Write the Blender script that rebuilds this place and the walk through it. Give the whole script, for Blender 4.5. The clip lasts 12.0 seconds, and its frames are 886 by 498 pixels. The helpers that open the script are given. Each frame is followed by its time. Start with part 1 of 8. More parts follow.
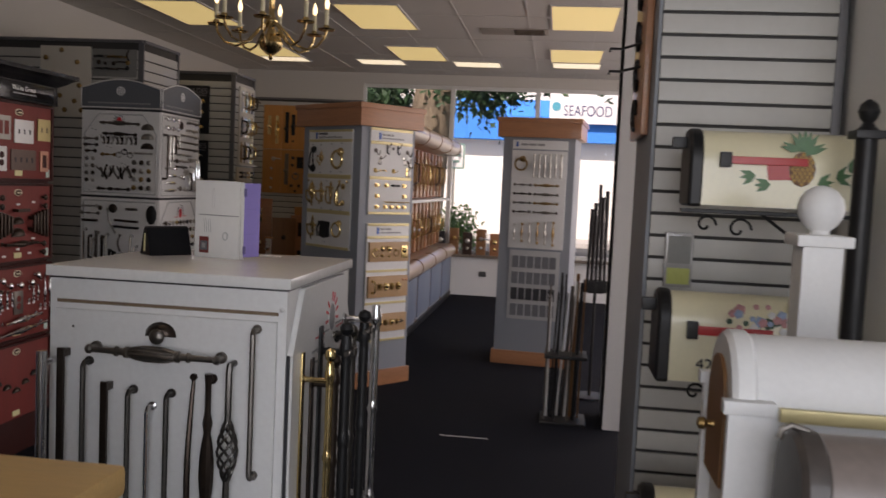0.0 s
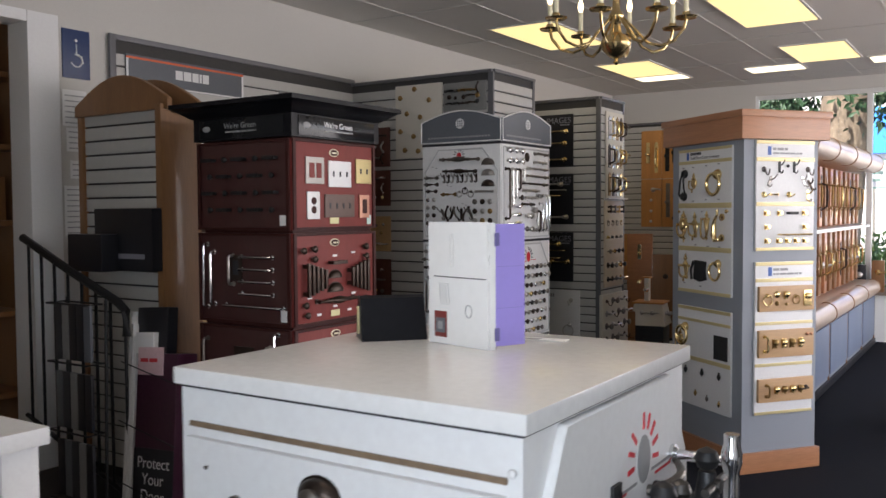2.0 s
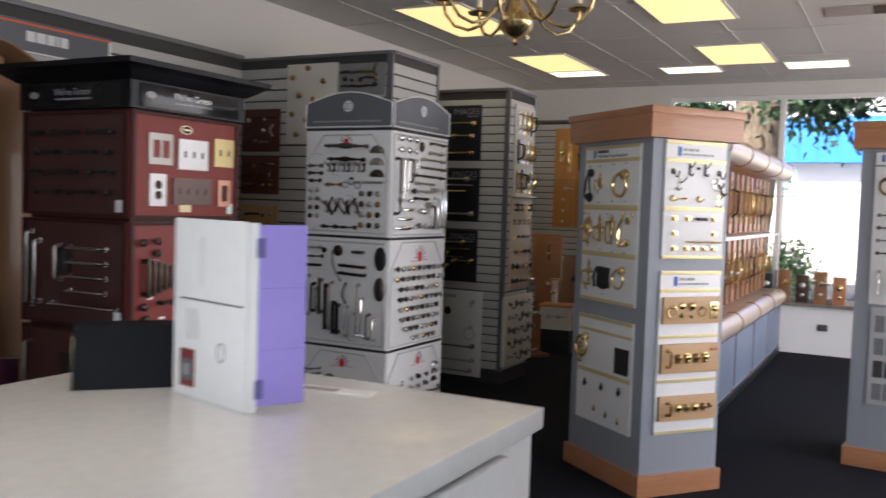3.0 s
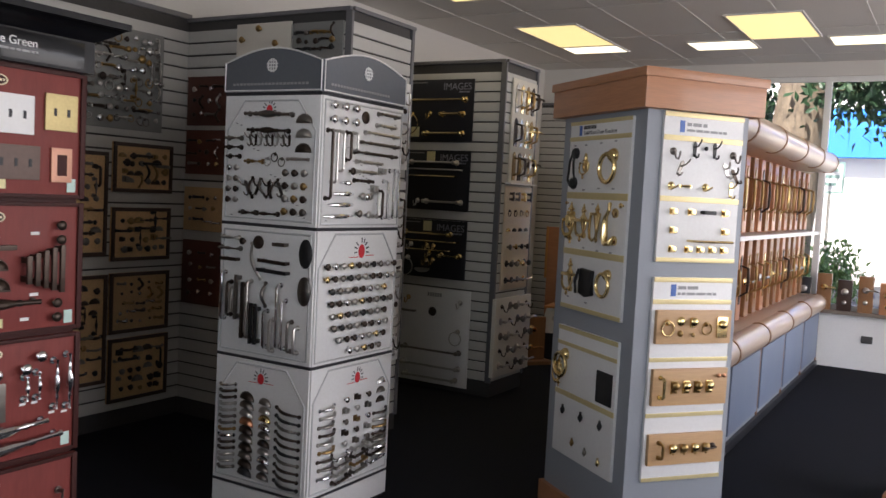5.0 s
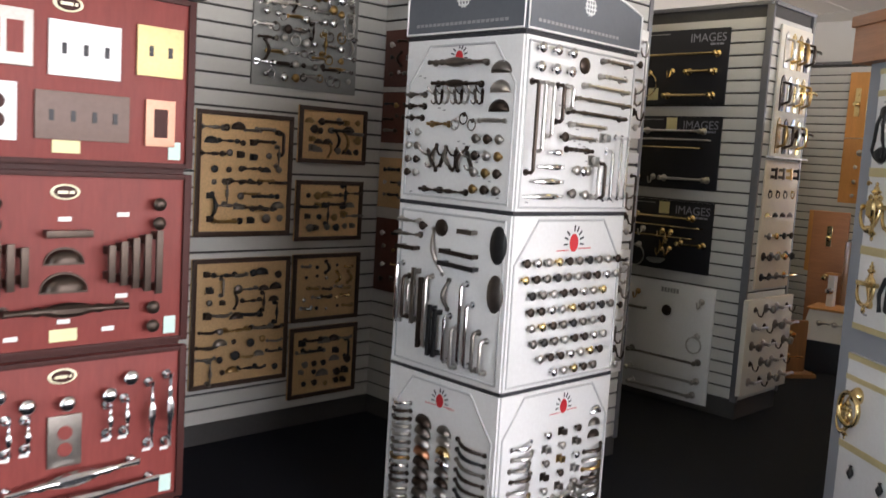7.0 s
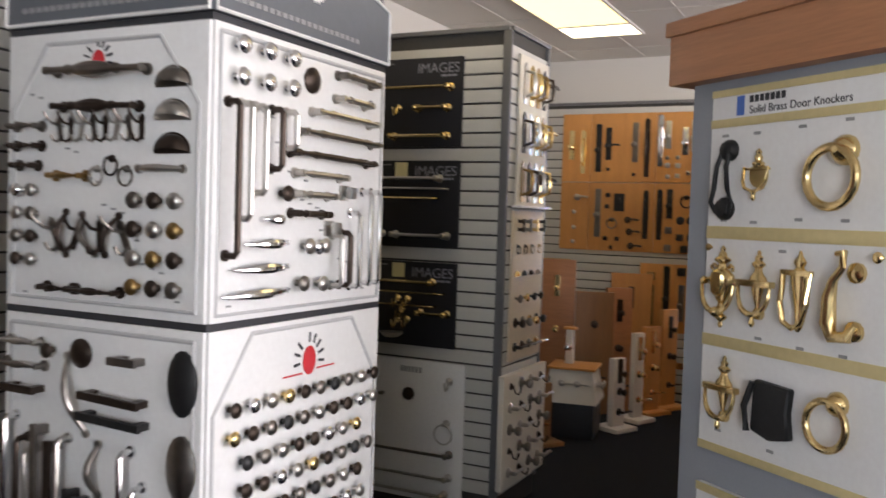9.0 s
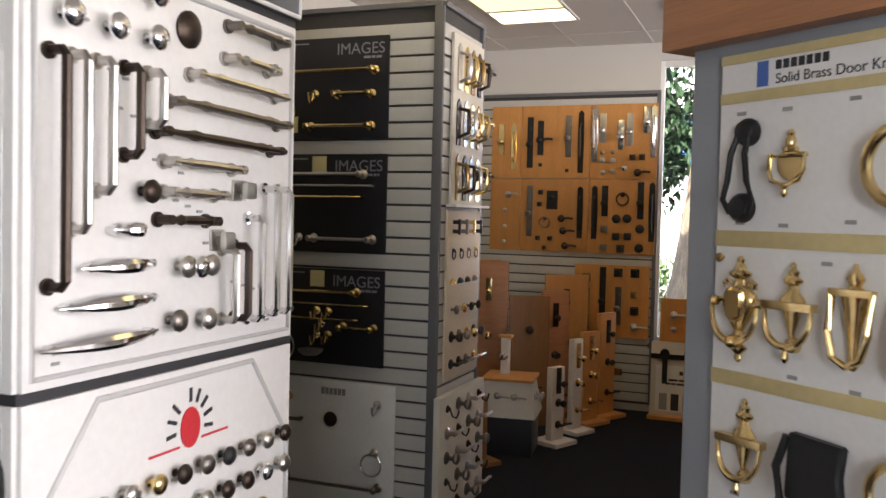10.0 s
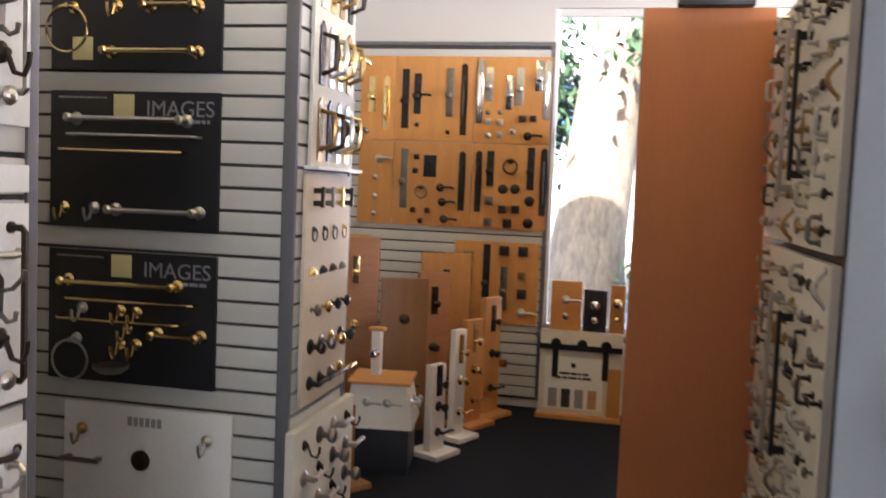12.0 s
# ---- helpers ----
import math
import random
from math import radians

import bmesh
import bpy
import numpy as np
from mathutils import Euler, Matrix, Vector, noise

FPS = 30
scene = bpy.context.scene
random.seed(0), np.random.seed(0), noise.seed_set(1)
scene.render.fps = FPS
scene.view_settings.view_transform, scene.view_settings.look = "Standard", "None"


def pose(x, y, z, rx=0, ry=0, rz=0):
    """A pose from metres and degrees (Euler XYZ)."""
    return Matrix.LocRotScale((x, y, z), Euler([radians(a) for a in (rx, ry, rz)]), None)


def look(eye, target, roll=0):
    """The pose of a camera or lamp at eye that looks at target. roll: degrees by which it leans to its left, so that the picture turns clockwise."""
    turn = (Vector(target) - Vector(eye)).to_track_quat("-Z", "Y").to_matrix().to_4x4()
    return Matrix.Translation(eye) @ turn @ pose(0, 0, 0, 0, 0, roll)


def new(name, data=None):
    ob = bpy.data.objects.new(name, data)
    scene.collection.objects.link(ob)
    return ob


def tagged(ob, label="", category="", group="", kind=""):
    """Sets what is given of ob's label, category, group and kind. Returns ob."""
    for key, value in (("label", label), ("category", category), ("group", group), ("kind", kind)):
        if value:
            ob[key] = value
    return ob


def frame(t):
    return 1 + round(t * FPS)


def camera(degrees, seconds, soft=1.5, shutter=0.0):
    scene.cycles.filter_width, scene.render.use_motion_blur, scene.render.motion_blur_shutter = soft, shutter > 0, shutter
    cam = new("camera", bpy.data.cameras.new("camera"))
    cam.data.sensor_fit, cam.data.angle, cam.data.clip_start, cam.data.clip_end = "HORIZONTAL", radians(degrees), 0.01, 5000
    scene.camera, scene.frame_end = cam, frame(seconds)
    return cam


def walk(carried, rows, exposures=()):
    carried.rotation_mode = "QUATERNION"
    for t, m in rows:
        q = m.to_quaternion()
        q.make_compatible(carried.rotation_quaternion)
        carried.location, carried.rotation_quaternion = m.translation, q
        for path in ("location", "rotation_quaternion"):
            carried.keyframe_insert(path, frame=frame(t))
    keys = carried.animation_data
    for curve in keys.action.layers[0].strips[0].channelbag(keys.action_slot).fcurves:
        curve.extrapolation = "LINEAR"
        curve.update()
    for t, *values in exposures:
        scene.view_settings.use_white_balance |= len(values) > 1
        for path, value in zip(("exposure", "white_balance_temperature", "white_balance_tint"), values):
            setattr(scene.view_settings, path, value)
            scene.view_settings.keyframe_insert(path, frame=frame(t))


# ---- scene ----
cam = camera(53.8, 12.0, 1.5, 0.4)
ROWS = [  # seconds, place, pitch, roll, yaw
    (0.0, 0.0066, 0.0236, 1.4842, -4.18, -2.64, 7.58),
    (0.04, 0.0079, 0.0410, 1.4842, -4.05, -2.60, 7.95),
    (0.1, 0.0101, 0.0697, 1.4841, -3.40, -2.45, 9.55),
    (0.3, 0.0170, 0.1620, 1.4840, -3.00, -1.95, 14.38),
    (0.5, 0.0240, 0.2542, 1.4839, -3.31, -1.46, 20.28),
    (1.0, -0.0615, 0.5263, 1.4678, -3.39, -2.19, 25.70),
    (1.5, -0.1313, 0.7972, 1.4688, -3.48, -0.96, 28.78),
    (2.0, -0.1298, 1.0794, 1.4863, -2.48, 0.34, 33.14),
    (2.5, -0.1494, 1.3245, 1.4894, -3.73, -0.23, 32.78),
    (3.0, -0.2160, 1.5828, 1.4931, -2.87, -1.89, 28.02),
    (3.2, -0.2335, 1.6915, 1.5000, -3.02, -1.92, 26.36),
    (4.8, -0.2209, 2.4580, 1.4806, -4.48, -2.44, 30.34),
    (5.0, -0.2550, 2.5758, 1.4829, -3.57, -2.99, 30.86),
    (5.5, -0.3264, 2.7874, 1.4835, -4.44, -1.78, 33.74),
    (6.0, -0.4131, 3.0074, 1.4900, -3.78, -1.97, 43.13),
    (6.5, -0.5347, 3.1847, 1.4777, -7.52, -3.10, 45.62),
    (6.7, -0.6237, 3.2500, 1.4723, -7.19, -3.23, 46.27),
    (8.3, -1.1821, 3.9721, 1.5296, -0.37, -2.66, 40.15),
    (8.5, -1.2582, 4.0460, 1.5232, -1.38, -3.23, 36.66),
    (9.0, -1.4881, 4.2264, 1.5276, -2.13, -1.84, 26.72),
    (9.5, -1.6287, 4.4165, 1.5130, -4.28, -2.57, 22.69),
    (10.0, -1.7468, 4.6872, 1.5381, -2.10, -1.35, 21.46),
    (10.5, -1.8898, 4.9078, 1.5170, -4.90, -1.54, 19.01),
    (11.0, -2.0342, 5.1531, 1.5338, -3.74, -1.67, 10.85),
    (11.5, -2.0877, 5.3902, 1.5160, -5.86, -2.08, 9.26),
    (12.0, -2.1117, 5.6508, 1.5374, -3.91, -2.36, 12.43),
]
EXPOSURES = [(0.0, 0.2, 7200, 24), (0.5, 0.7, 6600, 20), (1.0, 1.2, 6400, 18), (1.5, 1.4, 6400, 18), (2.5, 1.45, 6600, 18), (3.2, 1.35, 6400, 18), (5.0, 1.3, 6500, 18),
             (5.5, 1.35, 6500, 18), (6.0, 2.15, 6600, 18), (6.5, 2.4, 6500, 16), (8.5, 2.45, 6500, 18), (9.5, 2.25, 6700, 18), (10.5, 2.4, 6800, 18), (11.0, 2.5, 6800, 18), (11.5, 2.95, 6500, 20), (12.0, 3.15, 6350, 20)]
walk(cam, [(t, pose(x, y, z, 90 + pitch, roll, yaw)) for t, x, y, z, pitch, roll, yaw in ROWS], EXPOSURES)

# ---- world, sun and large lights ----
world = bpy.data.worlds.new("sky")
world.use_nodes = True
scene.world = world
wn = world.node_tree
sky = wn.nodes.new("ShaderNodeTexSky")
sky.sky_type, sky.sun_disc = "NISHITA", False
sky.sun_elevation, sky.sun_rotation = radians(44), radians(195)
wn.nodes["Background"].inputs["Strength"].default_value = 0.13
wn.links.new(sky.outputs[0], wn.nodes["Background"].inputs["Color"])
sun = new("sun", bpy.data.lights.new("sun", "SUN"))
sun.data.energy, sun.data.angle, sun.data.color = 5.0, radians(0.5), (1.0, 0.95, 0.88)
sun.matrix_world = look((-2.6, -9.7, 9.7), (0, 0, 0))


def window_light(name, m, w, h, power, colour):
    lamp = new(name, bpy.data.lights.new(name, "AREA"))
    lamp.data.shape, lamp.data.size, lamp.data.size_y = "RECTANGLE", w, h
    lamp.data.energy, lamp.data.color = power, colour
    lamp.matrix_world = m
    return lamp


# daylight of the shop front behind the walker, and of the side window
window_light("shopfront_daylight", look((0.75, -2.56, 1.6), (0.75, 6, 1.6)), 2.9, 2.25, 80, (0.76, 0.90, 1.0))
window_light("side_window_daylight", look((3.36, 7.15, 1.7), (0, 7.15, 1.7)), 8.3, 2.2, 120, (1.0, 0.97, 0.96))

# ---- materials ----
MATS = {}


def node_mat(name):
    m = bpy.data.materials.new(name)
    m.use_nodes = True
    return m, m.node_tree.nodes, m.node_tree.links, m.node_tree.nodes["Principled BSDF"]


def surf(name, colour, rough=0.5, metal=0.0, vary=0.12, fine=60.0, coarse=3.0, bump=0.15, stretch=(1, 1, 1), per_object=0.0, coat=0.0, dirt=None, spec=0.5):
    """A surface with variation at two scales, fine relief and uneven gloss."""
    if name in MATS:
        return MATS[name]
    m, n, l, b = node_mat(name)
    co = n.new("ShaderNodeTexCoord")
    mp = n.new("ShaderNodeMapping")
    mp.inputs["Scale"].default_value = stretch
    l.new(co.outputs["Object"], mp.inputs[0])
    f, c = n.new("ShaderNodeTexNoise"), n.new("ShaderNodeTexNoise")
    f.inputs["Scale"].default_value, c.inputs["Scale"].default_value = fine, coarse
    f.inputs["Detail"].default_value, c.inputs["Detail"].default_value = 4, 5
    l.new(mp.outputs[0], f.inputs["Vector"])
    l.new(mp.outputs[0], c.inputs["Vector"])
    mix = n.new("ShaderNodeMix")
    mix.data_type = "FLOAT"
    mix.inputs[0].default_value = 0.5
    l.new(f.outputs[0], mix.inputs[2])
    l.new(c.outputs[0], mix.inputs[3])
    ramp = n.new("ShaderNodeValToRGB")
    ramp.color_ramp.elements[0].position, ramp.color_ramp.elements[1].position = 0.3, 0.7
    low = dirt or [v * (1 - vary) for v in colour]
    ramp.color_ramp.elements[0].color = (*low, 1)
    ramp.color_ramp.elements[1].color = (*[min(1, v * (1 + vary * 0.6)) for v in colour], 1)
    l.new(mix.outputs[0], ramp.inputs[0])
    out = ramp.outputs[0]
    if per_object:
        info, hsv, mr = n.new("ShaderNodeObjectInfo"), n.new("ShaderNodeHueSaturation"), n.new("ShaderNodeMapRange")
        l.new(info.outputs["Random"], mr.inputs[0])
        mr.inputs[3].default_value, mr.inputs[4].default_value = 1 - per_object, 1 + per_object
        l.new(mr.outputs[0], hsv.inputs["Value"])
        l.new(out, hsv.inputs["Color"])
        out = hsv.outputs[0]
    l.new(out, b.inputs["Base Color"])
    rr = n.new("ShaderNodeMapRange")
    rr.inputs[3].default_value, rr.inputs[4].default_value = max(0.02, rough * 0.8), min(1, rough * 1.2)
    l.new(c.outputs[0], rr.inputs[0])
    l.new(rr.outputs[0], b.inputs["Roughness"])
    b.inputs["Metallic"].default_value = metal
    b.inputs["Coat Weight"].default_value = coat
    b.inputs["Specular IOR Level"].default_value = spec
    if bump:
        bp = n.new("ShaderNodeBump")
        bp.inputs["Strength"].default_value, bp.inputs["Distance"].default_value = bump, 0.002
        l.new(f.outputs[0], bp.inputs["Height"])
        l.new(bp.outputs[0], b.inputs["Normal"])
    MATS[name] = m
    return m


def glow(name, colour, strength):
    m, n, l, b = node_mat(name)
    b.inputs["Base Color"].default_value = (*colour, 1)
    b.inputs["Emission Color"].default_value = (*colour, 1)
    b.inputs["Emission Strength"].default_value = strength
    return m


def glass(name, tint=(1, 1, 1)):
    m, n, l, b = node_mat(name)
    b.inputs["Base Color"].default_value = (*tint, 1)
    b.inputs["Transmission Weight"].default_value = 1.0
    b.inputs["Roughness"].default_value = 0.0
    b.inputs["IOR"].default_value = 1.15
    return m


CARPET = surf("carpet", (0.014, 0.0155, 0.021), 0.95, vary=0.35, fine=300, coarse=1.3, bump=0.8, spec=0.08)
WALL = surf("wall_paint", (0.58, 0.56, 0.52), 0.75, vary=0.05, fine=120, coarse=0.8, bump=0.12)
WHITE_PAINT = surf("white_paint", (0.78, 0.78, 0.77), 0.5, vary=0.05, fine=90, coarse=1.2, bump=0.08)
CEILING = surf("ceiling_tile", (0.66, 0.64, 0.60), 0.9, vary=0.08, fine=220, coarse=1.0, bump=0.5)
GRID = surf("ceiling_grid", (0.65, 0.63, 0.59), 0.5, vary=0.05)
SLAT = surf("slat_laminate", (0.50, 0.49, 0.46), 0.42, vary=0.05, fine=40, coarse=1.5, bump=0.05, per_object=0.03)
GROOVE = surf("slat_groove", (0.05, 0.047, 0.045), 0.7, vary=0.2)
TRIM = surf("grey_metal_trim", (0.16, 0.16, 0.17), 0.45, metal=0.3, vary=0.1)
GREYBODY = surf("grey_laminate", (0.27, 0.29, 0.32), 0.55, vary=0.07, fine=150, coarse=2.0, bump=0.1)
OAK = surf("oak_trim", (0.42, 0.185, 0.085), 0.42, vary=0.22, fine=35, coarse=4, bump=0.15, stretch=(0.4, 0.4, 6), coat=0.2)
ORANGEWOOD = surf("orange_veneer", (0.48, 0.17, 0.065), 0.62, vary=0.12, fine=30, coarse=2, bump=0.05, stretch=(5, 5, 0.5))
PINE = surf("pine_board", (0.55, 0.25, 0.07), 0.5, vary=0.18, fine=30, coarse=3, bump=0.08, stretch=(6, 6, 0.6), per_object=0.12)
TANWOOD = surf("tan_wood", (0.52, 0.32, 0.16), 0.45, vary=0.16, fine=28, coarse=3, stretch=(0.6, 6, 6), bump=0.08)
BROWNWOOD = surf("brown_wood", (0.26, 0.125, 0.05), 0.45, vary=0.22, fine=28, coarse=3, stretch=(6, 6, 0.5), bump=0.1, coat=0.15)
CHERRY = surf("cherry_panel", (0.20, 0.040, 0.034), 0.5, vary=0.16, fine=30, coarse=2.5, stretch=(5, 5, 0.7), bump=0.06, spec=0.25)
# same cherry, darkened in its colour for the shade on the front faces
CHERRYSHADE = surf("shaded_cherry_panel", (0.055, 0.014, 0.013), 0.42, vary=0.2, fine=30, coarse=2.5, stretch=(5, 5, 0.7), bump=0.06, coat=0.2)
CHERRYDARK = surf("cherry_frame", (0.045, 0.012, 0.010), 0.5, vary=0.25, fine=30, coarse=3, stretch=(5, 5, 0.7), spec=0.2)
BLACKLAC = surf("black_lacquer", (0.008, 0.008, 0.010), 0.3, vary=0.3, spec=0.15)
BLACKBOARD = surf("black_board", (0.014, 0.014, 0.018), 0.38, vary=0.25, fine=150, bump=0.05)
WHITELAM = surf("white_laminate", (0.76, 0.76, 0.75), 0.38, vary=0.05, fine=70, coarse=1.6, bump=0.03, dirt=(0.71, 0.70, 0.69))
CREAMBOARD = surf("cream_board", (0.66, 0.62, 0.54), 0.5, vary=0.05, fine=90, coarse=2.0, bump=0.05)
GREYBOARD = surf("grey_board", (0.22, 0.22, 0.21), 0.5, vary=0.08)
TANBOARD = surf("tan_board", (0.62, 0.52, 0.39), 0.5, vary=0.1)
CORK = surf("kraft_board", (0.66, 0.425, 0.205), 0.6, vary=0.28, fine=90, coarse=4, bump=0.3, per_object=0.22)
REDBROWN = surf("red_brown_board", (0.13, 0.042, 0.028), 0.5, vary=0.25, fine=60, coarse=3, per_object=0.3)
SATINBRASS = surf("satin_brass", (0.50, 0.41, 0.20), 0.5, metal=0.7, vary=0.15, fine=120, bump=0.1)
SATINCOPPER = surf("satin_copper", (0.50, 0.27, 0.19), 0.5, metal=0.7, vary=0.15, fine=120, bump=0.1)
SATINSTEEL = surf("satin_steel", (0.42, 0.40, 0.37), 0.5, metal=0.7, vary=0.15, fine=120, bump=0.1)
WALNUT = surf("walnut_frame", (0.045, 0.022, 0.014), 0.4, vary=0.25)
CHARCOAL = surf("charcoal_sign", (0.115, 0.125, 0.14), 0.5, vary=0.08)
CHROME = surf("polished_chrome", (0.72, 0.72, 0.73), 0.14, metal=1.0, vary=0.05, bump=0)
NICKEL = surf("brushed_nickel", (0.50, 0.48, 0.45), 0.3, metal=1.0, vary=0.12, bump=0.05)
PEWTER = surf("antique_pewter", (0.22, 0.20, 0.18), 0.38, metal=1.0, vary=0.25, bump=0.1)
DARKPEWTER = surf("dark_pewter", (0.10, 0.092, 0.085), 0.36, metal=0.9, vary=0.3, bump=0.1)
BRONZE = surf("oil_rubbed_bronze", (0.055, 0.040, 0.032), 0.36, metal=0.8, vary=0.3, bump=0.1)
BLACKIRON = surf("black_iron", (0.016, 0.016, 0.017), 0.45, metal=0.3, vary=0.3, bump=0.25)
BRASS = surf("polished_brass", (0.74, 0.56, 0.27), 0.22, metal=1.0, vary=0.08, bump=0)
OLDBRASS = surf("antique_brass", (0.34, 0.22, 0.09), 0.34, metal=1.0, vary=0.25, bump=0.1)
COPPER = surf("copper", (0.60, 0.29, 0.16), 0.28, metal=1.0, vary=0.15)
RED = surf("red_print", (0.62, 0.03, 0.04), 0.5, vary=0.2, fine=200)
INK = surf("black_ink", (0.03, 0.03, 0.035), 0.6, vary=0.1)
GREYINK = surf("grey_ink", (0.30, 0.30, 0.30), 0.6, vary=0.1)
SILVERINK = surf("silver_ink", (0.27, 0.27, 0.31), 0.4, vary=0.1)
WHITEINK = surf("white_print", (0.78, 0.78, 0.77), 0.5, vary=0.05)
BLUEINK = surf("blue_print", (0.06, 0.14, 0.42), 0.5, vary=0.1)
ORANGEINK = surf("orange_print", (0.75, 0.13, 0.04), 0.5, vary=0.1)
GOLDSTRIP = surf("gold_strip", (0.62, 0.52, 0.27), 0.38, metal=0.35, vary=0.1)
LILAC = surf("lilac_card", (0.33, 0.26, 0.66), 0.5, vary=0.05)
PAPER = surf("white_paper", (0.78, 0.77, 0.75), 0.7, vary=0.04)
STICKER = surf("pale_yellow_sticker", (0.72, 0.66, 0.36), 0.6, vary=0.05)
MINT = surf("pale_green_sticker", (0.50, 0.66, 0.60), 0.6, vary=0.05)
CREAMPAINT = surf("cream_enamel", (0.78, 0.72, 0.50), 0.3, vary=0.05, coat=0.3)
PANE = glass("window_glass")


# ---- mesh helpers ----
def bm_box(x0, x1, y0, y1, z0, z1, bevel=0.0, bm=None):
    one = bmesh.new()
    bmesh.ops.create_cube(one, size=1.0)
    for v in one.verts:
        v.co = Vector((x0 + (v.co.x + 0.5) * (x1 - x0), y0 + (v.co.y + 0.5) * (y1 - y0), z0 + (v.co.z + 0.5) * (z1 - z0)))
    if bevel:
        bmesh.ops.bevel(one, geom=one.edges[:], offset=bevel, segments=2, affect="EDGES", profile=0.7)
    return add(bm, one)


def add(bm, one, m=None):
    if m is not None:
        one.transform(m)
    if bm is None:
        return one
    tmp = bpy.data.meshes.new("tmp")
    one.to_mesh(tmp)
    one.free()
    bm.from_mesh(tmp)
    bpy.data.meshes.remove(tmp)
    return bm


def bm_cyl(r, z0, z1, n=16, r2=None, bm=None, m=None):
    one = bmesh.new()
    bmesh.ops.create_cone(one, cap_ends=True, segments=n, radius1=r, radius2=r if r2 is None else r2, depth=z1 - z0)
    one.transform(Matrix.Translation((0, 0, (z0 + z1) / 2)))
    return add(bm, one, m)


def bm_lathe(profile, n=14, bm=None, m=None):
    """A turned solid round z from (radius, z) pairs."""
    one = bmesh.new()
    rings = []
    for r, z in profile:
        rings.append([one.verts.new((r * math.cos(2 * math.pi * i / n), r * math.sin(2 * math.pi * i / n), z)) for i in range(n)])
    for a, b in zip(rings, rings[1:]):
        for i in range(n):
            one.faces.new((a[i], a[(i + 1) % n], b[(i + 1) % n], b[i]))
    one.faces.new(list(reversed(rings[0])))
    one.faces.new(rings[-1])
    return add(bm, one, m)


def bm_tube(points, r, n=8, bm=None, closed=False, radii=None):
    """A round bar along the points."""
    one = bmesh.new()
    pts = [Vector(p) for p in points]
    rings = []
    count = len(pts)
    up = Vector((0, 0, 1))
    for i, p in enumerate(pts):
        a = pts[i - 1] if (i or closed) else p
        b = pts[(i + 1) % count] if (i < count - 1 or closed) else p
        d = (b - a).normalized()
        side = d.cross(up)
        if side.length < 0.05:
            side = d.cross(Vector((0, 1, 0)))
        if side.length < 0.05:
            side = d.cross(Vector((1, 0, 0)))
        side.normalize()
        if rings and side.dot(last) < 0:
            side = -side
        last = side
        other = d.cross(side).normalized()
        rr = radii[i] if radii else r
        rings.append([one.verts.new(p + rr * (math.cos(2 * math.pi * k / n) * side + math.sin(2 * math.pi * k / n) * other)) for k in range(n)])
    pairs = list(zip(rings, rings[1:])) + ([(rings[-1], rings[0])] if closed else [])
    for a, b in pairs:
        for k in range(n):
            one.faces.new((a[k], a[(k + 1) % n], b[(k + 1) % n], b[k]))
    if not closed:
        one.faces.new(rings[0])
        one.faces.new(rings[-1])
    bmesh.ops.recalc_face_normals(one, faces=one.faces[:])
    return add(bm, one)


def bm_prism(outline, depth, bm=None, m=None, bevel=0.0):
    """A flat shape in x and z, whose front lies at y = -depth and back at y = 0."""
    one = bmesh.new()
    front = [one.verts.new((x, -depth, z)) for x, z in outline]
    back = [one.verts.new((x, 0, z)) for x, z in outline]
    one.faces.new(front)
    one.faces.new(list(reversed(back)))
    k = len(outline)
    for i in range(k):
        one.faces.new((front[i], back[i], back[(i + 1) % k], front[(i + 1) % k]))
    bmesh.ops.recalc_face_normals(one, faces=one.faces[:])
    if bevel:
        bmesh.ops.bevel(one, geom=one.edges[:], offset=bevel, segments=1, affect="EDGES")
    return add(bm, one, m)


def mesh(name, bm, mat, smooth=True):
    me = bpy.data.meshes.new(name)
    bmesh.ops.recalc_face_normals(bm, faces=bm.faces[:])
    bm.to_mesh(me)
    bm.free()
    me.materials.append(mat)
    if smooth:
        me.shade_smooth()
        me.set_sharp_from_angle(angle=radians(35))
    return me


def part(name, bm, mat, parent=None, label="", m=None):
    """Links a bmesh, or a mesh that is there already, as one object under a thing or a part."""
    ob = new(name, bm if isinstance(bm, bpy.types.Mesh) else mesh(name, bm, mat))
    if parent is not None:
        ob.parent = parent
    if m is not None:
        ob.matrix_basis = m
    return tagged(ob, label)


def thing(name, label, category, m=None, group="", kind=""):
    ob = new(name)
    ob.empty_display_size = 0.1
    if m is not None:
        ob.matrix_basis = m
    return tagged(ob, label, category, group, kind)


def solid(name, bm, mat, label, category, m=None, group="", kind=""):
    ob = new(name, mesh(name, bm, mat))
    if m is not None:
        ob.matrix_basis = m
    return tagged(ob, label, category, group, kind)


def setting(name, bm, mat, label):
    return solid(name, bm, mat, label, name.split("_")[0], kind="structure")


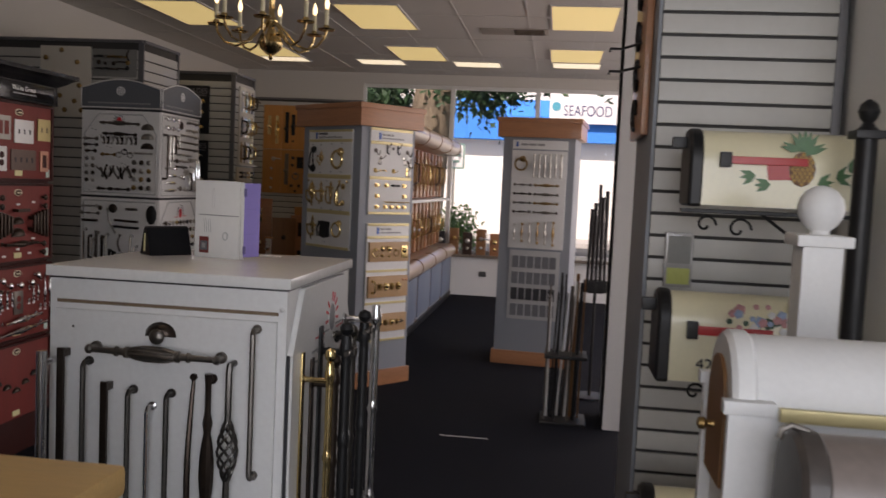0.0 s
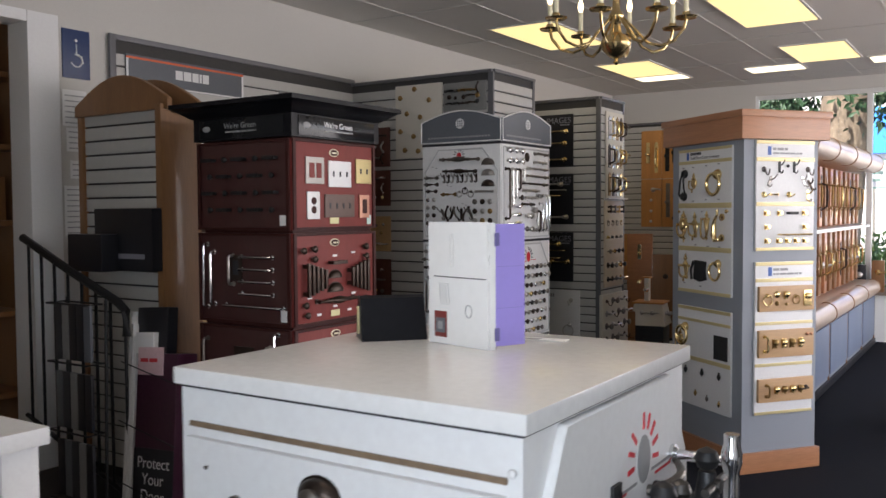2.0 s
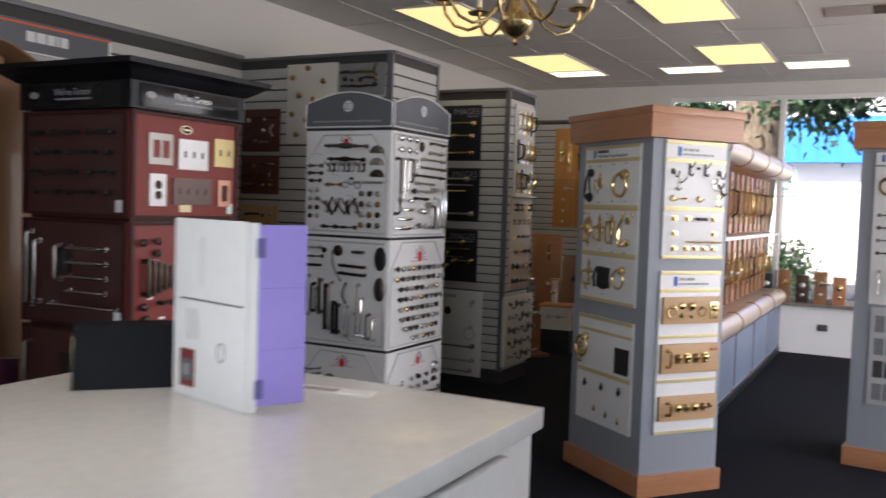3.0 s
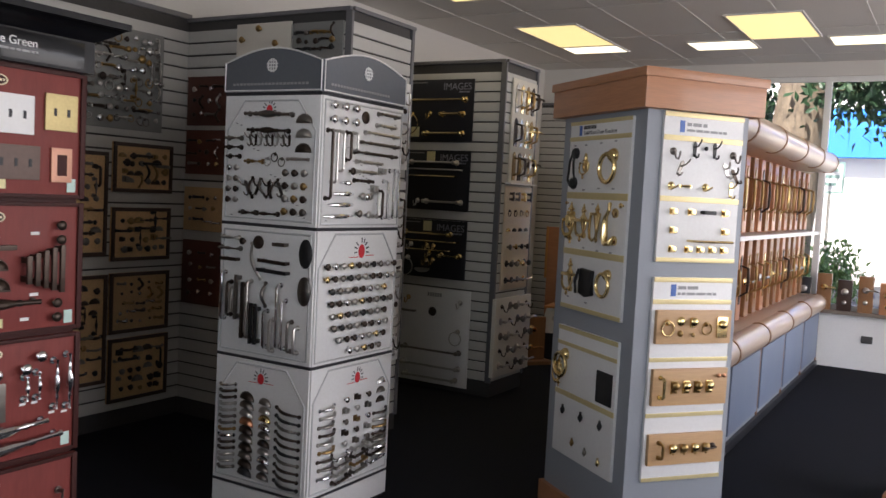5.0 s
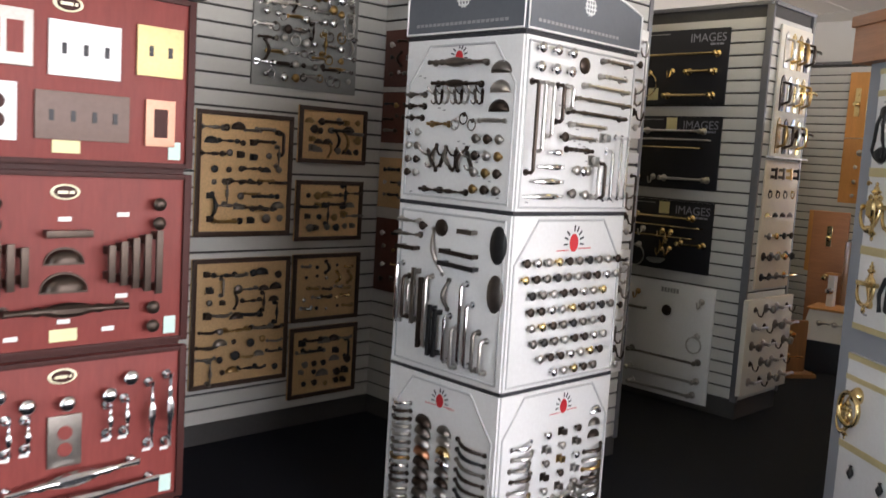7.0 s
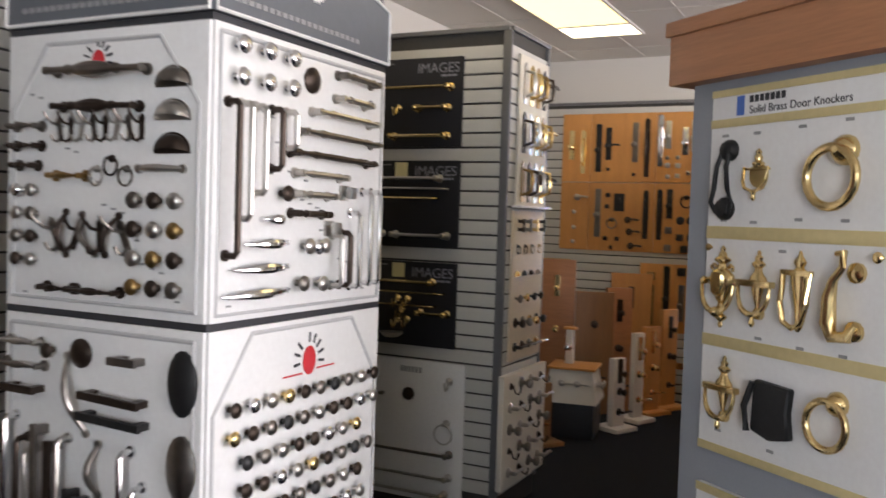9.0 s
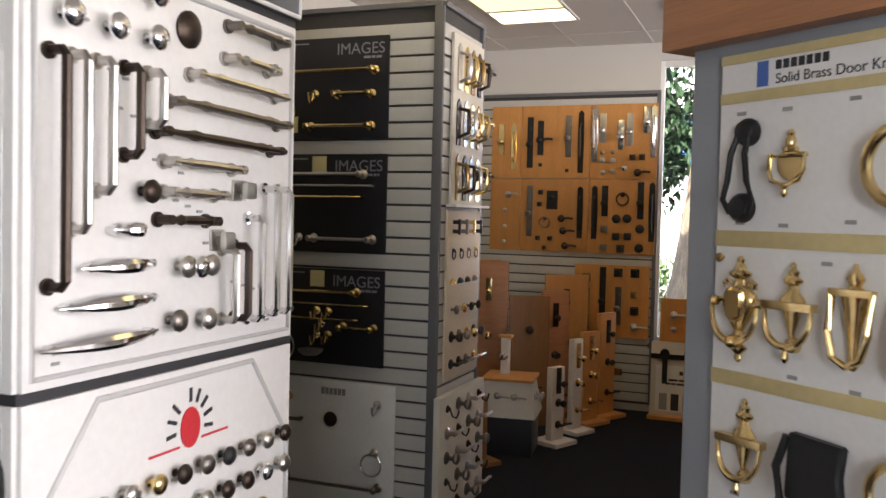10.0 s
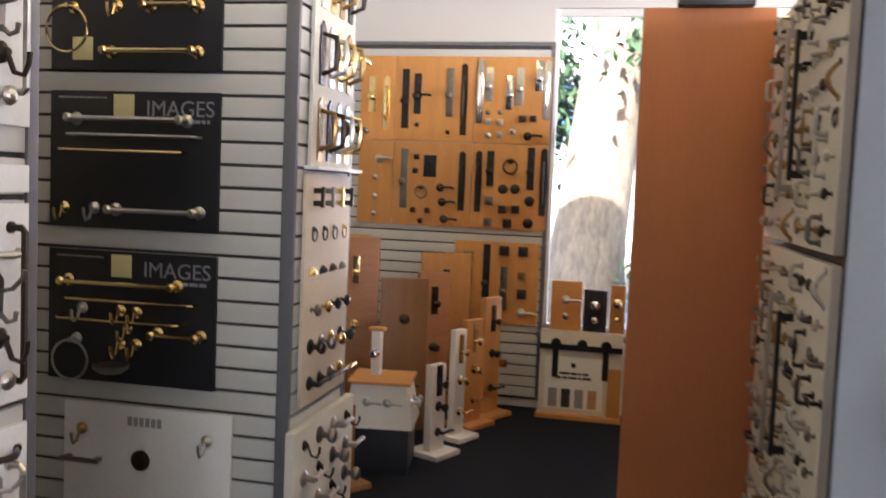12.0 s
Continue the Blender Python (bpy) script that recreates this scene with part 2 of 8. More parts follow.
# ---- the room ----
X0, X1, Y0, Y1, H = -4.52, 3.4, -2.6, 11.85, 2.97
setting("floor", bm_box(X0 - 0.2, X1 + 0.2, Y0 - 0.2, Y1 + 0.2, -0.15, 0), CARPET, "dark blue-grey short-pile shop carpet")
bm = bm_box(X0 - 0.2, X1 + 0.2, Y0 - 0.2, Y1 + 0.2, H + 0.012, H + 0.2)
# the last light is unseen, added to brighten the low stand's top
LIGHTS = [(-3.455, 7.86, 1.15), (-3.455, 9.97, 1.0), (-1.70, 7.87, 1.15), (-1.675, 9.98, 1.03), (0.14, 7.75, 1.08), (0.11, 9.87, 0.93),
          (-3.455, 10.67, 0.38), (-2.25, 10.72, 0.43), (-1.06, 10.72, 0.43), (0.13, 10.6, 0.43), (-1.02, 2.3, 1.21)]
add(bm, bm_box(X0 - 0.1, X1 + 0.1, Y0, Y1, H, H + 0.01))
setting("ceiling", bm, CEILING, "suspended ceiling of large off-white mineral tiles")
for i in range(14):
    x = -4.32 + 0.61 * i - 0.295
    if X0 < x < X1:
        setting("ceiling_rail", bm_box(x - 0.008, x + 0.008, Y0, Y1, H - 0.004, H), GRID, "thin white metal ceiling grid rail")
for i in range(13):
    y = Y0 + 0.55 + 1.22 * i
    if y < Y1:
        setting("ceiling_rail", bm_box(X0, X1, y - 0.008, y + 0.008, H - 0.0065, H - 0.0025), GRID, "thin white metal ceiling grid rail")

bm = bm_box(X0 - 0.15, X0, Y0, 2.45, 0, H)
bm_box(X0 - 0.15, X0, 3.80, Y1, 0, H, bm=bm)
bm_box(X0 - 0.15, X0, 2.45, 3.80, 2.53, H, bm=bm)
setting("wall_left", bm, WALL, "warm white painted plaster wall with a storeroom opening")
bm = bm_box(-5.9, -5.8, 2.2, 4.1, 0, H)
bm_box(-5.8, X0 - 0.15, 2.1, 2.2, 0, H, bm=bm)
bm_box(-5.8, X0 - 0.15, 4.1, 4.2, 0, H, bm=bm)
bm_box(-5.8, X0 - 0.15, 2.2, 4.1, 2.75, 2.85, bm=bm)
bm_box(-5.8, X0 - 0.2, 2.2, 4.1, -0.1, 0, bm=bm)
setting("wall_storeroom", bm, WALL, "plain walls of the small storeroom behind the opening")
setting("trim_opening", bm_box(X0 - 0.16, X0 + 0.022, 3.775, 3.955, 0.1, 2.56, 0.004), WHITE_PAINT, "broad white painted door post of the storeroom opening")
setting("trim_lintel", bm_box(X0 - 0.16, X0 + 0.022, 2.45, 3.773, 2.50, 2.56, 0.004), WHITE_PAINT, "white painted lintel of the storeroom opening")
bm = bm_box(X1, X1 + 0.15, Y0, 2.9, 0, H)
bm_box(X1, X1 + 0.15, 11.4, Y1, 0, H, bm=bm)
bm_box(X1, X1 + 0.15, 2.9, 11.4, 0, 0.55, bm=bm)
bm_box(X1, X1 + 0.15, 2.9, 11.4, 2.85, H, bm=bm)
setting("wall_right", bm, WALL, "warm white painted plaster wall")
WX0, WX1, WZ0, WZ1 = -2.72, 3.2, 0.56, 2.83
T = 0.16
bm = bm_box(X0 - 0.15, WX0, Y1, Y1 + T, 0, H)
bm_box(WX1, X1 + 0.15, Y1, Y1 + T, 0, H, bm=bm)
bm_box(WX0, WX1, Y1, Y1 + T, WZ1, H, bm=bm)
setting("wall_back", bm, WALL, "warm white plaster wall round the street window")
setting("wall_below_window", bm_box(WX0, WX1, Y1, Y1 + T, 0, WZ0), WHITE_PAINT, "white painted low wall below the street window")
bm = bm_box(X0 - 0.15, -0.75, Y0 - T, Y0, 0, H)
bm_box(2.25, X1 + 0.15, Y0 - T, Y0, 0, H, bm=bm)
bm_box(-0.75, 2.25, Y0 - T, Y0, 2.75, H, bm=bm)
bm_box(-0.75, 2.25, Y0 - T, Y0, 0, 0.45, bm=bm)
# unseen wall, added to keep shopfront light off the left side
setting("wall_partition", bm_box(X0, -0.45, -0.75, -0.62, 0, H), WALL, "unseen warm white wall added to block shopfront light from the left")
setting("wall_front", bm, WALL, "warm white plaster wall round the shop front")

win = thing("window_1", "wide aluminium-framed street window in four panes", "window", kind="structure")
FRAME = surf("window_frame", (0.72, 0.72, 0.70), 0.4, vary=0.06)
mull = [WX0, -1.49, -0.34, 0.84, 2.02, WX1]
for i, x in enumerate(mull):
    part("window_frame", bm_box(x - 0.03, x + 0.03, Y1 + 0.03, Y1 + 0.09, WZ0, WZ1, 0.004), FRAME, win)
for z in (WZ0 + 0.025, WZ1 - 0.025):
    part("window_frame", bm_box(WX0, WX1, Y1 + 0.032, Y1 + 0.088, z - 0.025, z + 0.025, 0.004), FRAME, win)
part("window_sill", bm_box(WX0 - 0.03, WX1 + 0.03, Y1 - 0.07, Y1 + 0.03, WZ0 - 0.035, WZ0 + 0.002, 0.006), surf("sill_wood", (0.20, 0.16, 0.13), 0.4), win, "dark wooden window sill")
for a, b in zip(mull, mull[1:]):
    p = part("pane", bm_box(a + 0.03, b - 0.03, Y1 + 0.057, Y1 + 0.063, WZ0 + 0.05, WZ1 - 0.05), PANE, win)
    p.visible_shadow = False
part("wall_plate", bm_box(-1.02, -0.92, Y1 - 0.012, Y1 - 0.001, 0.265, 0.335, 0.003), surf("dark_plate", (0.06, 0.06, 0.06), 0.5), win, "dark outlet plate")

# ceiling fixtures
TUBE = glow("warm_diffuser", (1.0, 0.83, 0.36), 0.40)
# stronger glow, only for the added light over the low stand
TUBEFILL = glow("fill_diffuser", (1.0, 0.90, 0.74), 2.0)
TUBEWHITE = glow("bright_diffuser", (1.0, 0.93, 0.68), 0.7)
for x, y, ln in LIGHTS:
    f = thing("ceiling_light", "recessed fluorescent ceiling light with a yellowed prismatic diffuser", "ceiling light", pose(x, y, H - 0.012), "recessed ceiling lights")
    bm = bm_box(-0.29, 0.29, -ln / 2, -ln / 2 + 0.018, 0, 0.012)
    bm_box(-0.29, 0.29, ln / 2 - 0.018, ln / 2, 0, 0.012, bm=bm)
    bm_box(-0.29, -0.272, -ln / 2 + 0.018, ln / 2 - 0.018, 0, 0.012, bm=bm)
    bm_box(0.272, 0.29, -ln / 2 + 0.018, ln / 2 - 0.018, 0, 0.012, bm=bm)
    part("frame", bm, GRID, f)
    part("diffuser", bm_box(-0.271, 0.271, -ln / 2 + 0.019, ln / 2 - 0.019, 0.002, 0.009), TUBEFILL if ln > 1.2 else TUBE if ln > 0.8 else TUBEWHITE, f)
v = thing("ceiling_vent", "ceiling air vent with dark slats", "vent", pose(-0.5, 8.45, H - 0.012))
part("frame", bm_box(-0.32, 0.32, -0.16, 0.16, 0.004, 0.011, 0.002), surf("vent_frame", (0.42, 0.38, 0.33), 0.6), v)
part("backing", bm_box(0.0, 0.29, -0.13, 0.13, 0.001, 0.0035), surf("vent_dark", (0.04, 0.035, 0.03), 0.7), v)
for i in range(6):
    part("slat", bm_box(0.01, 0.28, -0.115 + 0.042 * i, -0.1 + 0.042 * i, -0.004, 0.0005), surf("vent_slat", (0.12, 0.09, 0.06), 0.6), v)


# ---- slat walls ----
PITCH = 0.0771


def slats(owner, width, z0, z1, m, pitch=PITCH):
    """Slats of one face, in the face's own x and z, out towards -y."""
    me = mesh("slat", bm_box(0, width, -0.012, -0.001, 0, pitch - 0.011, 0.0015), SLAT)
    z = z0
    while z + pitch - 0.012 <= z1 + 0.001:
        part("slat", me, None, owner, m=m @ pose(0, 0, z))
        z += pitch


def strip(owner, x0, x1, z0, z1, m, mat=None, out=0.016):
    part("edge_trim", bm_box(x0, x1, -out, 0, z0, z1, 0.002), mat or TRIM, owner, m=m)


def slat_block(name, x0, x1, y0, y1, top, label, faces, z0=0.1084, pitch=PITCH):
    """A block clad in slats; faces: 'f' towards -y, 'r' towards +x."""
    ob = solid(name, bm_box(x0, x1, y0, y1, 0, top - 0.02), GROOVE, label, "slat wall", kind="structure")
    if "f" in faces:
        m = pose(x0, y0, 0)
        slats(ob, x1 - x0, z0, top - 0.03, m, pitch)
        strip(ob, 0, x1 - x0, top - 0.022, top, m, out=0.02)
        strip(ob, x1 - x0 - 0.03, x1 - x0 + 0.014, z0 - 0.012, top - 0.022, m, out=0.0185)
    if "r" in faces:
        m = pose(x1, y0, 0, 0, 0, 90)
        slats(ob, y1 - y0, z0, top - 0.03, m, pitch)
        strip(ob, 0.0, y1 - y0 + 0.01, top - 0.022, top, m, out=0.02)
        strip(ob, y1 - y0 - 0.03, y1 - y0, z0 - 0.012, top - 0.022, m, out=0.0185)
    return ob


wl = solid("slat_wall_left", bm_box(X0 + 0.002, -4.505, 4.29, 6.5, 0, 2.5), GROOVE, "grey laminate slat wall with dark grooves", "slat wall", kind="structure")
m = pose(-4.505, 4.29, 0, 0, 0, 90)
slats(wl, 2.21, 0.1084, 2.48, m)
strip(wl, 0, 2.21, 2.49, 2.52, m)
strip(wl, -0.02, 0.02, 0, 2.52, m, out=0.018)
slat_block("slat_wall_block", X0 + 0.002, -3.235, 6.49, 7.105, 2.492, "grey slat-clad wall projection with metal corner trim", "fr")
wm = solid("slat_wall_middle", bm_box(X0 + 0.002, -4.505, 7.13, 8.25, 0, 2.5), GROOVE, "grey laminate slat wall with dark grooves", "slat wall", kind="structure")
slats(wm, 1.12, 0.1084, 2.48, pose(-4.505, 7.13, 0, 0, 0, 90))
slat_block("slat_wall_wing", X0 + 0.002, -3.178, 8.27, 8.80, 2.484, "grey slat-clad wall wing with metal corner trim", "fr", 0.121, 0.0736)
wb = solid("slat_wall_back", bm_box(X0 + 0.002, -2.71, Y1 - 0.018, Y1 - 0.002, 0.06, 2.58), GROOVE, "grey laminate slat wall beside the street window", "slat wall", kind="structure")
m = pose(X0 + 0.002, Y1 - 0.018, 0)
slats(wb, -2.71 - X0, 0.08, 2.56, m)
strip(wb, 0, -2.71 - X0, 2.565, 2.59, m)
strip(wb, -2.74 - X0, -2.71 - X0, 0.06, 2.565, m, out=0.018)


# ---- display furniture ----
def board(parent, w, h, m, mat, thick=0.012, name="panel", label="", cut=0.0, bevel=0.002):
    """A flat panel whose face lies in x and z; its back touches y = 0 and it stands out towards -y. cut: clipped upper corners."""
    if cut:
        outline = [(0, 0), (w, 0), (w, h - cut), (w - cut * 0.55, h), (cut * 0.55, h), (0, h - cut)]
        return part(name, bm_prism(outline, thick, bevel=bevel), mat, parent, label, m)
    return part(name, bm_box(0, w, -thick, 0, 0, h, bevel), mat, parent, label, m)


# low white pull display with a broad top
kiosk = thing("pull_display_stand", "square white display stand covered with appliance pulls", "display stand", pose(-0.899, 2.268, 0))
part("body", bm_box(-0.295, 0.295, -0.295, 0.292, 0.0, 1.223, 0.003), WHITELAM, kiosk)
part("top", bm_box(-0.302, 0.305, -0.305, 0.304, 1.226, 1.252, 0.003), surf("glossy_white_top", (0.82, 0.81, 0.79), 0.24, vary=0.04, fine=70, coarse=1.6, bump=0.03, coat=0.35, dirt=(0.73, 0.72, 0.70)), kiosk, "white laminate top with a dark seam")
part("seam", bm_box(-0.2965, 0.2965, -0.2965, 0.2935, 1.221, 1.2259), INK, kiosk)
KF = board(kiosk, 0.55, 1.05, pose(-0.275, -0.295, 0.099), WHITELAM, 0.014)
part("slot", bm_box(-0.275, 0.275, -0.2985, -0.29, 1.163, 1.171), surf("slot_wood", (0.20, 0.135, 0.085), 0.6, vary=0.35, fine=40), kiosk)
KR = board(kiosk, 0.56, 1.105, pose(0.295, -0.285, 0.114, 0, 0, 90), WHITELAM, 0.014, cut=0.15)

# red hardware tower
TURN_RED = pose(-2.97, 4.112, 0) @ Matrix.Diagonal((1, 1, 0.987, 1))
red = thing("cherry_hardware_tower", "tall cherry-red four-sided display tower with a black crown", "display tower", TURN_RED)
part("plinth", bm_box(-0.27, 0.27, -0.27, 0.27, 0.0, 0.18, 0.004), CHERRYDARK, red)
part("body", bm_box(-0.27, 0.27, -0.27, 0.27, 0.18, 1.83, 0.003), CHERRYDARK, red)
RZ = [(0.18, 0.60), (0.60, 1.00), (1.00, 1.42), (1.42, 1.83)]
RED_FRONT, RED_RIGHT = [], []
for a, b in RZ:
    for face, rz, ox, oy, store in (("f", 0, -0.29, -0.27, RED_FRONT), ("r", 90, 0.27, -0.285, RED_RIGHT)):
        store.append(board(red, 0.565, b - a - 0.014, pose(ox, oy, a + 0.007, 0, 0, rz), CHERRYSHADE if face == "f" else CHERRY, 0.016))
        fr = store[-1]
        w, h = 0.565, b - a - 0.014
        for q in ((0, 0.018, 0, h), (w - 0.018, w, 0, h), (0.018, w - 0.018, 0, 0.012), (0.018, w - 0.018, h - 0.012, h)):
            part("frame", bm_box(q[0], q[1], -0.024, -0.0162, q[2], q[3], 0.002), CHERRYDARK, fr)
# crown: flared black cornice
prof = [(0.30, 1.83), (0.30, 1.93), (0.31, 1.935), (0.335, 1.952), (0.365, 1.974), (0.378, 1.978), (0.378, 1.998), (0.0, 1.998)]
bm = bmesh.new()
loops = []
for r, z in prof[:-1]:
    loops.append([bm.verts.new((sx * r, sy * r, z)) for sx, sy in ((-1, -1), (1, -1), (1, 1), (-1, 1))])
for a, b in zip(loops, loops[1:]):
    for i in range(4):
        bm.faces.new((a[i], a[(i + 1) % 4], b[(i + 1) % 4], b[i]))
bm.faces.new(loops[-1])
bm.faces.new(list(reversed(loops[0])))
crown = part("crown", bm, BLACKLAC, red, "glossy black flared cornice")

# white cabinet-hardware tower
TKX0, TKX1, TKY0, TKY1 = -3.14, -2.585, 5.457, 6.077
tk = thing("knob_display_tower", "tall white four-sided display tower full of cabinet knobs and pulls", "display tower", pose((TKX0 + TKX1) / 2, (TKY0 + TKY1) / 2, 0))
part("body", bm_box(-0.264, 0.264, -0.295, 0.295, 0.02, 2.02, 0.003), WHITELAM, tk)
part("base", bm_box(-0.268, 0.268, -0.3, 0.3, 0.0, 0.02, 0.003), BLACKLAC, tk)
TKZ = [(0.02, 0.125), (0.14, 0.705), (0.72, 1.30), (1.315, 1.872)]
TK_FRONT, TK_RIGHT = [], []
for a, b in TKZ:
    TK_FRONT.append(board(tk, 0.54, b - a, pose(-0.27, -0.297, a, 0, 0, 0), WHITELAM, 0.013))
    TK_RIGHT.append(board(tk, 0.605, b - a, pose(0.2645, -0.3025, a, 0, 0, 90), WHITELAM, 0.013))
    part("gap_band", bm_box(-0.274, 0.274, -0.307, 0.307, b + 0.0005, b + 0.0145), INK, tk)
for rz, ox, oy, HW_ in ((0, -0.277, -0.302, 0.555), (90, 0.27, -0.31, 0.62)):
    n = 14
    arch = [(0, 0), (HW_, 0)] + [(HW_ - HW_ * i / n, 0.13 + 0.06 * math.sin(math.pi * i / n)) for i in range(n + 1)]
    hd = part("header", bm_prism(arch, 0.012), CHARCOAL, tk, "charcoal arched header with a white emblem", pose(ox, oy, 1.888, 0, 0, rz))
    rim = [(0.004, -0.0135, 0.004)] + [(0.004 + (HW_ - 0.008) * i / n, -0.0135, 0.127 + 0.06 * math.sin(math.pi * i / n)) for i in range(n + 1)] + [(HW_ - 0.004, -0.0135, 0.004)]
    part("rim", bm_tube(rim, 0.004, 6, closed=True), PAPER, hd)
    bm = bmesh.new()
    for i in range(4):
        k = 0.030 if i in (1, 2) else 0.020
        bm_box(-k, k, -0.0165, -0.0125, -0.021 + 0.014 * i - 0.0022, -0.021 + 0.014 * i + 0.0022, bm=bm)
        bm_box(-0.021 + 0.014 * i - 0.0022, -0.021 + 0.014 * i + 0.0022, -0.0158, -0.0125, -k, k, bm=bm)
    bm_tube([(0.026 * math.cos(math.pi * i / 9), -0.0145, 0.026 * math.sin(math.pi * i / 9)) for i in range(18)], 0.002, 6, bm=bm, closed=True)
    tagged(part("emblem", bm, WHITEINK, hd, m=pose(HW_ / 2, 0, 0.112, 0, 0, 0)), kind="stuff")
    for i in range(21):
        part("lettering_bar", bm_box(0.05 + 0.0208 * i, 0.05 + 0.0208 * i + 0.015, -0.0135, -0.0122, 0.028, 0.038), GREYINK, hd)


def grey_tower(m, w, d, label, lift=0.0):
    """Grey display tower with a wooden cap and base; the corner towards the walker is the origin, its faces run along -x and +y."""
    t = thing("grey_display_tower", label, "display tower", m, "grey display towers")
    part("body", bm_box(-w, 0, 0, d, 0.0, 1.9 + lift, 0.004), GREYBODY, t)
    bm = bm_box(-w - 0.045, 0.045, -0.045, d + 0.045, 1.875 + lift, 2.012 + lift, 0.004)
    part("cap", bm, OAK, t, "orange-brown wooden cap")
    part("cap_moulding", bm_box(-w - 0.055, 0.055, -0.055, d + 0.055, 1.998 + lift, 2.036 + lift, 0.006), OAK, t, "orange-brown wooden cap moulding")
    part("base", bm_box(-w - 0.02, 0.02, -0.02, d + 0.02, 0, 0.115, 0.005), OAK, t, "orange-brown wooden plinth")
    return t


gt = grey_tower(pose(-1.386, 6.053, 0, 0, 0, -38.4), 0.69, 0.505, "grey laminate display tower with wooden cap and brass knockers")
gt2 = grey_tower(pose(0.12, 7.33, 0, 0, 0, -6), 0.60, 0.55, "grey laminate display tower with wooden cap, showing bars and pulls", 0.038)

# boards on the left tower: knockers on one face, hooks on the other
LF = pose(-0.69, 0, 0)
RF = pose(0, 0, 0, 0, 0, 90)
GTL = board(gt, 0.52, 0.865, LF @ pose(0.085, 0, 0.985), WHITELAM, 0.014)
GTL2 = board(gt, 0.52, 0.60, LF @ pose(0.085, 0, 0.30), WHITELAM, 0.014)
GTR = board(gt, 0.395, 0.617, RF @ pose(0.073, 0, 1.254), WHITELAM, 0.014)
GTR2 = board(gt, 0.395, 0.862, RF @ pose(0.073, 0, 0.328), WHITELAM, 0.014)
G2A = board(gt2, 0.46, 0.90, pose(-0.52, 0, 0.99), WHITELAM, 0.014)
G2B = board(gt2, 0.42, 0.58, pose(-0.5, 0, 0.39), surf("pale_grey_board", (0.45, 0.45, 0.45), 0.5, vary=0.06), 0.014)

# long lever-handle counter running to the window
gond = thing("handle_counter", "long grey counter with rounded pale wood edges and door handles", "display counter", pose(-1.335, 7.0, 0))
GL = 4.75
part("cabinet", bm_box(-0.34, -0.07, 0.0, GL, 0.06, 0.55, 0.004), GREYBODY, gond)
part("plinth", bm_box(-0.33, -0.05, 0.0, GL, 0, 0.058, 0.002), BLACKBOARD, gond)
part("back", bm_box(-0.357, -0.3455, 0.0, GL, 0.0, 2.0, 0.002), ORANGEWOOD, gond)
LAM = surf("maple_laminate", (0.50, 0.38, 0.29), 0.35, vary=0.1, fine=25, coarse=3, stretch=(6, 0.6, 6), coat=0.2)
for z, r in ((0.62, 0.085), (1.98, 0.095)):
    part("rounded_edge", bm_cyl(r, 0, GL, 20, m=pose(-0.09, 0, z, -90)), LAM, gond, "rounded pale wood edge")
part("shelf", bm_box(-0.345, -0.09, 0, GL, 0.535, 0.70, 0.004), LAM, gond)
part("hood", bm_box(-0.345, -0.09, 0, GL, 1.89, 2.07, 0.004), LAM, gond)
for i in range(6):
    y = 0.02 + i * (GL - 0.04) / 5
    for z, r in ((0.62, 0.09), (1.98, 0.1)):
        part("band", bm_cyl(r, -0.018, 0.018, 20, m=pose(-0.09, y, z, -90)), BROWNWOOD, gond)
    part("post", bm_box(-0.345, -0.06, y - 0.012, y + 0.012, 0.06, 0.56, 0.002), BROWNWOOD, gond)
for i in range(5):
    y = 0.06 + i * (GL - 0.04) / 5
    part("door_panel", bm_box(-0.068, -0.055, y, y + 0.86, 0.1, 0.53, 0.003), surf("blue_grey_panel", (0.17, 0.21, 0.29), 0.5, vary=0.06), gond)
for i in range(17):
    y = 0.12 + i * 0.272
    part("sample_board", bm_box(-0.25, -0.22, y, y + 0.13, 0.72, 1.27, 0.003), BROWNWOOD if i % 3 else OAK, gond, m=pose(0, 0, 0))
    part("sample_board", bm_box(-0.25, -0.22, y, y + 0.13, 1.33, 1.86, 0.003), BROWNWOOD if i % 2 else OAK, gond)
part("middle_shelf", bm_box(-0.345, -0.12, 0.0, GL, 1.285, 1.315, 0.003), WHITELAM, gond)

# fin and knob boards on the other side of the counter
fin = solid("wooden_end_panel", bm_box(-2.115, -1.735, 8.4, 8.44, 0, 2.11, 0.004), ORANGEWOOD, "tall plain orange wood end panel standing on the carpet", "panel")
part("edge_band", bm_box(-2.1185, -2.1152, 8.402, 8.438, 0.0, 2.108), OAK, fin)
part("kick", bm_box(-2.113, -1.737, 8.394, 8.3995, 0.0, 0.08), OAK, fin)
solid("black_box", bm_box(-2.02, -1.80, 8.36, 8.44, 2.111, 2.22, 0.006), BLACKBOARD, "small black box on top of the end panel", "box")
kb = thing("knob_board_stand", "cream display board crowded with handles and knobs", "display board", pose(-1.712, 8.395, 0, 0, 0, -90))
KB = [board(kb, 0.93, 0.62, pose(0, 0, z), CREAMBOARD, 0.02) for z in (0.16, 0.80, 1.44)]
part("backing", bm_box(0, 1.38, 0.003, 0.010, 0, 2.08), BLACKBOARD, kb)


# ---- hardware ----
HW = {}


def tube_arc(a, b, rise, n=8):
    return [(0, -rise * math.sin(math.pi * i / n), a + (b - a) * i / n) for i in range(n + 1)]


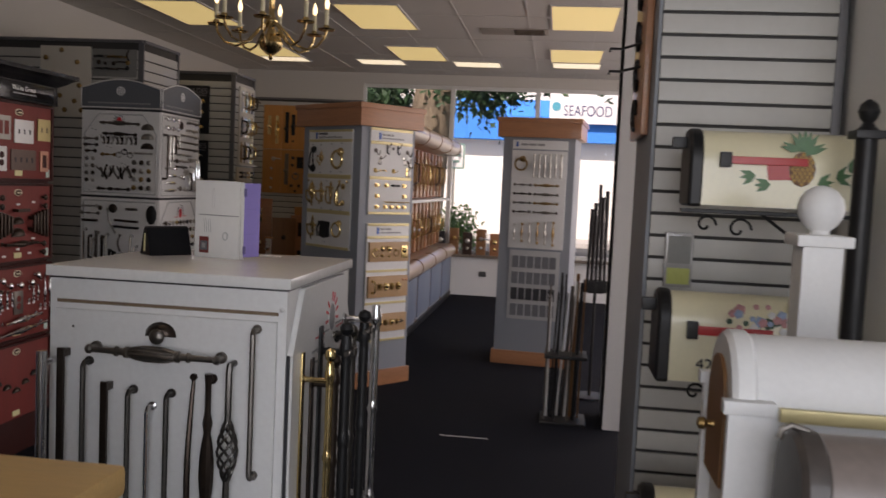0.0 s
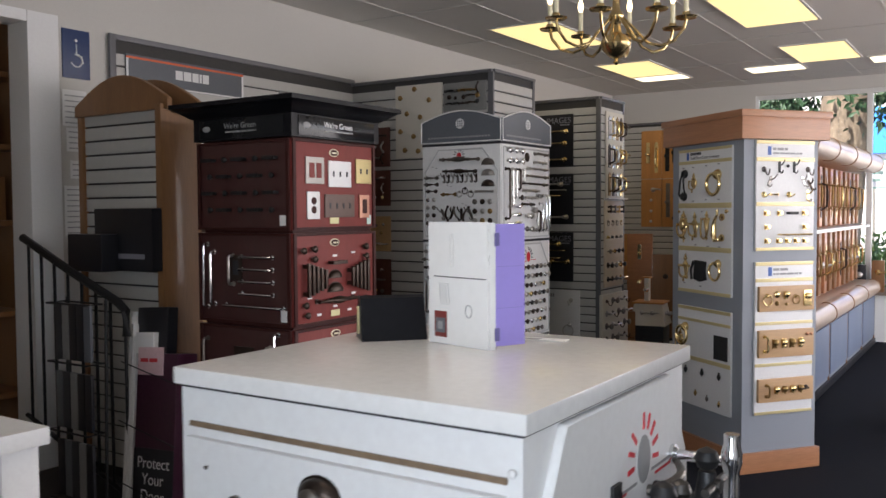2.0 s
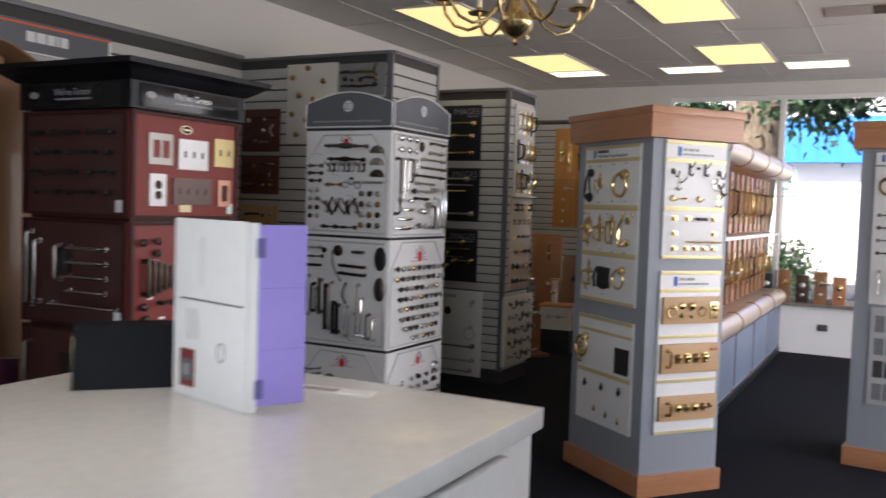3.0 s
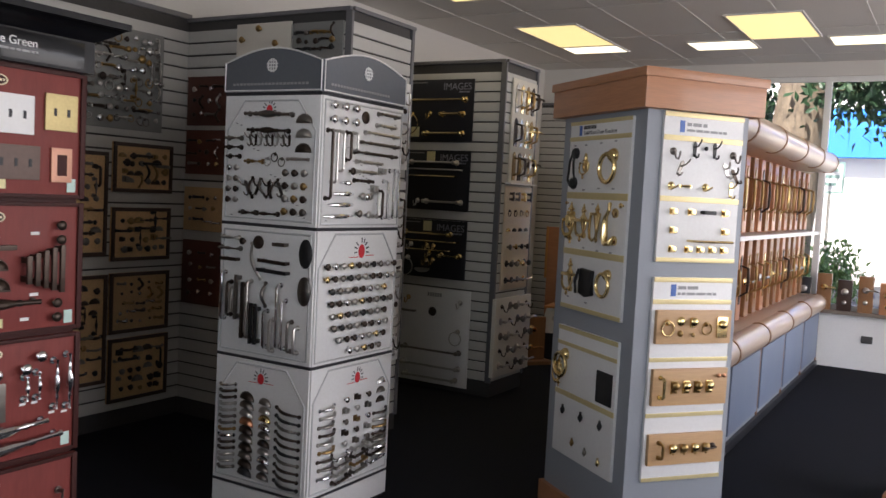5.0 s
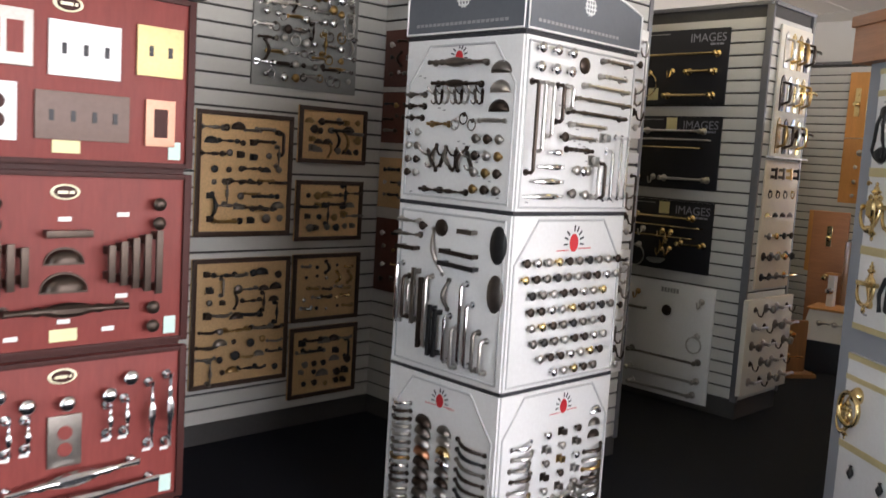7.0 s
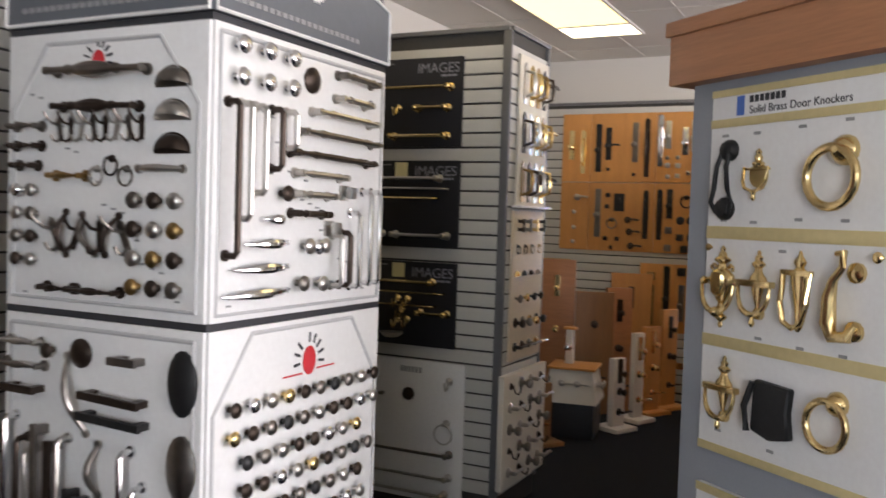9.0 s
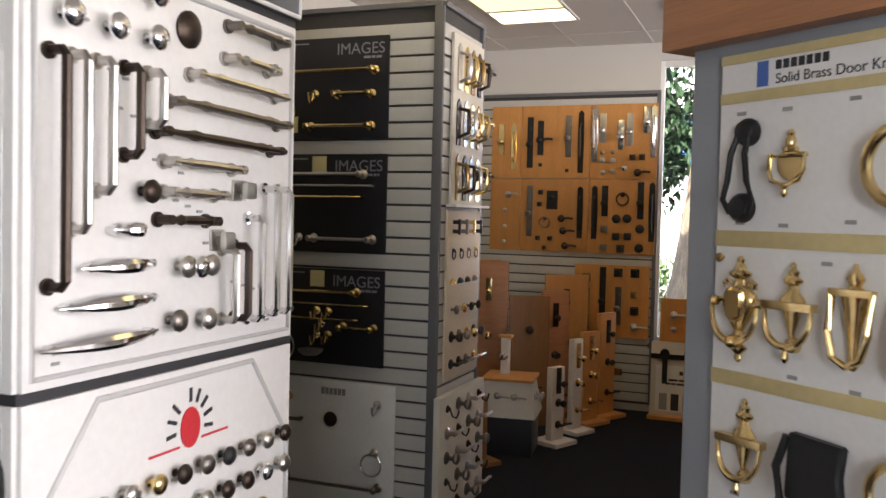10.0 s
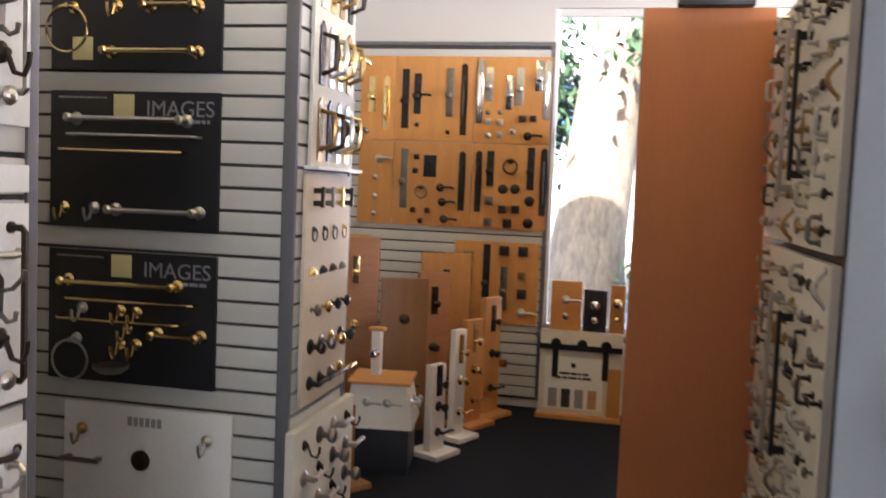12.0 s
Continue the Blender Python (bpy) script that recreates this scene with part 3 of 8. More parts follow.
def make_hw(kind, size):
    L = size
    if kind == "knob":
        p = [(0.42, 0), (0.42, 0.12), (0.26, 0.3), (0.30, 0.62), (0.62, 0.75), (0.95, 1.0), (1.0, 1.25), (0.82, 1.5), (0.4, 1.66), (0.02, 1.7)]
        return bm_lathe([(r * L, z * L) for r, z in p], 12, m=pose(0, 0, 0, 90))
    if kind == "square_knob":
        bm = bm_cyl(0.4 * L, 0, 1.1 * L, 8, m=pose(0, 0, 0, 90))
        bm_box(-L, L, -0.28 * L, 0, -L, L, 0.1 * L, bm=bm)
        return bm_box(-0.8 * L, 0.8 * L, -1.7 * L, -1.0 * L, -0.8 * L, 0.8 * L, 0.28 * L, bm=bm)
    if kind == "cup_pull":
        bm = bmesh.new()
        rows = []
        for j in range(6):
            a = math.pi / 2 * j / 5
            rows.append([bm.verts.new((L * math.cos(a) * math.cos(math.pi * i / 12), -0.55 * L * math.sin(a) - 0.001, 0.8 * L * math.cos(a) * math.sin(math.pi * i / 12) + 0.12 * L * math.sin(a) - 0.35 * L)) for i in range(13)])
        for a, b in zip(rows, rows[1:]):
            for i in range(12):
                bm.faces.new((a[i], a[i + 1], b[i + 1], b[i]))
        bmesh.ops.remove_doubles(bm, verts=bm.verts[:], dist=1e-5)
        bm_prism([(-1.05 * L, -0.42 * L), (1.05 * L, -0.42 * L), (1.05 * L, -0.33 * L)] + [(1.05 * L * math.cos(math.pi * i / 10), -0.33 * L + 0.88 * L * math.sin(math.pi * i / 10)) for i in range(1, 10)] + [(-1.05 * L, -0.33 * L)], 0.003, bm=bm)
        return bm
    if kind == "bar_pull":
        r = 0.0065
        pts = [(0, 0, L / 2 - r), (0, -0.024, L / 2 - r), (0, -0.031, L / 2 - r - 0.008), (0, -0.031, 0), (0, -0.031, -L / 2 + r + 0.008), (0, -0.024, -L / 2 + r), (0, 0, -L / 2 + r)]
        bm = bm_tube(pts, r, 8)
        for z in (L / 2 - r, -L / 2 + r):
            bm_cyl(0.011, 0, 0.005, 12, bm=bm, m=pose(0, 0, z, 90))
        return bm
    if kind == "flat_pull":
        bm = bm_box(-0.008, 0.008, -0.036, -0.026, -L / 2, L / 2, 0.002)
        for z in (L / 2 - 0.014, -L / 2 + 0.014):
            bm_box(-0.007, 0.007, -0.028, 0, z - 0.009, z + 0.009, 0.001, bm=bm)
        return bm
    if kind == "arch_pull":
        bm = bm_tube(tube_arc(-L / 2, L / 2, 0.03, 10), 0.006, 8, radii=[0.0045 + 0.003 * math.sin(math.pi * i / 10) for i in range(11)])
        for z in (L / 2, -L / 2):
            bm_cyl(0.009, 0, 0.006, 10, bm=bm, m=pose(0, 0, z, 90))
        return bm
    if kind == "turned_pull":
        n = 20
        rad = []
        for i in range(n + 1):
            u = abs(2 * i / n - 1)
            rad.append(0.006 + 0.009 * max(0, 1 - (u / 0.42) ** 2) + (0.004 if 0.44 < u < 0.56 else 0) + (0.002 if u > 0.9 else 0))
        pts = [(0, -0.026, -L / 2 + L * i / n) for i in range(n + 1)]
        bm = bm_tube(pts, 0.008, 10, radii=[r * max(0.5, min(1.2, L / 0.24)) for r in rad])
        for z in (L / 2 * 0.93, -L / 2 * 0.93):
            bm_cyl(0.006, 0, 0.026, 8, bm=bm, m=pose(0, 0, z, 90))
            bm_cyl(0.012, 0, 0.005, 12, bm=bm, m=pose(0, 0, z, 90))
        return bm
    if kind == "fluted_pull":
        h = L / 2
        rad = [(-1.0, 0.006), (-0.97, 0.011), (-0.93, 0.011), (-0.90, 0.007), (-0.62, 0.0075), (-0.56, 0.008), (-0.55, 0.012), (-0.52, 0.012), (-0.51, 0.008), (-0.42, 0.009), (-0.40, 0.014), (-0.36, 0.014), (-0.35, 0.010)]
        rad = rad + [(-0.24, 0.014), (0.0, 0.0175), (0.24, 0.014)] + [(-z, r) for z, r in reversed(rad)]
        bm = bm_lathe([(r, z * h) for z, r in rad], 14, m=pose(0, -0.034, 0))
        for k in range(12):
            a = 2 * math.pi * k / 12
            bm_tube([(r * math.cos(a), -0.034 + r * math.sin(a), z * h) for z, r in ((-0.33, 0.010), (-0.22, 0.0145), (-0.1, 0.0168), (0.1, 0.0168), (0.22, 0.0145), (0.33, 0.010))], 0.0028, 6, bm=bm)
        for z in (h * 0.94, -h * 0.94):
            bm_cyl(0.008, 0, 0.034, 10, bm=bm, m=pose(0, 0, z, 90))
            bm_cyl(0.014, 0, 0.006, 14, bm=bm, m=pose(0, 0, z, 90))
        return bm
    if kind == "bird_cage_pull":
        bm = bm_tube([(0, 0, L / 2), (0, -0.03, L / 2), (0, -0.034, L / 2 - 0.02), (0, -0.034, 0.07)], 0.008, 8)
        bm_tube([(0, 0, -L / 2), (0, -0.03, -L / 2), (0, -0.034, -L / 2 + 0.02), (0, -0.034, -0.07)], 0.008, 8, bm=bm)
        for k in range(6):
            pts = []
            for i in range(13):
                a = 2 * math.pi * (k / 6 + 0.8 * i / 12)
                rr = 0.006 + 0.017 * math.sin(math.pi * i / 12)
                pts.append((rr * math.cos(a), -0.034 + rr * math.sin(a), -0.07 + 0.14 * i / 12))
            bm_tube(pts, 0.0035, 6, bm=bm)
        return bm
    if kind == "ring_pull":
        bm = bm_lathe([(0.45 * L, 0), (0.45 * L, 0.1 * L), (0.3 * L, 0.35 * L), (0.15 * L, 0.5 * L)], 12, m=pose(0, 0, 0.8 * L, 90))
        return bm_tube([(L * math.sin(2 * math.pi * i / 20), -0.3 * L, L * math.cos(2 * math.pi * i / 20)) for i in range(20)], 0.13 * L, 8, bm=bm, closed=True)
    if kind == "plate":
        return bm_box(-L * 0.35, L * 0.35, -0.006, 0, -L, L, 0.002)
    if kind == "round_plate":
        return bm_lathe([(L, 0), (L, 0.004), (0.75 * L, 0.009), (0.4 * L, 0.012), (0.05 * L, 0.013)], 16, m=pose(0, 0, 0, 90))
    if kind == "lever_handle":
        bm = bm_lathe([(0.03, 0), (0.03, 0.006), (0.024, 0.012), (0.012, 0.016), (0.012, 0.05)], 14, m=pose(0, 0, 0, 90))
        return bm_tube([(0, -0.048, 0), (0.03, -0.05, 0.003), (0.07, -0.05, 0.006), (0.11, -0.048, 0.0)], 0.009, 8, bm=bm)
    if kind == "door_knob":
        return bm_lathe([(0.033, 0), (0.033, 0.006), (0.024, 0.012), (0.012, 0.018), (0.012, 0.034), (0.024, 0.042), (0.029, 0.055), (0.024, 0.066), (0.01, 0.071)], 14, m=pose(0, 0, 0, 90))
    if kind == "towel_bar":
        bm = bm_tube([(-L / 2, -0.05, 0), (L / 2, -0.05, 0)], 0.008, 8)
        for x in (-L / 2, L / 2):
            bm_lathe([(0.022, 0), (0.022, 0.006), (0.012, 0.014), (0.009, 0.035), (0.014, 0.045), (0.016, 0.055), (0.01, 0.064)], 12, bm=bm, m=pose(x, 0, 0, 90))
        return bm
    if kind == "towel_rail":
        bm = bm_tube([(-L / 2, 0, 0), (-L / 2, -0.04, 0), (-L / 2 + 0.01, -0.05, 0), (L / 2 - 0.01, -0.05, 0), (L / 2, -0.04, 0), (L / 2, 0, 0)], 0.005, 8)
        return bm
    if kind == "robe_hook":
        bm = bm_lathe([(0.02, 0), (0.02, 0.005), (0.01, 0.012), (0.007, 0.02)], 12, m=pose(0, 0, 0, 90))
        return bm_tube([(0, -0.015, 0), (0, -0.03, -0.035), (0, -0.05, -0.04), (0, -0.06, -0.02), (0, -0.062, 0.0)], 0.005, 8, bm=bm)
    if kind == "coat_hook":
        bm = bm_prism([(-0.008, -0.04), (0.008, -0.04), (0.011, 0.03), (0, 0.042), (-0.011, 0.03)], 0.004)
        bm_tube([(0, -0.004, 0.01), (0, -0.03, 0.015), (0, -0.05, 0.035), (0, -0.055, 0.05)], 0.0045, 6, bm=bm)
        return bm_tube([(0, -0.004, -0.03), (0, -0.02, -0.045), (0, -0.035, -0.04), (0, -0.038, -0.025)], 0.0045, 6, bm=bm)
    if kind == "towel_ring":
        bm = bm_lathe([(0.02, 0), (0.02, 0.006), (0.01, 0.014), (0.008, 0.045)], 12, m=pose(0, 0, 0, 90))
        return bm_tube([(L * math.sin(2 * math.pi * i / 24), -0.04, -L + L * math.cos(2 * math.pi * i / 24)) for i in range(24)], 0.0045, 6, bm=bm, closed=True)
    if kind == "knocker_urn":
        bm = bm_lathe([(0.003, -0.092), (0.008, -0.086), (0.006, -0.078), (0.017, -0.070), (0.019, -0.066), (0.008, -0.060), (0.007, -0.052), (0.013, -0.045), (0.009, -0.037), (0.016, -0.028), (0.030, -0.006), (0.036, 0.012), (0.034, 0.026), (0.024, 0.036), (0.013, 0.042), (0.010, 0.052), (0.022, 0.058), (0.024, 0.063), (0.013, 0.068), (0.011, 0.076), (0.006, 0.080), (0.008, 0.086), (0.002, 0.093)], 16)
        bm.transform(Matrix.Diagonal((1, 0.5, 1, 1)))
        bm.transform(Matrix.Translation((0, -0.013, 0)))
        n = 8
        tablet = [(0.019, -0.014), (0.021, 0.028)] + [(0.021 * math.cos(math.pi * i / n), 0.028 + 0.012 * math.sin(math.pi * i / n)) for i in range(1, n)] + [(-0.021, 0.028), (-0.019, -0.014), (0, -0.024)]
        bm_prism(tablet, 0.033, bm=bm, bevel=0.006)
        bm_box(-0.021, 0.021, -0.0335, -0.030, 0.006, 0.008, bm=bm)
        for k in range(4):
            bm_box(-0.013, 0.013, -0.0338, -0.030, -0.011 + 0.0042 * k, -0.0095 + 0.0042 * k, bm=bm)
        for x in (-1, 1):
            bm_lathe([(0.008, -0.008), (0.010, 0.0), (0.006, 0.007), (0.003, 0.012)], 10, bm=bm, m=pose(0.048 * x, -0.022, 0.012, 0, 90 * x))
            bm_tube([(0.03 * x, -0.012, 0.018), (0.05 * x, -0.022, 0.012)], 0.005, 6, bm=bm)
            bm_tube([(0.018 * x, -0.012, 0.044), (0.026 * x, -0.014, 0.050), (0.034 * x, -0.014, 0.045), (0.031 * x, -0.012, 0.037)], 0.004, 6, bm=bm)
        ring = [(0.049 * math.cos(math.pi * i / 14), -0.026 - 0.006 * math.sin(math.pi * i / 14), 0.010 - 0.066 * math.sin(math.pi * i / 14) ** 0.8) for i in range(15)]
        bm_tube(ring, 0.006, 8, bm=bm, radii=[0.0036 + 0.0032 * math.sin(math.pi * i / 14) for i in range(15)])
        return bm_lathe([(0.011, -0.010), (0.013, 0.0), (0.009, 0.008), (0.003, 0.012)], 10, bm=bm, m=pose(0, -0.03, -0.056, 90))
    if kind == "knocker_shield":
        bm = bm_prism([(-0.036, 0.028), (-0.022, 0.034), (0, 0.036), (0.022, 0.034), (0.036, 0.028), (0.034, -0.01), (0.022, -0.026), (0, -0.036), (-0.022, -0.026), (-0.034, -0.01)], 0.012, bevel=0.003)
        bm_lathe([(0.018, 0.034), (0.020, 0.042), (0.011, 0.048), (0.013, 0.06), (0.008, 0.07), (0.01, 0.076), (0.003, 0.086)], 12, bm=bm, m=pose(0, -0.009, 0))
        ring = [(-0.046, -0.02, 0.03), (-0.048, -0.024, -0.01), (-0.038, -0.026, -0.034), (0, -0.028, -0.046), (0.038, -0.026, -0.034), (0.048, -0.024, -0.01), (0.046, -0.02, 0.03)]
        bm_tube(ring, 0.0055, 8, bm=bm)
        bm_tube([(-0.05, -0.014, 0.024), (0.05, -0.014, 0.024)], 0.004, 8, bm=bm)
        return bm_lathe([(0.003, -0.074), (0.008, -0.066), (0.006, -0.058), (0.009, -0.05), (0.004, -0.044)], 10, bm=bm, m=pose(0, -0.026, 0))
    if kind == "knocker_bar":
        bm = bm_lathe([(0.003, -0.05), (0.008, -0.03), (0.017, 0.0), (0.021, 0.014), (0.030, 0.022), (0.024, 0.034), (0.014, 0.044), (0.011, 0.056), (0.020, 0.062), (0.021, 0.067), (0.011, 0.074), (0.013, 0.082), (0.006, 0.088), (0.007, 0.094), (0.002, 0.10)], 14)
        bm.transform(Matrix.Diagonal((1, 0.5, 1, 1)))
        bm.transform(Matrix.Translation((0, -0.012, 0)))
        bm_box(-0.056, 0.056, -0.034, -0.012, 0.010, 0.026, 0.003, bm=bm)
        ring = [(0.051 * math.cos(math.pi * i / 14), -0.026 - 0.006 * math.sin(math.pi * i / 14), 0.012 - 0.070 * math.sin(math.pi * i / 14) ** 0.75) for i in range(15)]
        bm_tube(ring, 0.006, 8, bm=bm, radii=[0.0045 + 0.003 * math.sin(math.pi * i / 14) for i in range(15)])
        bm_lathe([(0.016, 0), (0.014, 0.012), (0.006, 0.018)], 12, bm=bm, m=pose(0, -0.002, -0.056, 90))
        return bm_lathe([(0.003, -0.088), (0.008, -0.080), (0.006, -0.070), (0.004, -0.062)], 10, bm=bm, m=pose(0, -0.028, 0))
    if kind == "knocker_narrow":
        bm = bm_lathe([(0.004, -0.08), (0.012, -0.07), (0.007, -0.06), (0.012, -0.02), (0.022, 0.025), (0.024, 0.04), (0.01, 0.05), (0.016, 0.062), (0.006, 0.075), (0.003, 0.085)], 12)
        bm.transform(Matrix.Diagonal((1, 0.5, 1, 1)))
        bm.transform(Matrix.Translation((0, -0.01, 0)))
        bm_tube([(-0.033, -0.02, 0.04), (-0.034, -0.026, -0.02), (-0.024, -0.028, -0.06), (0, -0.028, -0.072), (0.024, -0.028, -0.06), (0.034, -0.026, -0.02), (0.033, -0.02, 0.04)], 0.006, 8, bm=bm)
        return bm_box(-0.038, 0.038, -0.026, -0.012, 0.034, 0.046, 0.003, bm=bm)
    if kind == "knocker_scroll":
        bm = bm_tube([(-0.01, -0.012, 0.085), (0.012, -0.02, 0.088), (0.014, -0.025, 0.06), (-0.004, -0.026, 0.035), (-0.012, -0.026, 0.0), (-0.012, -0.026, -0.05), (-0.002, -0.026, -0.075), (0.03, -0.022, -0.072), (0.036, -0.016, -0.05)], 0.011, 10, radii=[0.006, 0.008, 0.007, 0.009, 0.014, 0.016, 0.013, 0.013, 0.009])
        bm_lathe([(0.02, 0), (0.02, 0.008), (0.008, 0.016)], 12, bm=bm, m=pose(0.03, 0, 0.05, 90))
        return bm_lathe([(0.02, 0), (0.02, 0.008), (0.008, 0.016)], 12, bm=bm, m=pose(0.03, 0, -0.062, 90))
    if kind == "knocker_ring":
        bm = bm_lathe([(0.026, 0), (0.026, 0.008), (0.018, 0.02), (0.006, 0.03)], 14, m=pose(0.012, 0, 0.045, 90))
        return bm_tube([(0.05 * math.sin(2 * math.pi * i / 22), -0.022, 0.05 * math.cos(2 * math.pi * i / 22)) for i in range(22)], 0.008, 10, bm=bm, closed=True)
    if kind == "knocker_strap":
        bm = bm_lathe([(0.026, 0), (0.026, 0.01), (0.02, 0.02), (0.005, 0.025)], 14, m=pose(0.008, 0, 0.07, 90))
        bm_lathe([(0.028, 0), (0.028, 0.01), (0.02, 0.022), (0.005, 0.026)], 14, bm=bm, m=pose(0.0, 0, -0.07, 90))
        for s in (-1, 1):
            bm_tube([(0.008 + s * 0.012, -0.015, 0.07), (s * 0.016, -0.022, 0.03), (s * 0.022, -0.022, -0.02), (s * 0.034, -0.02, -0.055), (s * 0.02, -0.015, -0.08)], 0.006, 8, bm=bm)
        return bm
    if kind == "knocker_plate":
        bm = bm_prism([(-0.045, 0.055), (0.05, 0.05), (0.044, 0.0), (0.052, -0.05), (0.0, -0.062), (-0.048, -0.05), (-0.05, -0.045)], 0.02, bevel=0.004)
        return bm_tube([(-0.044, -0.02, 0.05), (-0.056, -0.03, 0.0), (-0.046, -0.03, -0.05)], 0.007, 8, bm=bm)
    if kind == "long_handleset":
        bm = bm_prism([(-0.022, -L / 2), (0.022, -L / 2), (0.026, 0), (0.022, L / 2 - 0.02), (0, L / 2), (-0.022, L / 2 - 0.02), (-0.026, 0)], 0.006)
        return bm_tube([(0, 0, L * 0.3), (0, -0.05, L * 0.24), (0, -0.055, 0), (0, -0.05, -L * 0.24), (0, 0, -L * 0.34)], 0.009, 8, bm=bm, radii=[0.007, 0.009, 0.012, 0.009, 0.007])
    if kind == "long_plate":
        bm = bm_box(-0.026, 0.026, -0.008, 0, -L / 2, L / 2, 0.003)
        bm_cyl(0.012, 0, 0.012, 10, bm=bm, m=pose(0, -0.004, L * 0.28, 90))
        return bm_lathe([(0.012, 0), (0.012, 0.03), (0.024, 0.04), (0.026, 0.052), (0.014, 0.062)], 12, bm=bm, m=pose(0, -0.006, -0.02, 90))
    if kind == "slim_pull":
        n = 18
        rad = [0.0048 + 0.0022 * max(0, 1 - (abs(2 * i / n - 1) / 0.75) ** 2) + (0.0028 if i in (4, 14) else 0) for i in range(n + 1)]
        bm = bm_tube([(0, -0.026, -L / 2 + L * i / n) for i in range(n + 1)], 0.006, 8, radii=rad)
        for z in (L * 0.46, -L * 0.46):
            bm_cyl(0.0075, 0, 0.030, 10, bm=bm, m=pose(0, 0, z, 90))
            bm_cyl(0.0115, 0, 0.005, 12, bm=bm, m=pose(0, 0, z, 90))
        return bm
    if kind == "lens_pull":
        n = 16
        bm = bm_tube([(0, -0.010 - 0.016 * math.sin(math.pi * i / n), -L / 2 + L * i / n) for i in range(n + 1)], 0.006, 10, radii=[0.0025 + 0.0085 * math.sin(math.pi * i / n) for i in range(n + 1)])
        for z in (L * 0.42, -L * 0.42):
            bm_cyl(0.006, 0, 0.016, 8, bm=bm, m=pose(0, 0, z, 90))
        return bm
    if kind == "drop_pull":
        return bm_lathe([(0.001, -0.026), (0.004, -0.022), (0.010, -0.012), (0.012, -0.004), (0.008, 0.006), (0.004, 0.013), (0.006, 0.016), (0.006, 0.020), (0.001, 0.022)], 12, m=pose(0, -0.012, 0))
    if kind == "square_plate":
        return bm_box(-0.9 * L, 0.9 * L, -0.006, 0, -1.5 * L, 1.5 * L, 0.002, bm=bm_lathe([(0.018, 0), (0.018, 0.012), (0.012, 0.018), (0.002, 0.02)], 14, m=pose(0, -0.006, 0.4 * L, 90)))
    if kind == "oval_badge":
        return bm_lathe([(L, 0), (L, 0.0018), (L * 0.9, 0.003), (0.01 * L, 0.003)], 20, m=pose(0, 0, 0, 90) @ Matrix.Diagonal((1, 0.55, 1, 1)))
    return bm_box(-L, L, -0.0018, 0, -L * 0.35, L * 0.35)


NAMES = {"knob": "knob", "knocker_urn": "door_knocker", "knocker_narrow": "door_knocker", "knocker_shield": "door_knocker", "knocker_bar": "door_knocker", "knocker_scroll": "door_knocker", "knocker_ring": "door_knocker", "knocker_strap": "door_knocker", "knocker_plate": "door_knocker", "bird_cage_pull": "twisted_pull", "plate": "backplate", "round_plate": "rosette", "label": "label", "tick": "label", "oval_badge": "badge"}


def hang(panel, kind, mat, u, v, turn=0, size=0.016, out=0.014, s=1.0):
    """Fixes a piece of hardware on a panel, u to the right and v up from the panel's lower left corner."""
    key = (kind, mat.name, round(size, 4))
    if key not in HW:
        HW[key] = mesh(kind, make_hw(kind, size), mat)
    return part(NAMES.get(kind, kind), HW[key], None, panel, m=pose(u, -out, v) @ pose(0, 0, 0, 0, turn, 0) @ Matrix.Scale(s, 4))


def bars(panel, u, v, w, h, mat, out=0.014, name="lettering_bar"):
    """A printed line that cannot be read: short word-long bars."""
    rnd = random.Random(int(u * 977 + v * 3571 + w * 131))
    x = 0.0
    bm = bmesh.new()
    while x < w - 0.003:
        k = min(w - x, rnd.uniform(1.2, 4.5) * h)
        bm_box(x, x + k, -0.0012, 0, 0, h, bm=bm)
        x += k + h * 0.5
    return part(name, bm, mat, panel, m=pose(u, -out, v))


def brand(panel, u, v, w, h, mat, count, out=0.014):
    """A maker's mark as plain blocks."""
    bm = bmesh.new()
    s = w / count
    for i in range(count):
        bm_box(i * s, i * s + s * 0.74, -0.0012, 0, 0, h, bm=bm)
    return tagged(part("brand_mark", bm, mat, panel, m=pose(u, -out, v)), kind="stuff")


def strip_on(panel, u, v, w, h, mat, out=0.014, thick=0.003, name="strip", label=""):
    return part(name, bm_box(0, w, -thick, 0, 0, h, min(0.001, thick / 3)), mat, panel, label, pose(u, -out, v))


def words(panel, text, u, v, size, mat, out=0.0145, turn=0, name="lettering", align="LEFT"):
    cu = bpy.data.curves.new(name, "FONT")
    cu.body, cu.size, cu.extrude, cu.align_x = text, size, 0.0006, align
    o = bpy.data.objects.new(name, cu)
    scene.collection.objects.link(o)
    bpy.context.view_layer.update()
    me = bpy.data.meshes.new_from_object(o.evaluated_get(bpy.context.evaluated_depsgraph_get()))
    bpy.data.objects.remove(o)
    me.materials.clear()
    me.materials.append(mat)
    return part(name, me, None, panel, m=pose(u, -out, v, 90, 0, 0) if not turn else pose(u, -out, v) @ pose(0, 0, 0, 0, turn, 0) @ pose(0, 0, 0, 90))


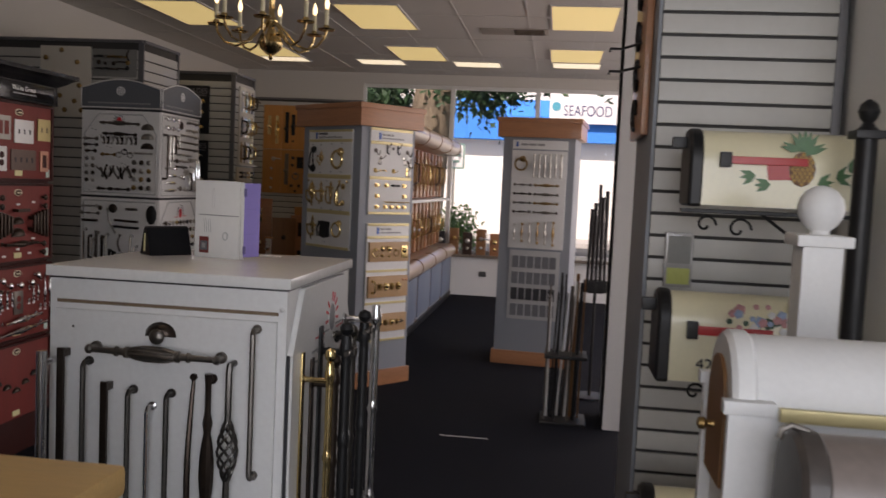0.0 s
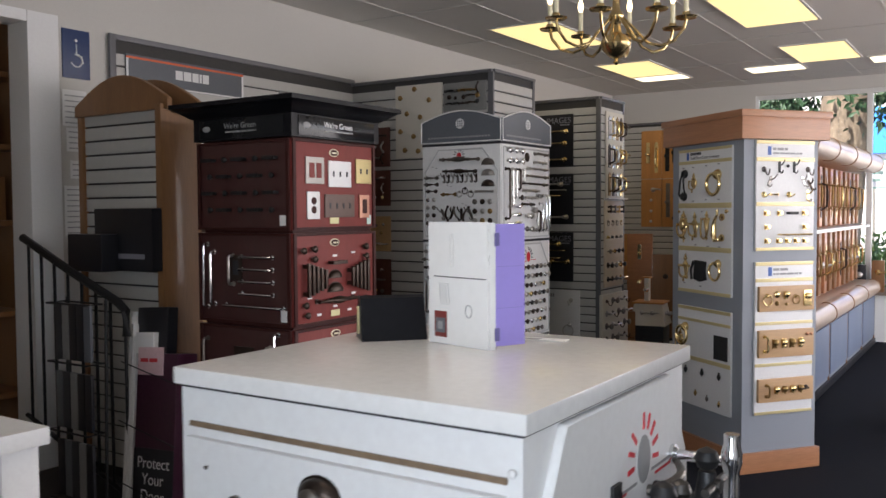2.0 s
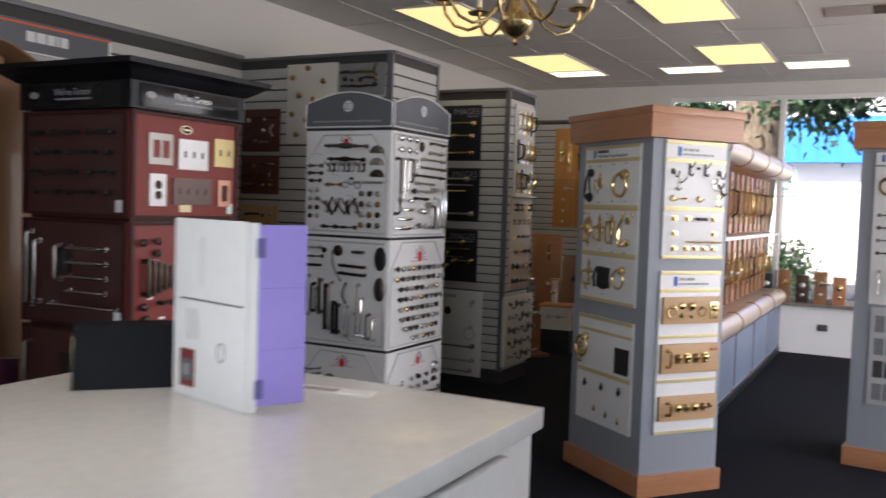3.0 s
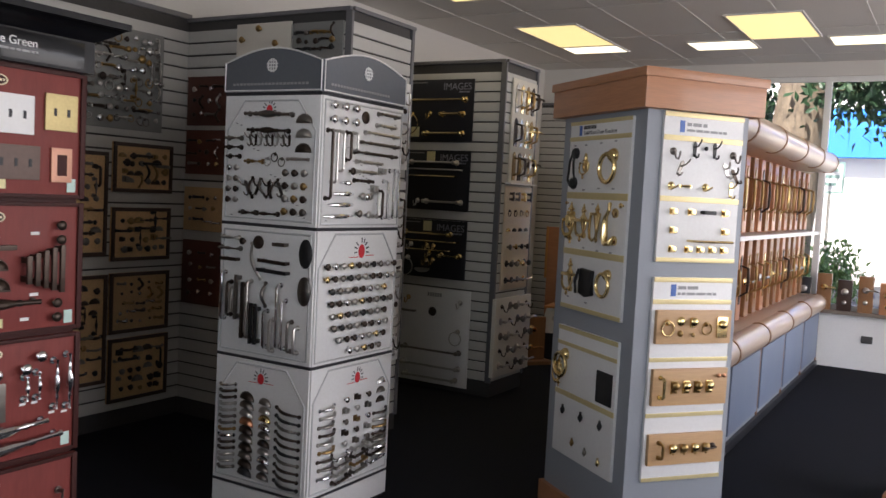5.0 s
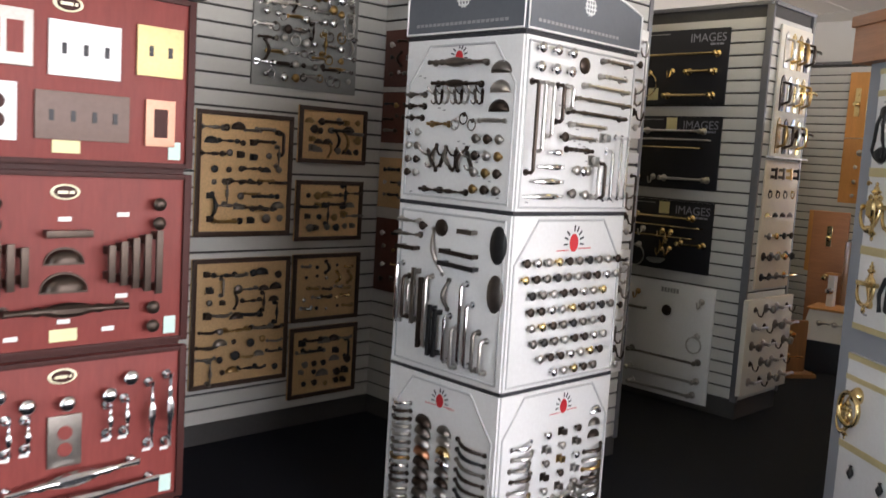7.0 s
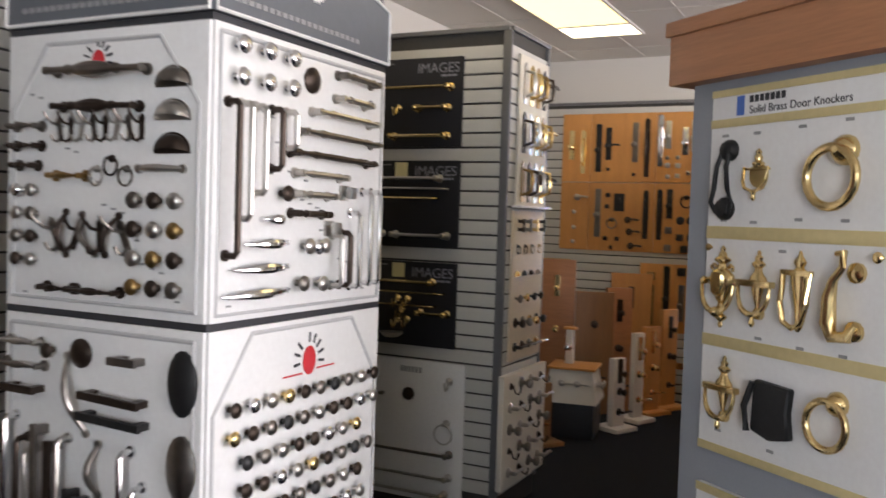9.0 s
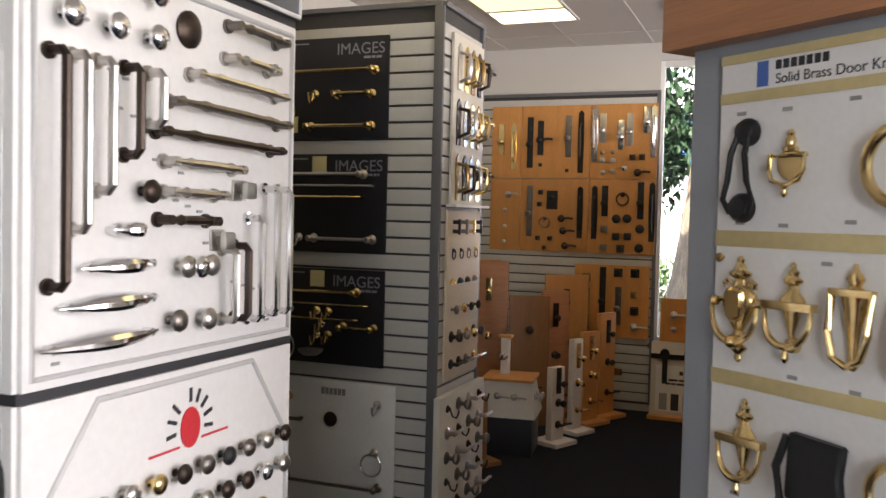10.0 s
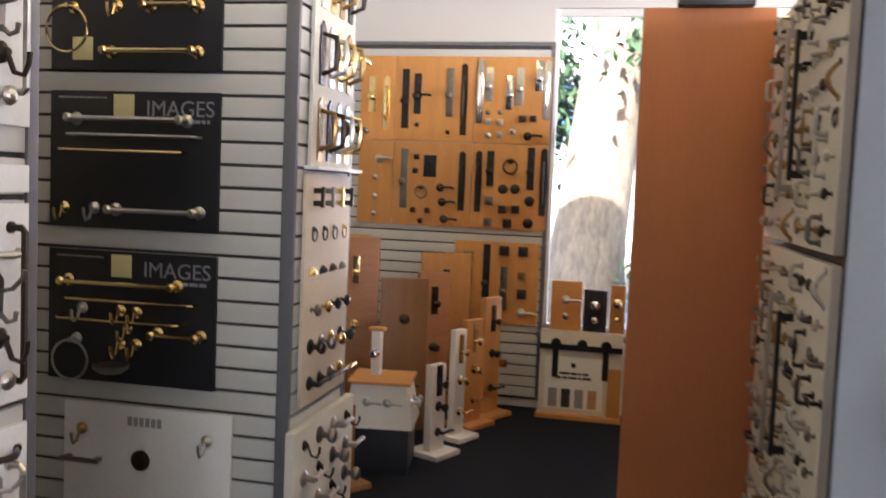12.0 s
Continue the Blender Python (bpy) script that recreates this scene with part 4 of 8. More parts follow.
def logo(panel, u, v, mat, s=1.0, out=0.014):
    """A round red or grey emblem with a fan of small strokes and an underline."""
    strip_on(panel, u - 0.075 * s, v - 0.034 * s, 0.055 * s, 0.003 * s, mat, out, 0.001, "emblem_line")
    strip_on(panel, u + 0.022 * s, v - 0.030 * s, 0.055 * s, 0.003 * s, mat, out, 0.001, "emblem_line")
    part("emblem", bm_lathe([(0.021 * s, 0), (0.021 * s, 0.001), (0.001, 0.0014)], 18, m=pose(0, 0, 0, 90) @ Matrix.Diagonal((0.9, 1.2, 1, 1))), mat, panel, m=pose(u, -out, v - 0.012 * s))
    stroke = mesh("emblem_stroke", bm_box(-0.0024 * s, 0.0024 * s, -0.0012, 0, -0.0085 * s, 0.0085 * s), INK if mat is RED else RED)
    for i in range(9):
        if i != 3:
            a = radians(-96 + 24 * i)
            part("emblem_stroke", stroke, None, panel, m=pose(u, -out, v - 0.012 * s) @ pose(0.036 * s * math.sin(a), 0, 0.040 * s * math.cos(a)) @ pose(0, 0, 0, 0, math.degrees(a), 0))


# white edging greyed to carry the shadow line beside the raised panel
BEADSHADE = surf("shaded_edging", (0.50, 0.50, 0.50), 0.4, vary=0.08)


def bead(panel, w, h, inset=0.02, cut=0.09, out=0.013, side=0):
    """The routed, raised edge with clipped upper corners."""
    a, b = inset, w - inset
    pts = [(a, inset), (b, inset), (b, h - inset - cut), (b - cut * 0.75, h - inset), (a + cut * 0.75, h - inset), (a, h - inset - cut)]
    part("bead", bm_tube([(x, -out, z) for x, z in pts], 0.0048, 8, closed=True), BEADSHADE, panel)


MIX = [CHROME, NICKEL, PEWTER, BRONZE, NICKEL, OLDBRASS, BRONZE, PEWTER]


def scatter(panel, w, h, count, seed, kinds, mats, margin=0.035, out=0.014, smin=0.8, smax=1.2):
    """Small hardware in loose rows on a sample board."""
    rnd = random.Random(seed)
    cols = max(2, round(math.sqrt(count * w / h)))
    rows = max(2, math.ceil(count / cols))
    for j in range(rows):
        for i in range(cols):
            k = rnd.choice(kinds)
            kind, size = k
            u = margin + (w - 2 * margin) * (i + 0.5) / cols + rnd.uniform(-0.012, 0.012)
            v = margin + (h - 2 * margin) * (j + 0.5) / rows + rnd.uniform(-0.010, 0.010)
            flat = kind in ("arch_pull", "bar_pull", "turned_pull", "flat_pull")
            hang(panel, kind, rnd.choice(mats), u, v, (90 if flat and rnd.random() < 0.8 else 0), size, out, rnd.uniform(smin, smax))


# --- low white stand: big pulls on the front
hang(KF, "cup_pull", BRONZE, 0.269, 1.014, 0, 0.036)
hang(KF, "knob", PEWTER, 0.269, 1.002, 0, 0.019)
hang(KF, "fluted_pull", PEWTER, 0.265, 0.962, 91, 0.33)
specs = [(0.036, 0.935, "flat_pull", BRONZE, 0.50), (0.092, 0.909, "bar_pull", DARKPEWTER, 0.50), (0.146, 0.862, "flat_pull", BRONZE, 0.48), (0.205, 0.848, "bar_pull", DARKPEWTER, 0.46),
         (0.254, 0.812, "bar_pull", CHROME, 0.45), (0.300, 0.846, "bar_pull", DARKPEWTER, 0.46), (0.354, 0.882, "arch_pull", BRONZE, 0.48), (0.400, 0.897, "turned_pull", BRONZE, 0.46),
         (0.452, 0.922, "bird_cage_pull", DARKPEWTER, 0.40), (0.505, 1.012, "bar_pull", PEWTER, 0.36)]
for u, top, kind, mat, L in specs:
    hang(KF, kind, mat, u, top + 0.027 - L / 2, 0, L, s=1.0)
hang(KF, "bar_pull", PEWTER, 0.505, 0.44, 0, 0.36)
hang(KF, "knob", CHROME, 0.532, 0.60, 0, 0.010)
for u, v in ((0.05, 1.01), (0.49, 0.975)):
    hang(KF, "knob", BRONZE, u, v, 0, 0.003)
part("standoff_pull", bm_tube([(0, 0, 0), (0, -0.07, 0)], 0.008, 10, bm=bm_cyl(0.0125, -0.45, 0.03, 16, m=pose(0, -0.07, 0))), CHROME, KF, "long chrome bar pull", pose(0.012, -0.014, 0.93))
hang(kiosk, "knob", WHITELAM, 0.285, 1.179, 0, 0.006, out=0.296)
part("gap", bm_box(-0.007, -0.001, -0.008, -0.001, 0.0, 0.955), INK, KR)
logo(KR, 0.35, 1.015, GREYINK, 1.45)
strip_on(KR, 0.40, 0.962, 0.10, 0.004, RED, 0.014, 0.001, "emblem_line")
strip_on(KR, 0.19, 0.962, 0.09, 0.004, RED, 0.014, 0.001, "emblem_line")
bars(KR, 0.16, 0.93, 0.12, 0.006, GREYINK)
bars(KR, 0.15, 0.90, 0.10, 0.005, GREYINK)
hang(KR, "arch_pull", PEWTER, 0.43, 0.955, 80, 0.12)


def post_pull(panel, u, top, low, out, mat, r, name, ball=True, plate=True, fluted=False):
    """A long bar held off the panel by two stays, with a strip behind it."""
    n = 40
    rad = [r * (1.12 if fluted and k % 2 else 1.0) * (1.35 if k in (2, 3, 20, 37, 38) else 1.0) for k in range(n + 1)]
    bar = part(name, bm_tube([(0, 0, low + (top - low) * k / n) for k in range(n + 1)], r, 12, radii=rad), mat, panel, m=pose(u, -out, 0))
    if ball:
        part("finial", bm_lathe([(0.4 * r, 0), (1.1 * r, 0.006), (1.5 * r, 0.018), (1.1 * r, 0.030), (0.2 * r, 0.036)], 14, m=pose(0, 0, top)), mat, bar)
    for z in (top - 0.045, low + 0.045):
        part("stay", bm_lathe([(1.3 * r, 0), (1.3 * r, 0.006), (0.7 * r, 0.012), (0.7 * r, out - 0.016), (1.0 * r, out - 0.014)], 12, m=pose(0, out - 0.014, z, 90)), mat, bar)
    if plate:
        part("strip", bm_box(-1.2 * r, 1.2 * r, out - 0.020, out - 0.0145, low - 0.02, top + 0.02, 0.002), mat, bar)


post_pull(KR, 0.075, 0.93, 0.46, 0.085, BRASS, 0.0095, "standing_pull")
post_pull(KR, 0.160, 0.90, 0.42, 0.075, BRONZE, 0.0115, "standing_pull", fluted=True)
post_pull(KR, 0.235, 0.97, 0.42, 0.085, BLACKIRON, 0.0130, "standing_pull", fluted=True)
post_pull(KR, 0.320, 0.95, 0.40, 0.080, DARKPEWTER, 0.0115, "standing_pull", plate=False)
post_pull(KR, 0.400, 0.98, 0.40, 0.095, BLACKIRON, 0.0130, "standing_pull", fluted=True, plate=False)
post_pull(KR, 0.480, 1.02, 0.42, 0.110, CHROME, 0.0125, "standing_pull", ball=False, plate=False)
for u, v, d in ((0.235, 0.93, 0.085), (0.400, 0.96, 0.095)):
    part("cross_bar", bm_tube([(-0.05, 0, 0), (0.05, 0, 0)], 0.0065, 10, bm=bm_cyl(0.011, 0, 0.02, 12, m=pose(0, 0.01, 0, 90))), DARKPEWTER, KR, m=pose(u, -d - 0.012, v))

# --- red tower: switch plates, pulls, knobs
P = RED_RIGHT[3]


def wallplate(panel, u, v, w, h, mat, gangs, kind, dark):
    bm = bm_box(-w / 2, w / 2, -0.007, 0, -h / 2, h / 2, 0.0025)
    pl = part("switch_plate", bm, mat, panel, m=pose(u, -0.017, v))
    for g in range(gangs):
        x = (g - (gangs - 1) / 2) * 0.046
        if kind == "toggle":
            part("opening", bm_box(x - 0.005, x + 0.005, -0.0085, -0.0071, -0.012, 0.012), dark, pl)
        elif kind == "rocker":
            part("opening", bm_box(x - 0.0165, x + 0.0165, -0.0085, -0.0071, -0.033, 0.033), dark, pl)
        else:
            for z in (-0.0195, 0.0195):
                part("opening", bm_cyl(0.0165, 0, 0.0014, 16, m=pose(x, -0.0071, z, 90)), dark, pl)
    return pl


wallplate(P, 0.139, 0.262, 0.118, 0.118, SATINSTEEL, 2, "rocker", CHERRY)
wallplate(P, 0.307, 0.25, 0.156, 0.118, WHITELAM, 3, "toggle", INK)
wallplate(P, 0.478, 0.268, 0.112, 0.114, SATINBRASS, 2, "toggle", INK)
wallplate(P, 0.127, 0.108, 0.080, 0.122, WHITELAM, 1, "outlet", CHERRYDARK)
wallplate(P, 0.305, 0.106, 0.205, 0.104, surf("brown_plate", (0.13, 0.085, 0.07), 0.5, metal=0.2, vary=0.15), 4, "toggle", INK)
wallplate(P, 0.482, 0.104, 0.072, 0.108, SATINCOPPER, 1, "rocker", CHERRYDARK)
for P in RED_RIGHT:
    h = 0.405 if P in (RED_RIGHT[0], RED_RIGHT[2]) else 0.39
    hang(P, "oval_badge", CREAMPAINT, 0.27, h - 0.045, 0, 0.032, out=0.017)
    hang(P, "oval_badge", CHERRYDARK, 0.27, h - 0.045, 0, 0.025, out=0.0195)
    bars(P, 0.252, h - 0.049, 0.036, 0.007, CREAMPAINT, 0.0226)
    strip_on(P, 0.24, 0.025, 0.06, 0.028, STICKER, 0.017, 0.002, "price_label")
    strip_on(P, 0.505, 0.02, 0.03, 0.042, MINT, 0.017, 0.002, "price_label")
P = RED_RIGHT[2]
for i in range(5):
    hang(P, "flat_pull", BRONZE, 0.065 + 0.028 * i, 0.20 - 0.0 * i, 0, 0.15 - 0.016 * i, out=0.017)
    hang(P, "flat_pull", BRONZE, 0.475 - 0.028 * i, 0.20, 0, 0.15 - 0.016 * i, out=0.017)
for u, v in ((0.05, 0.33), (0.12, 0.335), (0.12, 0.29), (0.48, 0.335), (0.48, 0.29), (0.06, 0.09), (0.07, 0.045), (0.47, 0.09), (0.47, 0.045)):
    hang(P, "knob", BRONZE, u, v, 0, 0.016, out=0.017)
hang(P, "flat_pull", BRONZE, 0.27, 0.27, 90, 0.1, out=0.017)
hang(P, "cup_pull", BRONZE, 0.27, 0.215, 0, 0.042, out=0.017)
hang(P, "cup_pull", BRONZE, 0.27, 0.155, 0, 0.05, out=0.017)
hang(P, "turned_pull", BRONZE, 0.27, 0.10, 90, 0.27, out=0.017)
for u, v in ((0.12, 0.26), (0.27, 0.30), (0.4, 0.31), (0.16, 0.04), (0.37, 0.045), (0.27, 0.07), (0.1, 0.12), (0.4, 0.12)):
    hang(P, "tick", PAPER, u, v, 0, 0.014, out=0.017)
P = RED_RIGHT[1]
for u, v in ((0.13, 0.32), (0.19, 0.29), (0.275, 0.285), (0.37, 0.29), (0.42, 0.325)):
    hang(P, "knob", CHROME, u, v, 0, 0.018, out=0.017)
for u, v, L in ((0.05, 0.21, 0.2), (0.10, 0.22, 0.12), (0.15, 0.225, 0.08), (0.19, 0.225, 0.07), (0.37, 0.23, 0.075), (0.41, 0.235, 0.085), (0.47, 0.23, 0.16), (0.515, 0.235, 0.18)):
    hang(P, "turned_pull", CHROME, u, v, 0, L, out=0.017)
    hang(P, "tick", PAPER, u, v - L / 2 - 0.014, 0, 0.010, out=0.017)
wallplate(P, 0.275, 0.195, 0.075, 0.12, PEWTER, 1, "outlet", CHERRY)
hang(P, "turned_pull", CHROME, 0.29, 0.11, 86, 0.30, out=0.017)
hang(P, "turned_pull", CHROME, 0.28, 0.055, 86, 0.42, out=0.017)
P = RED_RIGHT[0]
for i in range(5):
    hang(P, "cup_pull", BRONZE, 0.12 + 0.075 * i, 0.22 - 0.03 * (2 - abs(i - 2)), 0, 0.03, out=0.017)
hang(P, "turned_pull", PEWTER, 0.5, 0.22, 0, 0.16, out=0.017)
hang(P, "turned_pull", PEWTER, 0.46, 0.2, 0, 0.1, out=0.017)
P = RED_FRONT[3]
for j in range(4):
    for i in range(5):
        hang(P, "flat_pull" if (i + j) % 2 else "knob", BLACKIRON, 0.09 + 0.095 * i, 0.09 + 0.075 * j, 90, 0.07 if (i + j) % 2 else 0.014, out=0.017)
strip_on(P, 0.505, 0.02, 0.035, 0.045, PAPER, 0.017, 0.002, "price_label")
P = RED_FRONT[2]
for i, (L, v) in enumerate(((0.30, 0.21), (0.25, 0.2))):
    hang(P, "bar_pull", CHROME, 0.06 + 0.045 * i, v, 0, L, out=0.017)
for i in range(5):
    hang(P, "bar_pull", CHROME, 0.37 - 0.02 * (i == 4), 0.30 - 0.055 * i, 90, 0.20 if i < 4 else 0.36, out=0.017)
hang(P, "bar_pull", NICKEL, 0.22, 0.24, 0, 0.14, out=0.017)
wallplate(P, 0.24, 0.25, 0.07, 0.115, BRONZE, 1, "rocker", INK)
strip_on(P, 0.505, 0.02, 0.035, 0.05, PAPER, 0.017, 0.002, "price_label")
P = RED_FRONT[1]
hang(P, "bar_pull", CHROME, 0.49, 0.22, 0, 0.3, out=0.017)
hang(P, "bar_pull", PEWTER, 0.05, 0.2, 0, 0.25, out=0.017)
hang(P, "bar_pull", NICKEL, 0.44, 0.2, 0, 0.22, out=0.017)
wallplate(P, 0.28, 0.22, 0.12, 0.15, BRONZE, 1, "outlet", INK)
strip_on(P, 0.505, 0.02, 0.035, 0.05, PAPER, 0.017, 0.002, "price_label")
P = RED_FRONT[0]
for i in range(7):
    a = math.pi * (i + 0.5) / 7
    hang(P, "arch_pull", CHROME, 0.28 - 0.17 * math.cos(a), 0.27 - 0.1 * math.sin(a), 0, 0.07, out=0.017)
    hang(P, "knob", CHROME, 0.28 - 0.2 * math.cos(a), 0.33 - 0.02 * math.sin(a), 0, 0.013, out=0.017)
hang(P, "bar_pull", NICKEL, 0.5, 0.22, 0, 0.26, out=0.017)
strip_on(P, 0.505, 0.34, 0.035, 0.05, PAPER, 0.017, 0.002, "price_label")
# crown panels: dark glossy signs
for rz, x, y in ((0, -0.26, -0.3005), (90, 0.3005, -0.26)):
    sg = part("crown_sign", bm_box(0, 0.52, -0.004, 0, 0, 0.085, 0.001), surf("black_gloss", (0.008, 0.009, 0.011), 0.1, vary=0.2, spec=0.22), red, "glossy black sign", pose(x, y, 1.838, 0, 0, rz))
    hang(sg, "oval_badge", GREYINK, 0.05, 0.045, 0, 0.024, out=0.004)
    words(sg, "We're Green", 0.26, 0.042, 0.036, WHITEINK if rz else GREYINK, 0.0045, align="CENTER")
    bars(sg, 0.17, 0.024, 0.19, 0.007, GREYINK, 0.004)

# --- white tower, face towards the street side
P = TK_RIGHT[3]
bead(P, 0.605, 0.555, 0.014, 0.0)
for j in range(2):
    for i in range(3):
        hang(P, "knob", CHROME, 0.055 + 0.078 * i, 0.522 - 0.06 * j, 0, 0.018)
hang(P, "round_plate", BRONZE, 0.30, 0.492, 0, 0.028)
for u, v, L, mat in ((0.465, 0.516, 0.15, PEWTER), (0.448, 0.464, 0.13, NICKEL), (0.416, 0.424, 0.25, NICKEL), (0.397, 0.378, 0.31, PEWTER), (0.374, 0.332, 0.32, BRONZE), (0.327, 0.292, 0.18, NICKEL), (0.304, 0.249, 0.13, NICKEL), (0.289, 0.209, 0.12, BRONZE)):
    hang(P, "slim_pull", mat, u, v, 91, L)
for u, top, L, mat in ((0.035, 0.42, 0.30, BRONZE), (0.070, 0.42, 0.23, NICKEL), (0.113, 0.42, 0.18, NICKEL), (0.164, 0.42, 0.13, BRONZE), (0.210, 0.42, 0.085, NICKEL)):
    hang(P, "bar_pull", mat, u, top - L / 2, 0, L)
for u, v, L in ((0.165, 0.196, 0.06), (0.152, 0.148, 0.14), (0.136, 0.100, 0.18), (0.122, 0.051, 0.21)):
    hang(P, "lens_pull", CHROME, u, v, 89, L, s=1.0)
for u, v, mat, k in ((0.201, 0.249, BRONZE, "knob"), (0.281, 0.141, NICKEL, "knob"), (0.339, 0.141, NICKEL, "knob"), (0.315, 0.139, CHROME, "knob"), (0.263, 0.063, PEWTER, "knob"), (0.334, 0.059, NICKEL, "knob"), (0.375, 0.178, NICKEL, "square_knob"), (0.432, 0.258, NICKEL, "square_knob")):
    hang(P, k, mat, u, v, 0, 0.017)
for u, top, L, mat in ((0.388, 0.17, 0.125, NICKEL), (0.421, 0.175, 0.13, BRONZE), (0.458, 0.22, 0.18, CHROME), (0.505, 0.27, 0.225, CHROME), (0.545, 0.27, 0.225, CHROME)):
    hang(P, "bar_pull", mat, u, top - L / 2, 0, L)
for i in range(26):
    hang(P, "tick", GREYINK, 0.05 + 0.5 * ((i * 0.618) % 1), 0.03 + 0.49 * ((i * 0.377) % 1), 0, 0.006)

P = TK_RIGHT[2]
bead(P, 0.605, 0.58, 0.014, 0.145)
logo(P, 0.317, 0.503, RED, 1.25)
for j, (count, u0) in enumerate(((10, 0.058), (10, 0.056), (8, 0.096), (9, 0.094), (8, 0.105), (8, 0.12), (7, 0.16), (5, 0.24))):
    for i in range(count):
        mat = [BRONZE, CHROME, NICKEL, BRASS, BRONZE, PEWTER, BLACKIRON, PEWTER, NICKEL, BRONZE][(i + 3 * j) % 10]
        hang(P, "knob", mat, u0 + 0.056 * i, 0.427 - 0.0545 * j, 0, 0.0155)
P = TK_RIGHT[1]
bead(P, 0.605, 0.565, 0.016, 0.13)
logo(P, 0.33, 0.50, RED, 1.0)
for j in range(9):
    hang(P, "arch_pull", MIX[j % 8], 0.11 + 0.01 * (j % 2), 0.385 - 0.038 * j, 84, 0.10)
    hang(P, "arch_pull", MIX[(j + 3) % 8], 0.52, 0.30 - 0.033 * j, 82, 0.10) if j < 7 else None
for j in range(5):
    for i in range(3):
        hang(P, "square_knob" if (i + j) % 2 else "knob", MIX[(i * 3 + j) % 8], 0.24 + 0.085 * i, 0.40 - 0.05 * j, 0, 0.014)
for j in range(3):
    hang(P, "cup_pull", [CHROME, PEWTER, BRONZE][j], 0.52, 0.445 - 0.045 * j, 0, 0.032)
for j in range(4):
    for i in range(3):
        hang(P, "slim_pull", MIX[(2 * j + i) % 8], 0.22 + 0.13 * i, 0.150 - 0.036 * j + 0.018 * i, 82, 0.115 - 0.012 * (i == 1))

# --- white tower, front face
P = TK_FRONT[3]


def hang_narrow(panel, kind, mat, u, v, *more, **other):
    """On the narrower front panels."""
    return hang(panel, kind, mat, 0.015 + u * 0.885, v * (1.19 if panel is TK_FRONT[2] else 1.0), *more, **other)


bead(P, 0.54, 0.555, 0.02, 0.13)
logo(P, 0.26, 0.505, RED, 0.9)
hang_narrow(P, "turned_pull", PEWTER, 0.29, 0.475, 91, 0.26)
hang_narrow(P, "turned_pull", BRONZE, 0.29, 0.405, 91, 0.22)
for i in range(3):
    hang_narrow(P, "cup_pull", [PEWTER, NICKEL, BRONZE][i], 0.50, 0.455 - 0.062 * i, 0, 0.042)
for i in range(8):
    hang_narrow(P, "coat_hook", [PEWTER, BRONZE, NICKEL][i % 3], 0.16 + 0.036 * i, 0.365, 12 * (i % 3 - 1), s=0.62)
for i in range(3):
    hang_narrow(P, "ring_pull", [NICKEL, BRONZE, PEWTER][i], 0.28 + 0.045 * i, 0.27 + 0.02 * (i % 2), 0, 0.018)
hang_narrow(P, "arch_pull", NICKEL, 0.47, 0.285, 90, 0.11)
hang_narrow(P, "turned_pull", OLDBRASS, 0.20, 0.27, 90, 0.09)
hang_narrow(P, "turned_pull", BRONZE, 0.06, 0.33, 90, 0.08)
hang_narrow(P, "turned_pull", PEWTER, 0.06, 0.37, 90, 0.08)
hang_narrow(P, "turned_pull", BRONZE, 0.06, 0.29, 90, 0.06)
for j in range(4):
    for i in range(2):
        hang_narrow(P, "knob", MIX[(i + j) % 8], 0.035 + 0.05 * i, 0.24 - 0.047 * j, 0, 0.014)
    for i in range(3):
        hang_narrow(P, "knob", MIX[(i + j + 2) % 8], 0.41 + 0.058 * i, 0.225 - 0.055 * j, 0, 0.0165)
for i in range(7):
    hang_narrow(P, "arch_pull" if i % 2 else "coat_hook", BRONZE if i % 3 else PEWTER, 0.15 + 0.036 * i, 0.155, 25 * (i % 3 - 1), 0.10, s=0.85)
hang_narrow(P, "turned_pull", BRONZE, 0.17, 0.045, 90, 0.08)
hang_narrow(P, "turned_pull", BRONZE, 0.29, 0.045, 90, 0.13)
for i in range(20):
    hang_narrow(P, "tick", GREYINK, 0.05 + 0.5 * ((i * 0.618) % 1), 0.03 + 0.45 * ((i * 0.377) % 1), 0, 0.006)
P = TK_FRONT[2]
bead(P, 0.54, 0.58, 0.02, 0.0)
for u, v, L, k, mat, tr in ((0.06, 0.44, 0.10, "turned_pull", NICKEL, 90), (0.06, 0.40, 0.12, "turned_pull", PEWTER, 90), (0.07, 0.36, 0.10, "flat_pull", BRONZE, 90), (0.23, 0.36, 0.16, "arch_pull", NICKEL, -20), (0.36, 0.365, 0.16, "flat_pull", BRONZE, 92), (0.36, 0.33, 0.17, "flat_pull", BLACKIRON, 92), (0.40, 0.43, 0.07, "flat_pull", PEWTER, 90)):
    hang_narrow(P, k, mat, u, v, tr, L)
hang_narrow(P, "round_plate", BRONZE, 0.24, 0.43, 0, 0.03)
hang_narrow(P, "knob", BRONZE, 0.15, 0.43, 0, 0.016)
for v in (0.40, 0.24):
    part("oval_plate", bm_lathe([(0.042, 0), (0.042, 0.005), (0.03, 0.012), (0.002, 0.014)], 18, m=pose(0, 0, 0, 90) @ Matrix.Diagonal((0.85, 1.5, 1, 1))), BLACKIRON if v > 0.3 else PEWTER, P, m=pose(0.495, -0.013, v + 0.08))
